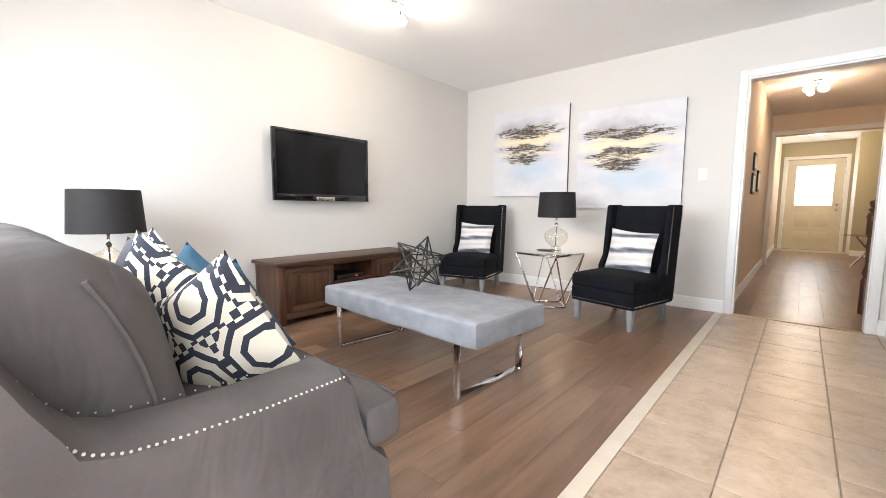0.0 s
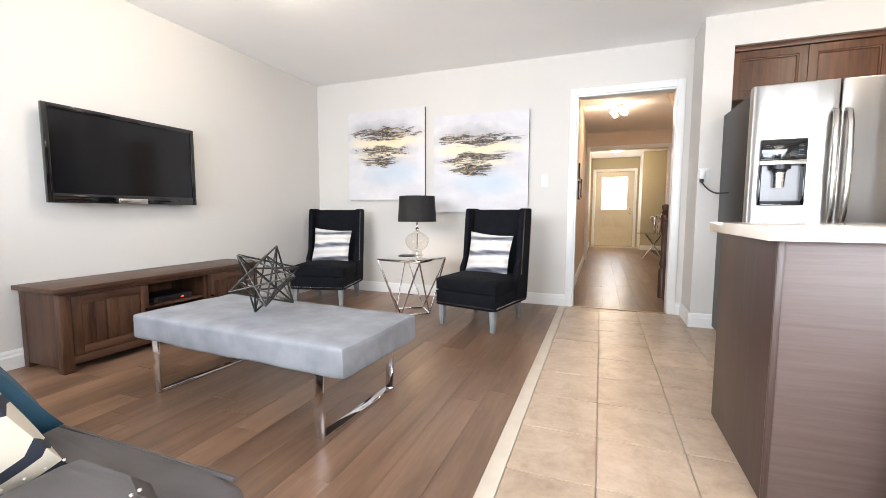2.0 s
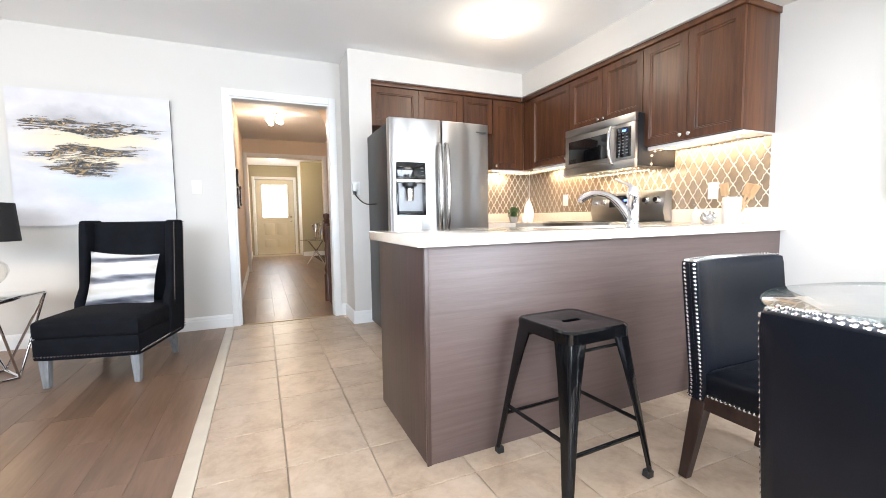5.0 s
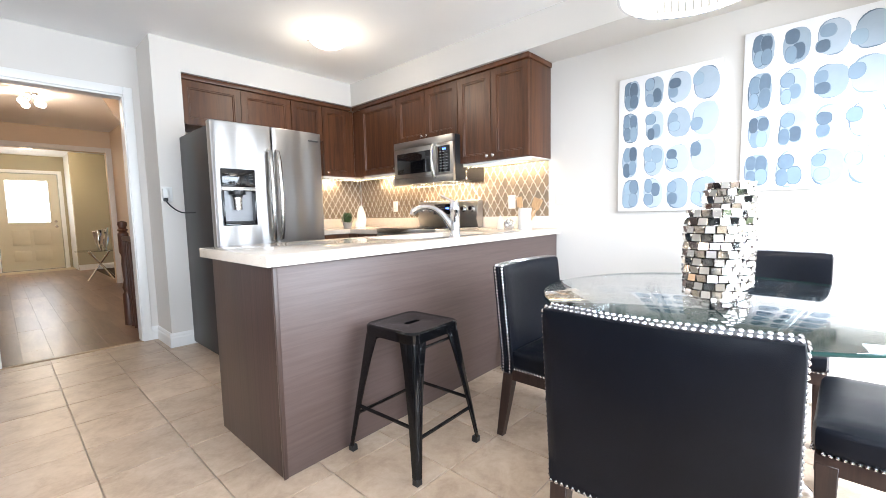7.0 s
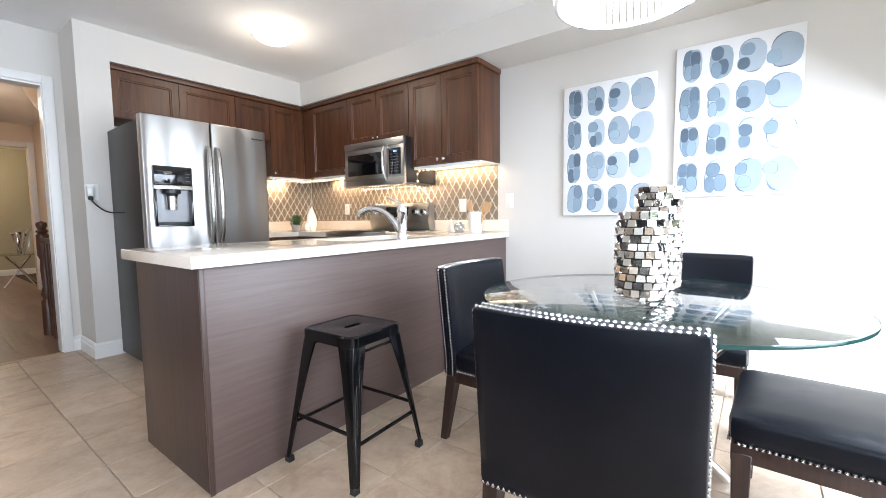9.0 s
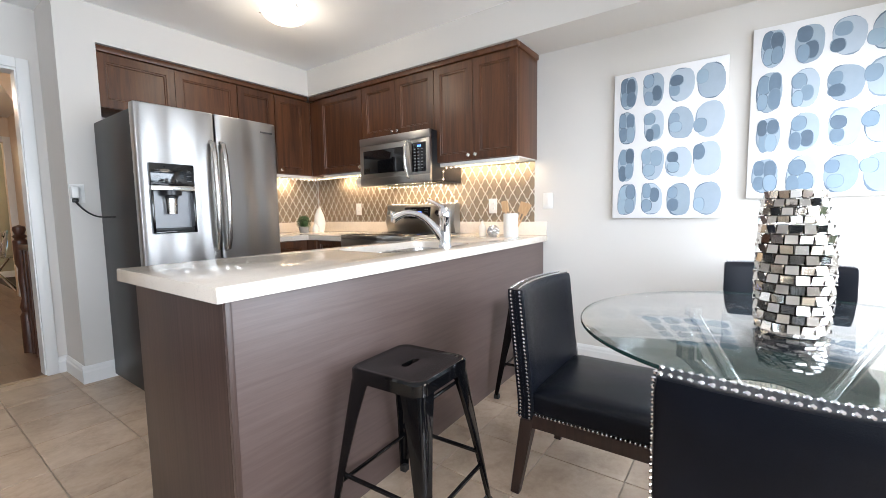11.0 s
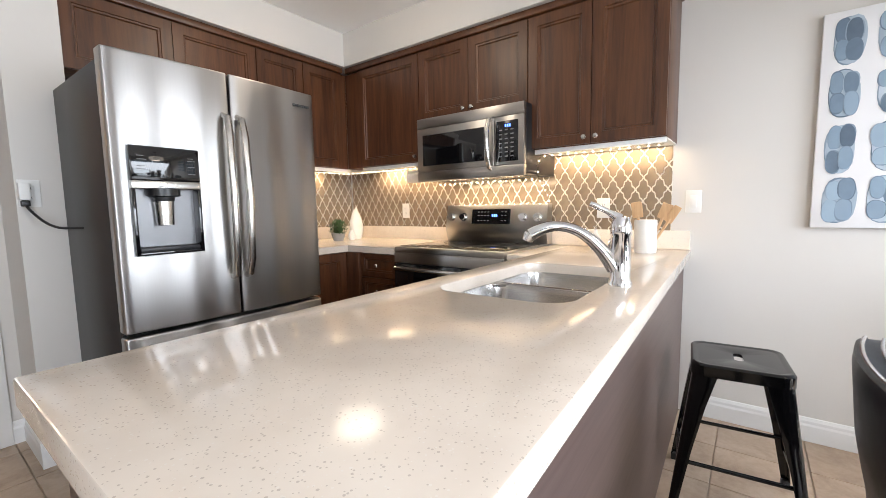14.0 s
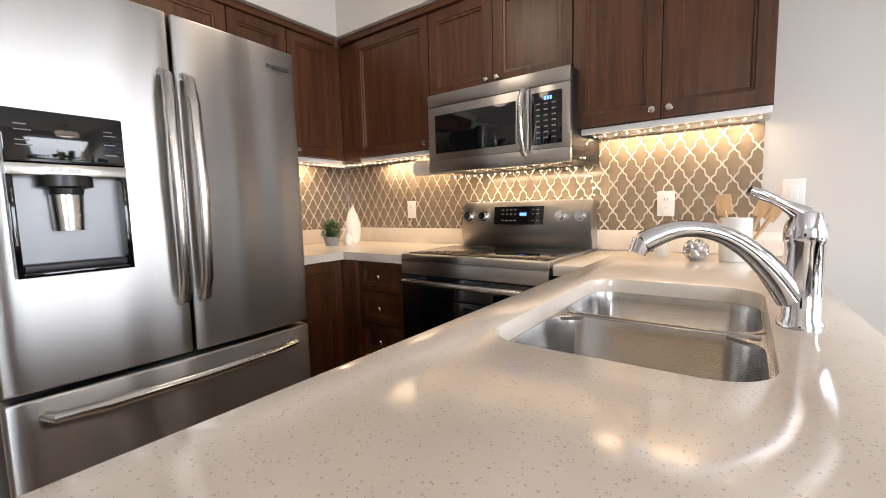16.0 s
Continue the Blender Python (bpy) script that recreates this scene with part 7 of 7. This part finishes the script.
def floor_tiles(parent, x0, x1, y0, y1, ox, oy, q, p):
    i0, i1 = math.floor((x0 - ox) / q), math.ceil((x1 - ox) / q)
    j0, j1 = math.floor((y0 - oy) / p), math.ceil((y1 - oy) / p)
    rnd = random.Random(11)
    for i in range(i0, i1):
        for j in range(j0, j1):
            a, b = max(x0, ox + i * q), min(x1, ox + (i + 1) * q)
            c, d = max(y0, oy + j * p), min(y1, oy + (j + 1) * p)
            if b - a < 0.02 or d - c < 0.02:
                continue
            if a > 0.50 and b < 2.80 and c > 2.0 and d < 2.55:
                continue
            if (a > 2.30 and c > 2.6) or (a > 0.9 and c > 4.2):
                continue
            key = ("tile", round(b - a, 3), round(d - c, 3))
            piece("floor_tile", parent, key, lambda: box(-(b - a) / 2 + 0.0022, -(d - c) / 2 + 0.0022, -0.006, (b - a) / 2 - 0.0022, (d - c) / 2 - 0.0022, 0.0, 0.0015, 1), ((a + b) / 2, (c + d) / 2, rnd.uniform(-0.0005, 0.0003)), TILE)


floor_tiles(bpy.data.objects["floor_kitchen"], -0.337, XE - 0.001, YS, YN - 0.013, -0.026, 1.828, 0.323, 0.335)


def splash_outline(w, h, gap):
    """A quatrefoil lantern that nests with its neighbours."""
    hw, hh = w / 2, h / 2
    # boundary curve from the top tip to the side tip; point-symmetric about its middle, so that tiles nest
    mid = Vector((hw / 2, hh / 2))
    half = [Vector((a * hw, b * hh)) for a, b in ((0.0, 1.0), (0.05, 0.93), (0.13, 0.835), (0.25, 0.785), (0.37, 0.75), (0.45, 0.665), (0.475, 0.57))]
    curve = half + [mid] + [2 * mid - p for p in reversed(half)]
    quad = curve[:-1]
    out = []
    out += [(p.x, p.y) for p in quad]
    out += [(p.x, -p.y) for p in reversed(curve[1:])]
    out += [(-p.x, -p.y) for p in quad]
    out += [(-p.x, p.y) for p in reversed(curve[1:])]
    k = 1 - gap / hw
    k2 = 1 - gap / hh
    return [(x * k, y * k2) for x, y in out]


def splash(name, face, a0, a1, z0, z1, plane, w, h, gap=0.0056):
    back = struct(name, fb(bmesh.new(), face, a0, a1, z0, z1, plane, 0.0005, 0.0055), SPLASHGROUT, "taupe lantern tile splashback with pale grout")
    o = OFF[back.name]
    outline = splash_outline(w, h, gap)
    def cell(clip=None):
        bm = bmesh.new()
        n = len(outline)
        f = [bm.verts.new((x * 0.965, y * 0.965, 0.0040)) for x, y in outline]
        g = [bm.verts.new((x, y, 0.0026)) for x, y in outline]
        k = [bm.verts.new((x, y, 0.0)) for x, y in outline]
        bm.faces.new(f)
        for p, q in ((f, g), (g, k)):
            for i in range(n):
                bm.faces.new((p[i], p[(i + 1) % n], q[(i + 1) % n], q[i]))
        if clip:
            for no, co in clip:
                geom = bm.verts[:] + bm.edges[:] + bm.faces[:]
                r = bmesh.ops.bisect_plane(bm, geom=geom, plane_co=co, plane_no=no, clear_outer=True)
        return bm
    m = Matrix(((1, 0, 0), (0, 0, -1), (0, 1, 0))) if face == "S" else Matrix(((0, 0, -1), (-1, 0, 0), (0, 1, 0)))
    count = 0
    for j in range(-1, int((z1 - z0) / (h / 2)) + 3):
        for i in range(-1, int((a1 - a0) / w) + 2):
            a = a0 + (i + (0.5 if j % 2 else 0.0)) * w + 0.02
            z = z1 - 0.03 - j * h / 2
            if a < a0 - w / 2 + 0.006 or a > a1 + w / 2 - 0.006 or z < z0 - h / 2 + 0.006 or z > z1 + h / 2 - 0.006:
                continue
            s = 1 if face == "S" else -1
            clip = []
            lo, hi = (a0 - a, a1 - a) if s > 0 else (a - a1, a - a0)
            if lo > -w / 2:
                clip.append(((-1, 0, 0), (lo + 0.001, 0, 0)))
            if hi < w / 2:
                clip.append(((1, 0, 0), (hi - 0.001, 0, 0)))
            if z0 - z > -h / 2:
                clip.append(((0, -1, 0), (0, z0 - z + 0.001, 0)))
            if z1 - z < h / 2:
                clip.append(((0, 1, 0), (0, z1 - z - 0.001, 0)))
            key = (name, "t", tuple((c[0], tuple(round(q, 4) for q in c[1])) for c in clip), face)
            if key not in MESHES:
                bm = cell(clip)
                if not bm.faces:
                    bm.free()
                    continue
                bmesh.ops.transform(bm, matrix=m.to_4x4(), verts=bm.verts)
                MESHES[key] = finish(bm, "splash_tile", SPLASH, False)
            ob = new("splash_tile", MESHES[key])
            ob.parent = back
            at = Vector((a, plane - 0.0056, z)) if face == "S" else Vector((plane - 0.0056, a, z))
            ob.location = at - o
            count += 1
    return count


splash("splashback_east", "W", 2.085, 4.615, 0.986, 1.440, XE, 0.081, 0.130)
splash("splashback_north", "S", 1.70, XE - 0.011, 0.986, 1.440, YN, 0.081, 0.130)
